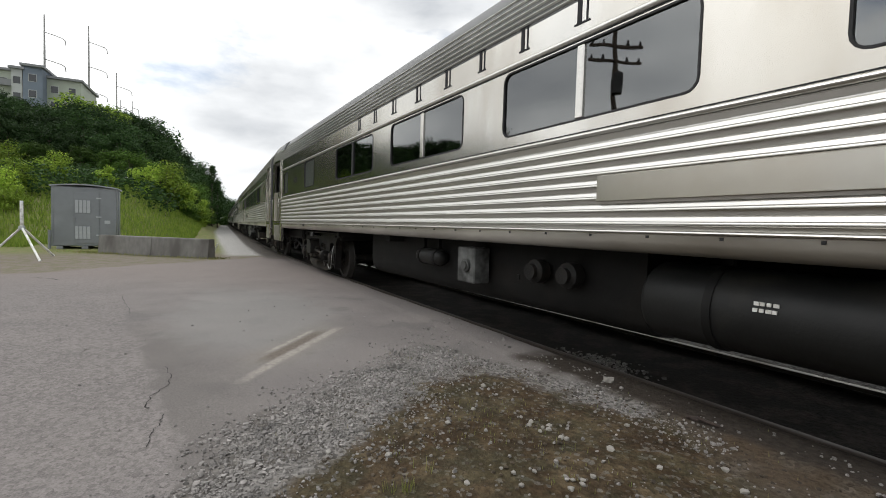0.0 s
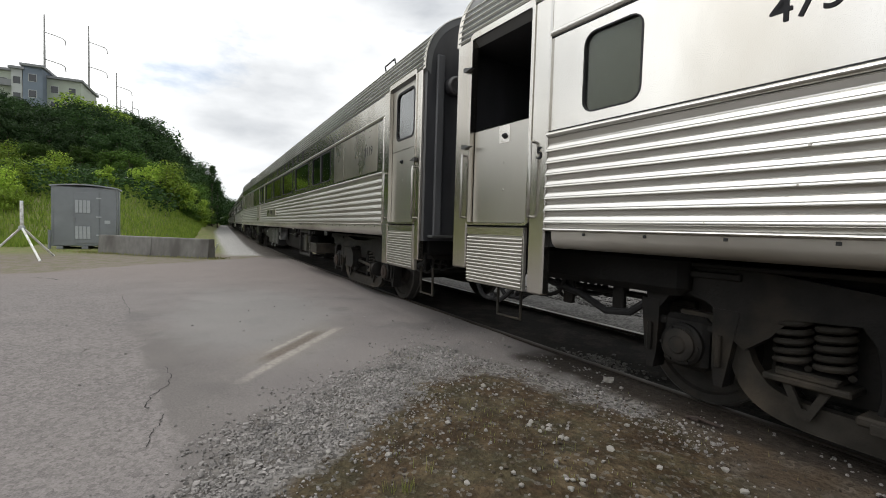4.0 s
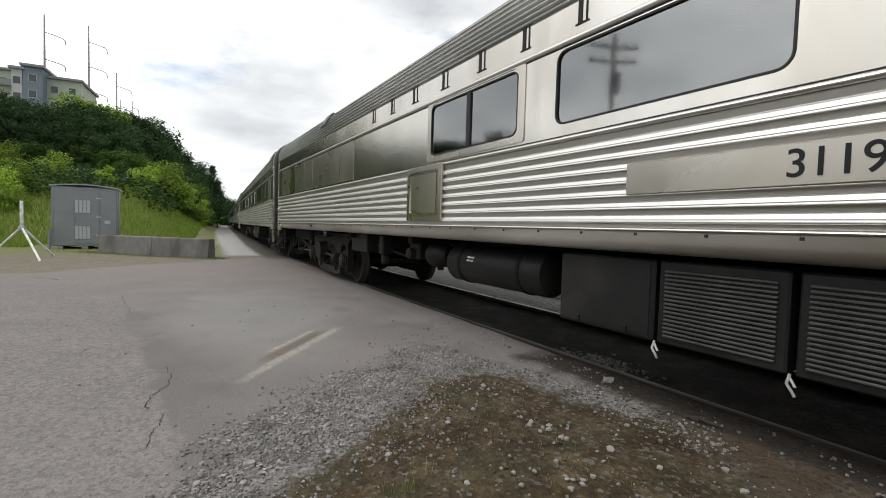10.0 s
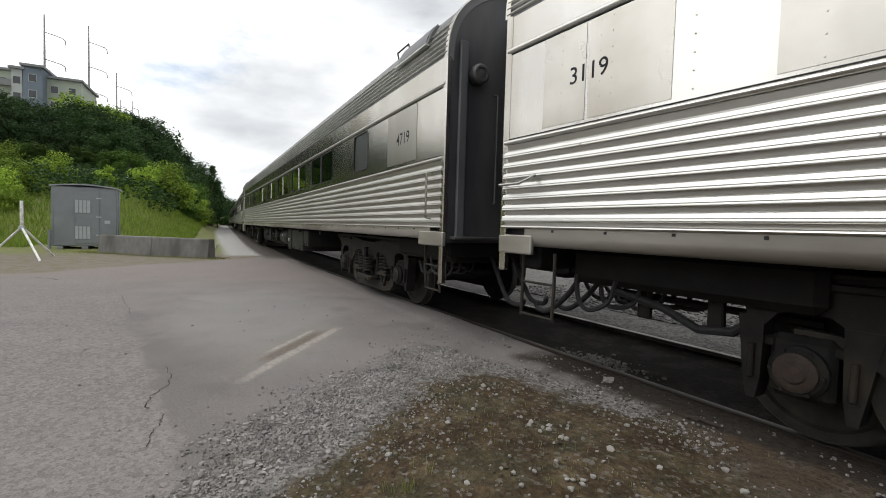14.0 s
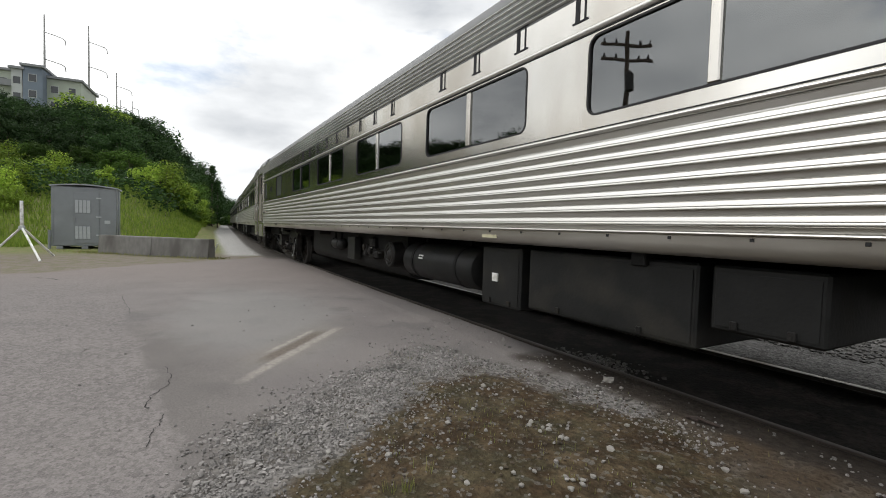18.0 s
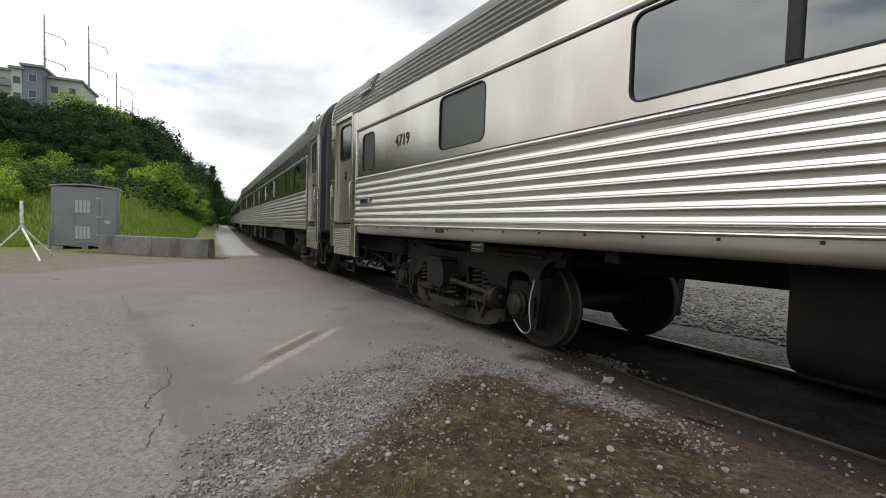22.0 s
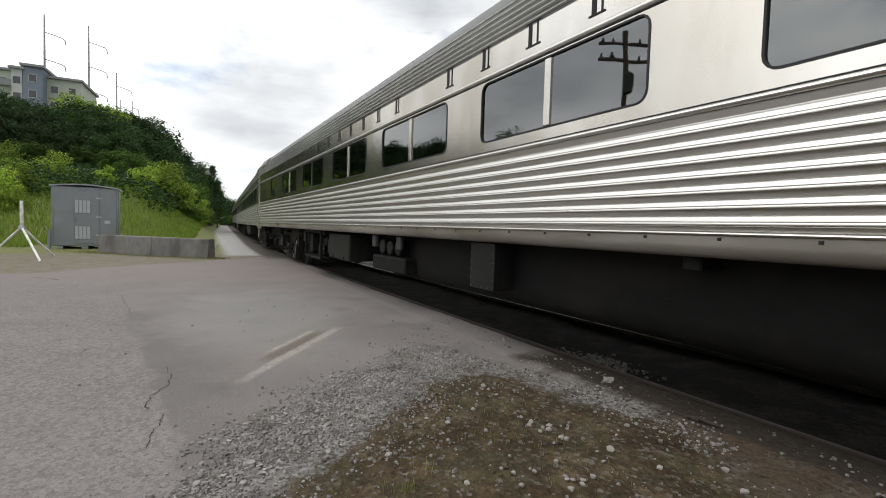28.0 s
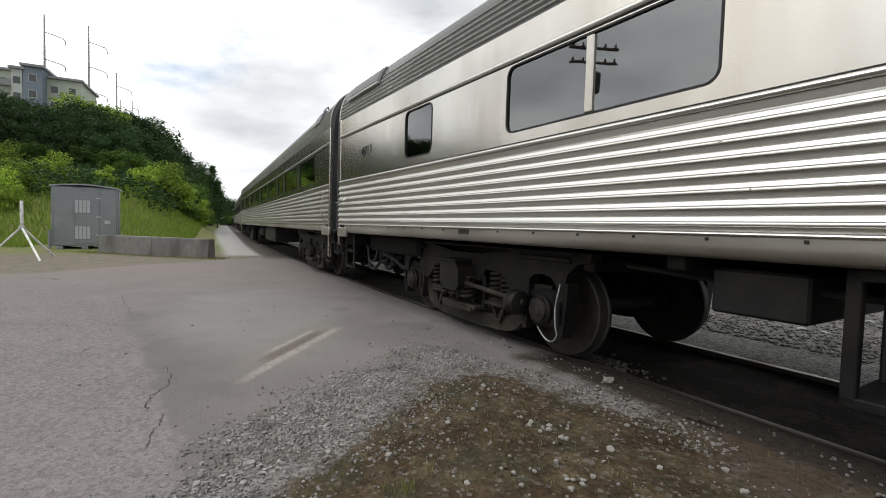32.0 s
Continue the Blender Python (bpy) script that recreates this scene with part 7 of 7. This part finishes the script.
    thing("tall_grass", "tall yellow-green grass on the bank", "grass", shape=s, mat=GRASS, kind="stuff")
    for _ in range(2600):
        x = rng.uniform(-20.2, -15.8)
        y = 0.96 * (x + 17.72) + rng.gauss(0, 0.35) - 0.1
        if middle_at(x) - y < 2.6 or x + 0.8 * y > -14.9:
            continue
        blade(s2, x, y, rng.uniform(0.02, 0.09), 0.010)
    for _ in range(900):
        x, y = -1.9 + rng.gauss(0, 0.7), 1.7 + rng.gauss(0, 0.55)
        if noise.noise((x * 2, y * 2, 5)) < 0.05:
            continue
        blade(s2, x, y, rng.uniform(0.01, 0.035), 0.004)
    for cx, cy, k in ((-1.80, 0.93, 26), (-1.91, 1.09, 12), (-1.84, 0.86, 12)):
        for _ in range(k):
            blade(s2, cx + rng.gauss(0, 0.02), cy + rng.gauss(0, 0.02), rng.uniform(0.03, 0.08), 0.003)
    thing("short_grass", "short dry grass at the edge of the road", "grass", shape=s2, mat=DRYGRASS, kind="stuff")


build_woods()


def apartment_block(x, y, z, turn, w, d, h, wall, storeys, cols, label):
    ob = thing("apartment_building", label, "building", "hilltop buildings", pose(x, y, z, 0, 0, turn))
    part("wall", Shape().box(-d / 2, d / 2, -w / 2, w / 2, -6, h), wall, ob)
    part("roof", Shape().box(-d / 2 - 0.4, d / 2 + 0.4, -w / 2 - 0.4, w / 2 + 0.4, h, h + 0.5, 0.05), ROOFDARK, ob)
    me = Shape().box(d / 2 - 0.02, d / 2 + 0.05, -0.55, 0.55, 0, 1.3).mesh("window", DARKGLASS)
    trim = Shape()
    ring(trim, [(-0.63, -0.08), (0.63, -0.08), (0.63, 1.38), (-0.63, 1.38)], [(-0.55, 0), (0.55, 0), (0.55, 1.3), (-0.55, 1.3)], 0, 0.1)
    tm = trim.mesh("window_frame", WALLPALE)
    for j in range(storeys):
        for i in range(cols):
            o = Matrix.Translation((0, -w / 2 + w * (i + 0.5) / cols, h - 2.7 - 3.0 * j))
            wd = part("window", me, None, ob, "", o)
            part("window_frame", tm, None, wd, "", Matrix.Translation((d / 2 + 0.06, 0, 0)) @ Matrix.Rotation(radians(90), 4, "Z"))
    return ob


def build_distance():
    # terrace of flats on the hill: pale, blue and green fronts, roofline falling away
    apartment_block(-126, -30.3, 16, -6, 10.6, 12, 12.7, WALLGREEN, 4, 4, "pale green-grey apartment block on the wooded hilltop")
    apartment_block(-123.4, -23.95, 16, -6, 1.6, 12, 12.8, WALLPALE, 4, 1, "narrow white stair bay of the hilltop flats")
    apartment_block(-123, -21.6, 16, -6, 2.9, 12, 13.5, WALLBLUE, 4, 1, "slate blue apartment front on the wooded hilltop")
    apartment_block(-125, -17.3, 16, -6, 5.6, 12, 12.3, WALLGREEN, 4, 2, "sage green apartment block on the wooded hilltop")
    b = thing("balcony", "dark balcony on the hilltop apartment block", "balcony", m=pose(-119.6, -25.9, 25.9, 0, 0, -6))
    part("balcony_floor", Shape().box(-0.6, 0.9, -1.6, 1.6, -0.1, 0.1), ROOFDARK, b)
    part("balcony_rail", Shape().box(0.8, 0.9, -1.6, 1.6, 0.1, 1.1), ROOFDARK, b)
    for x, y, z, h in ((-142, -24.8, 17, 31.0), (-150, -17.5, 17, 33.0), (-172, -13.4, 16, 29.0)):
        ob = thing("transmission_pole", "slender grey steel transmission pole with curved arms", "power pole", "transmission poles", pose(x, y, z))
        part("shaft", Shape().tube([(0, 0, -6), (0, 0, h * 0.5), (0, 0, h)], 0.36, 8, True, 0.14), POLE, ob)
        for k in range(3):
            za = h - 4.0 - 6.2 * k
            arm = Shape().tube([(0, 0, za), (0, 1.6, za - 0.3), (0, 3.2, za - 0.7), (0, 3.75, za - 1.1), (0, 3.9, za - 2.2)], 0.11, 6)
            part("arm", arm, POLE, ob)
    for y in (-9.7, -12.8):
        ob = thing("transmission_pole", "thin far transmission mast", "power pole", "transmission poles", pose(-176, y, 16))
        part("shaft", Shape().tube([(0, 0, -6), (0, 0, 22)], 0.28, 6, True, 0.12), POLE, ob)
        part("arm", Shape().tube([(0, 0, 20), (0, 1.6, 19.6), (0, 1.9, 17)], 0.12, 6), POLE, ob)
    # timber utility pole behind the camera
    x, y = -15.05, -12.6
    ob = thing("utility_pole", "weathered timber utility pole with crossarms and transformer", "utility pole", m=pose(x, y, lie(x, y), 0, 0, 25))
    part("shaft", Shape().tube([(0, 0, -0.5), (0, 0, 10.6)], 0.16, 10, True, 0.11), WOODPOLE, ob)
    for z, w in ((9.9, 1.25), (9.2, 1.25)):
        part("crossarm", Shape().box(-0.06, 0.06, -w, w, z, z + 0.12, 0.01), WOODPOLE, ob)
        for k in (-1.1, -0.6, 0.6, 1.1):
            part("insulator", Shape().turn((0, k, z + 0.12), (0, 0, 1), [(0, 0.04), (0.05, 0.07), (0.12, 0.04), (0.18, 0.05), (0.2, 0.02)], 8), GREYPAINT, ob)
    part("transformer", Shape().turn((0.32, 0, 7.7), (0, 0, 1), [(0, 0.2), (0.03, 0.24), (0.85, 0.24), (0.9, 0.18), (1.0, 0.05)], 14), GREYPAINT, ob, "grey can transformer")


build_distance()

motions()
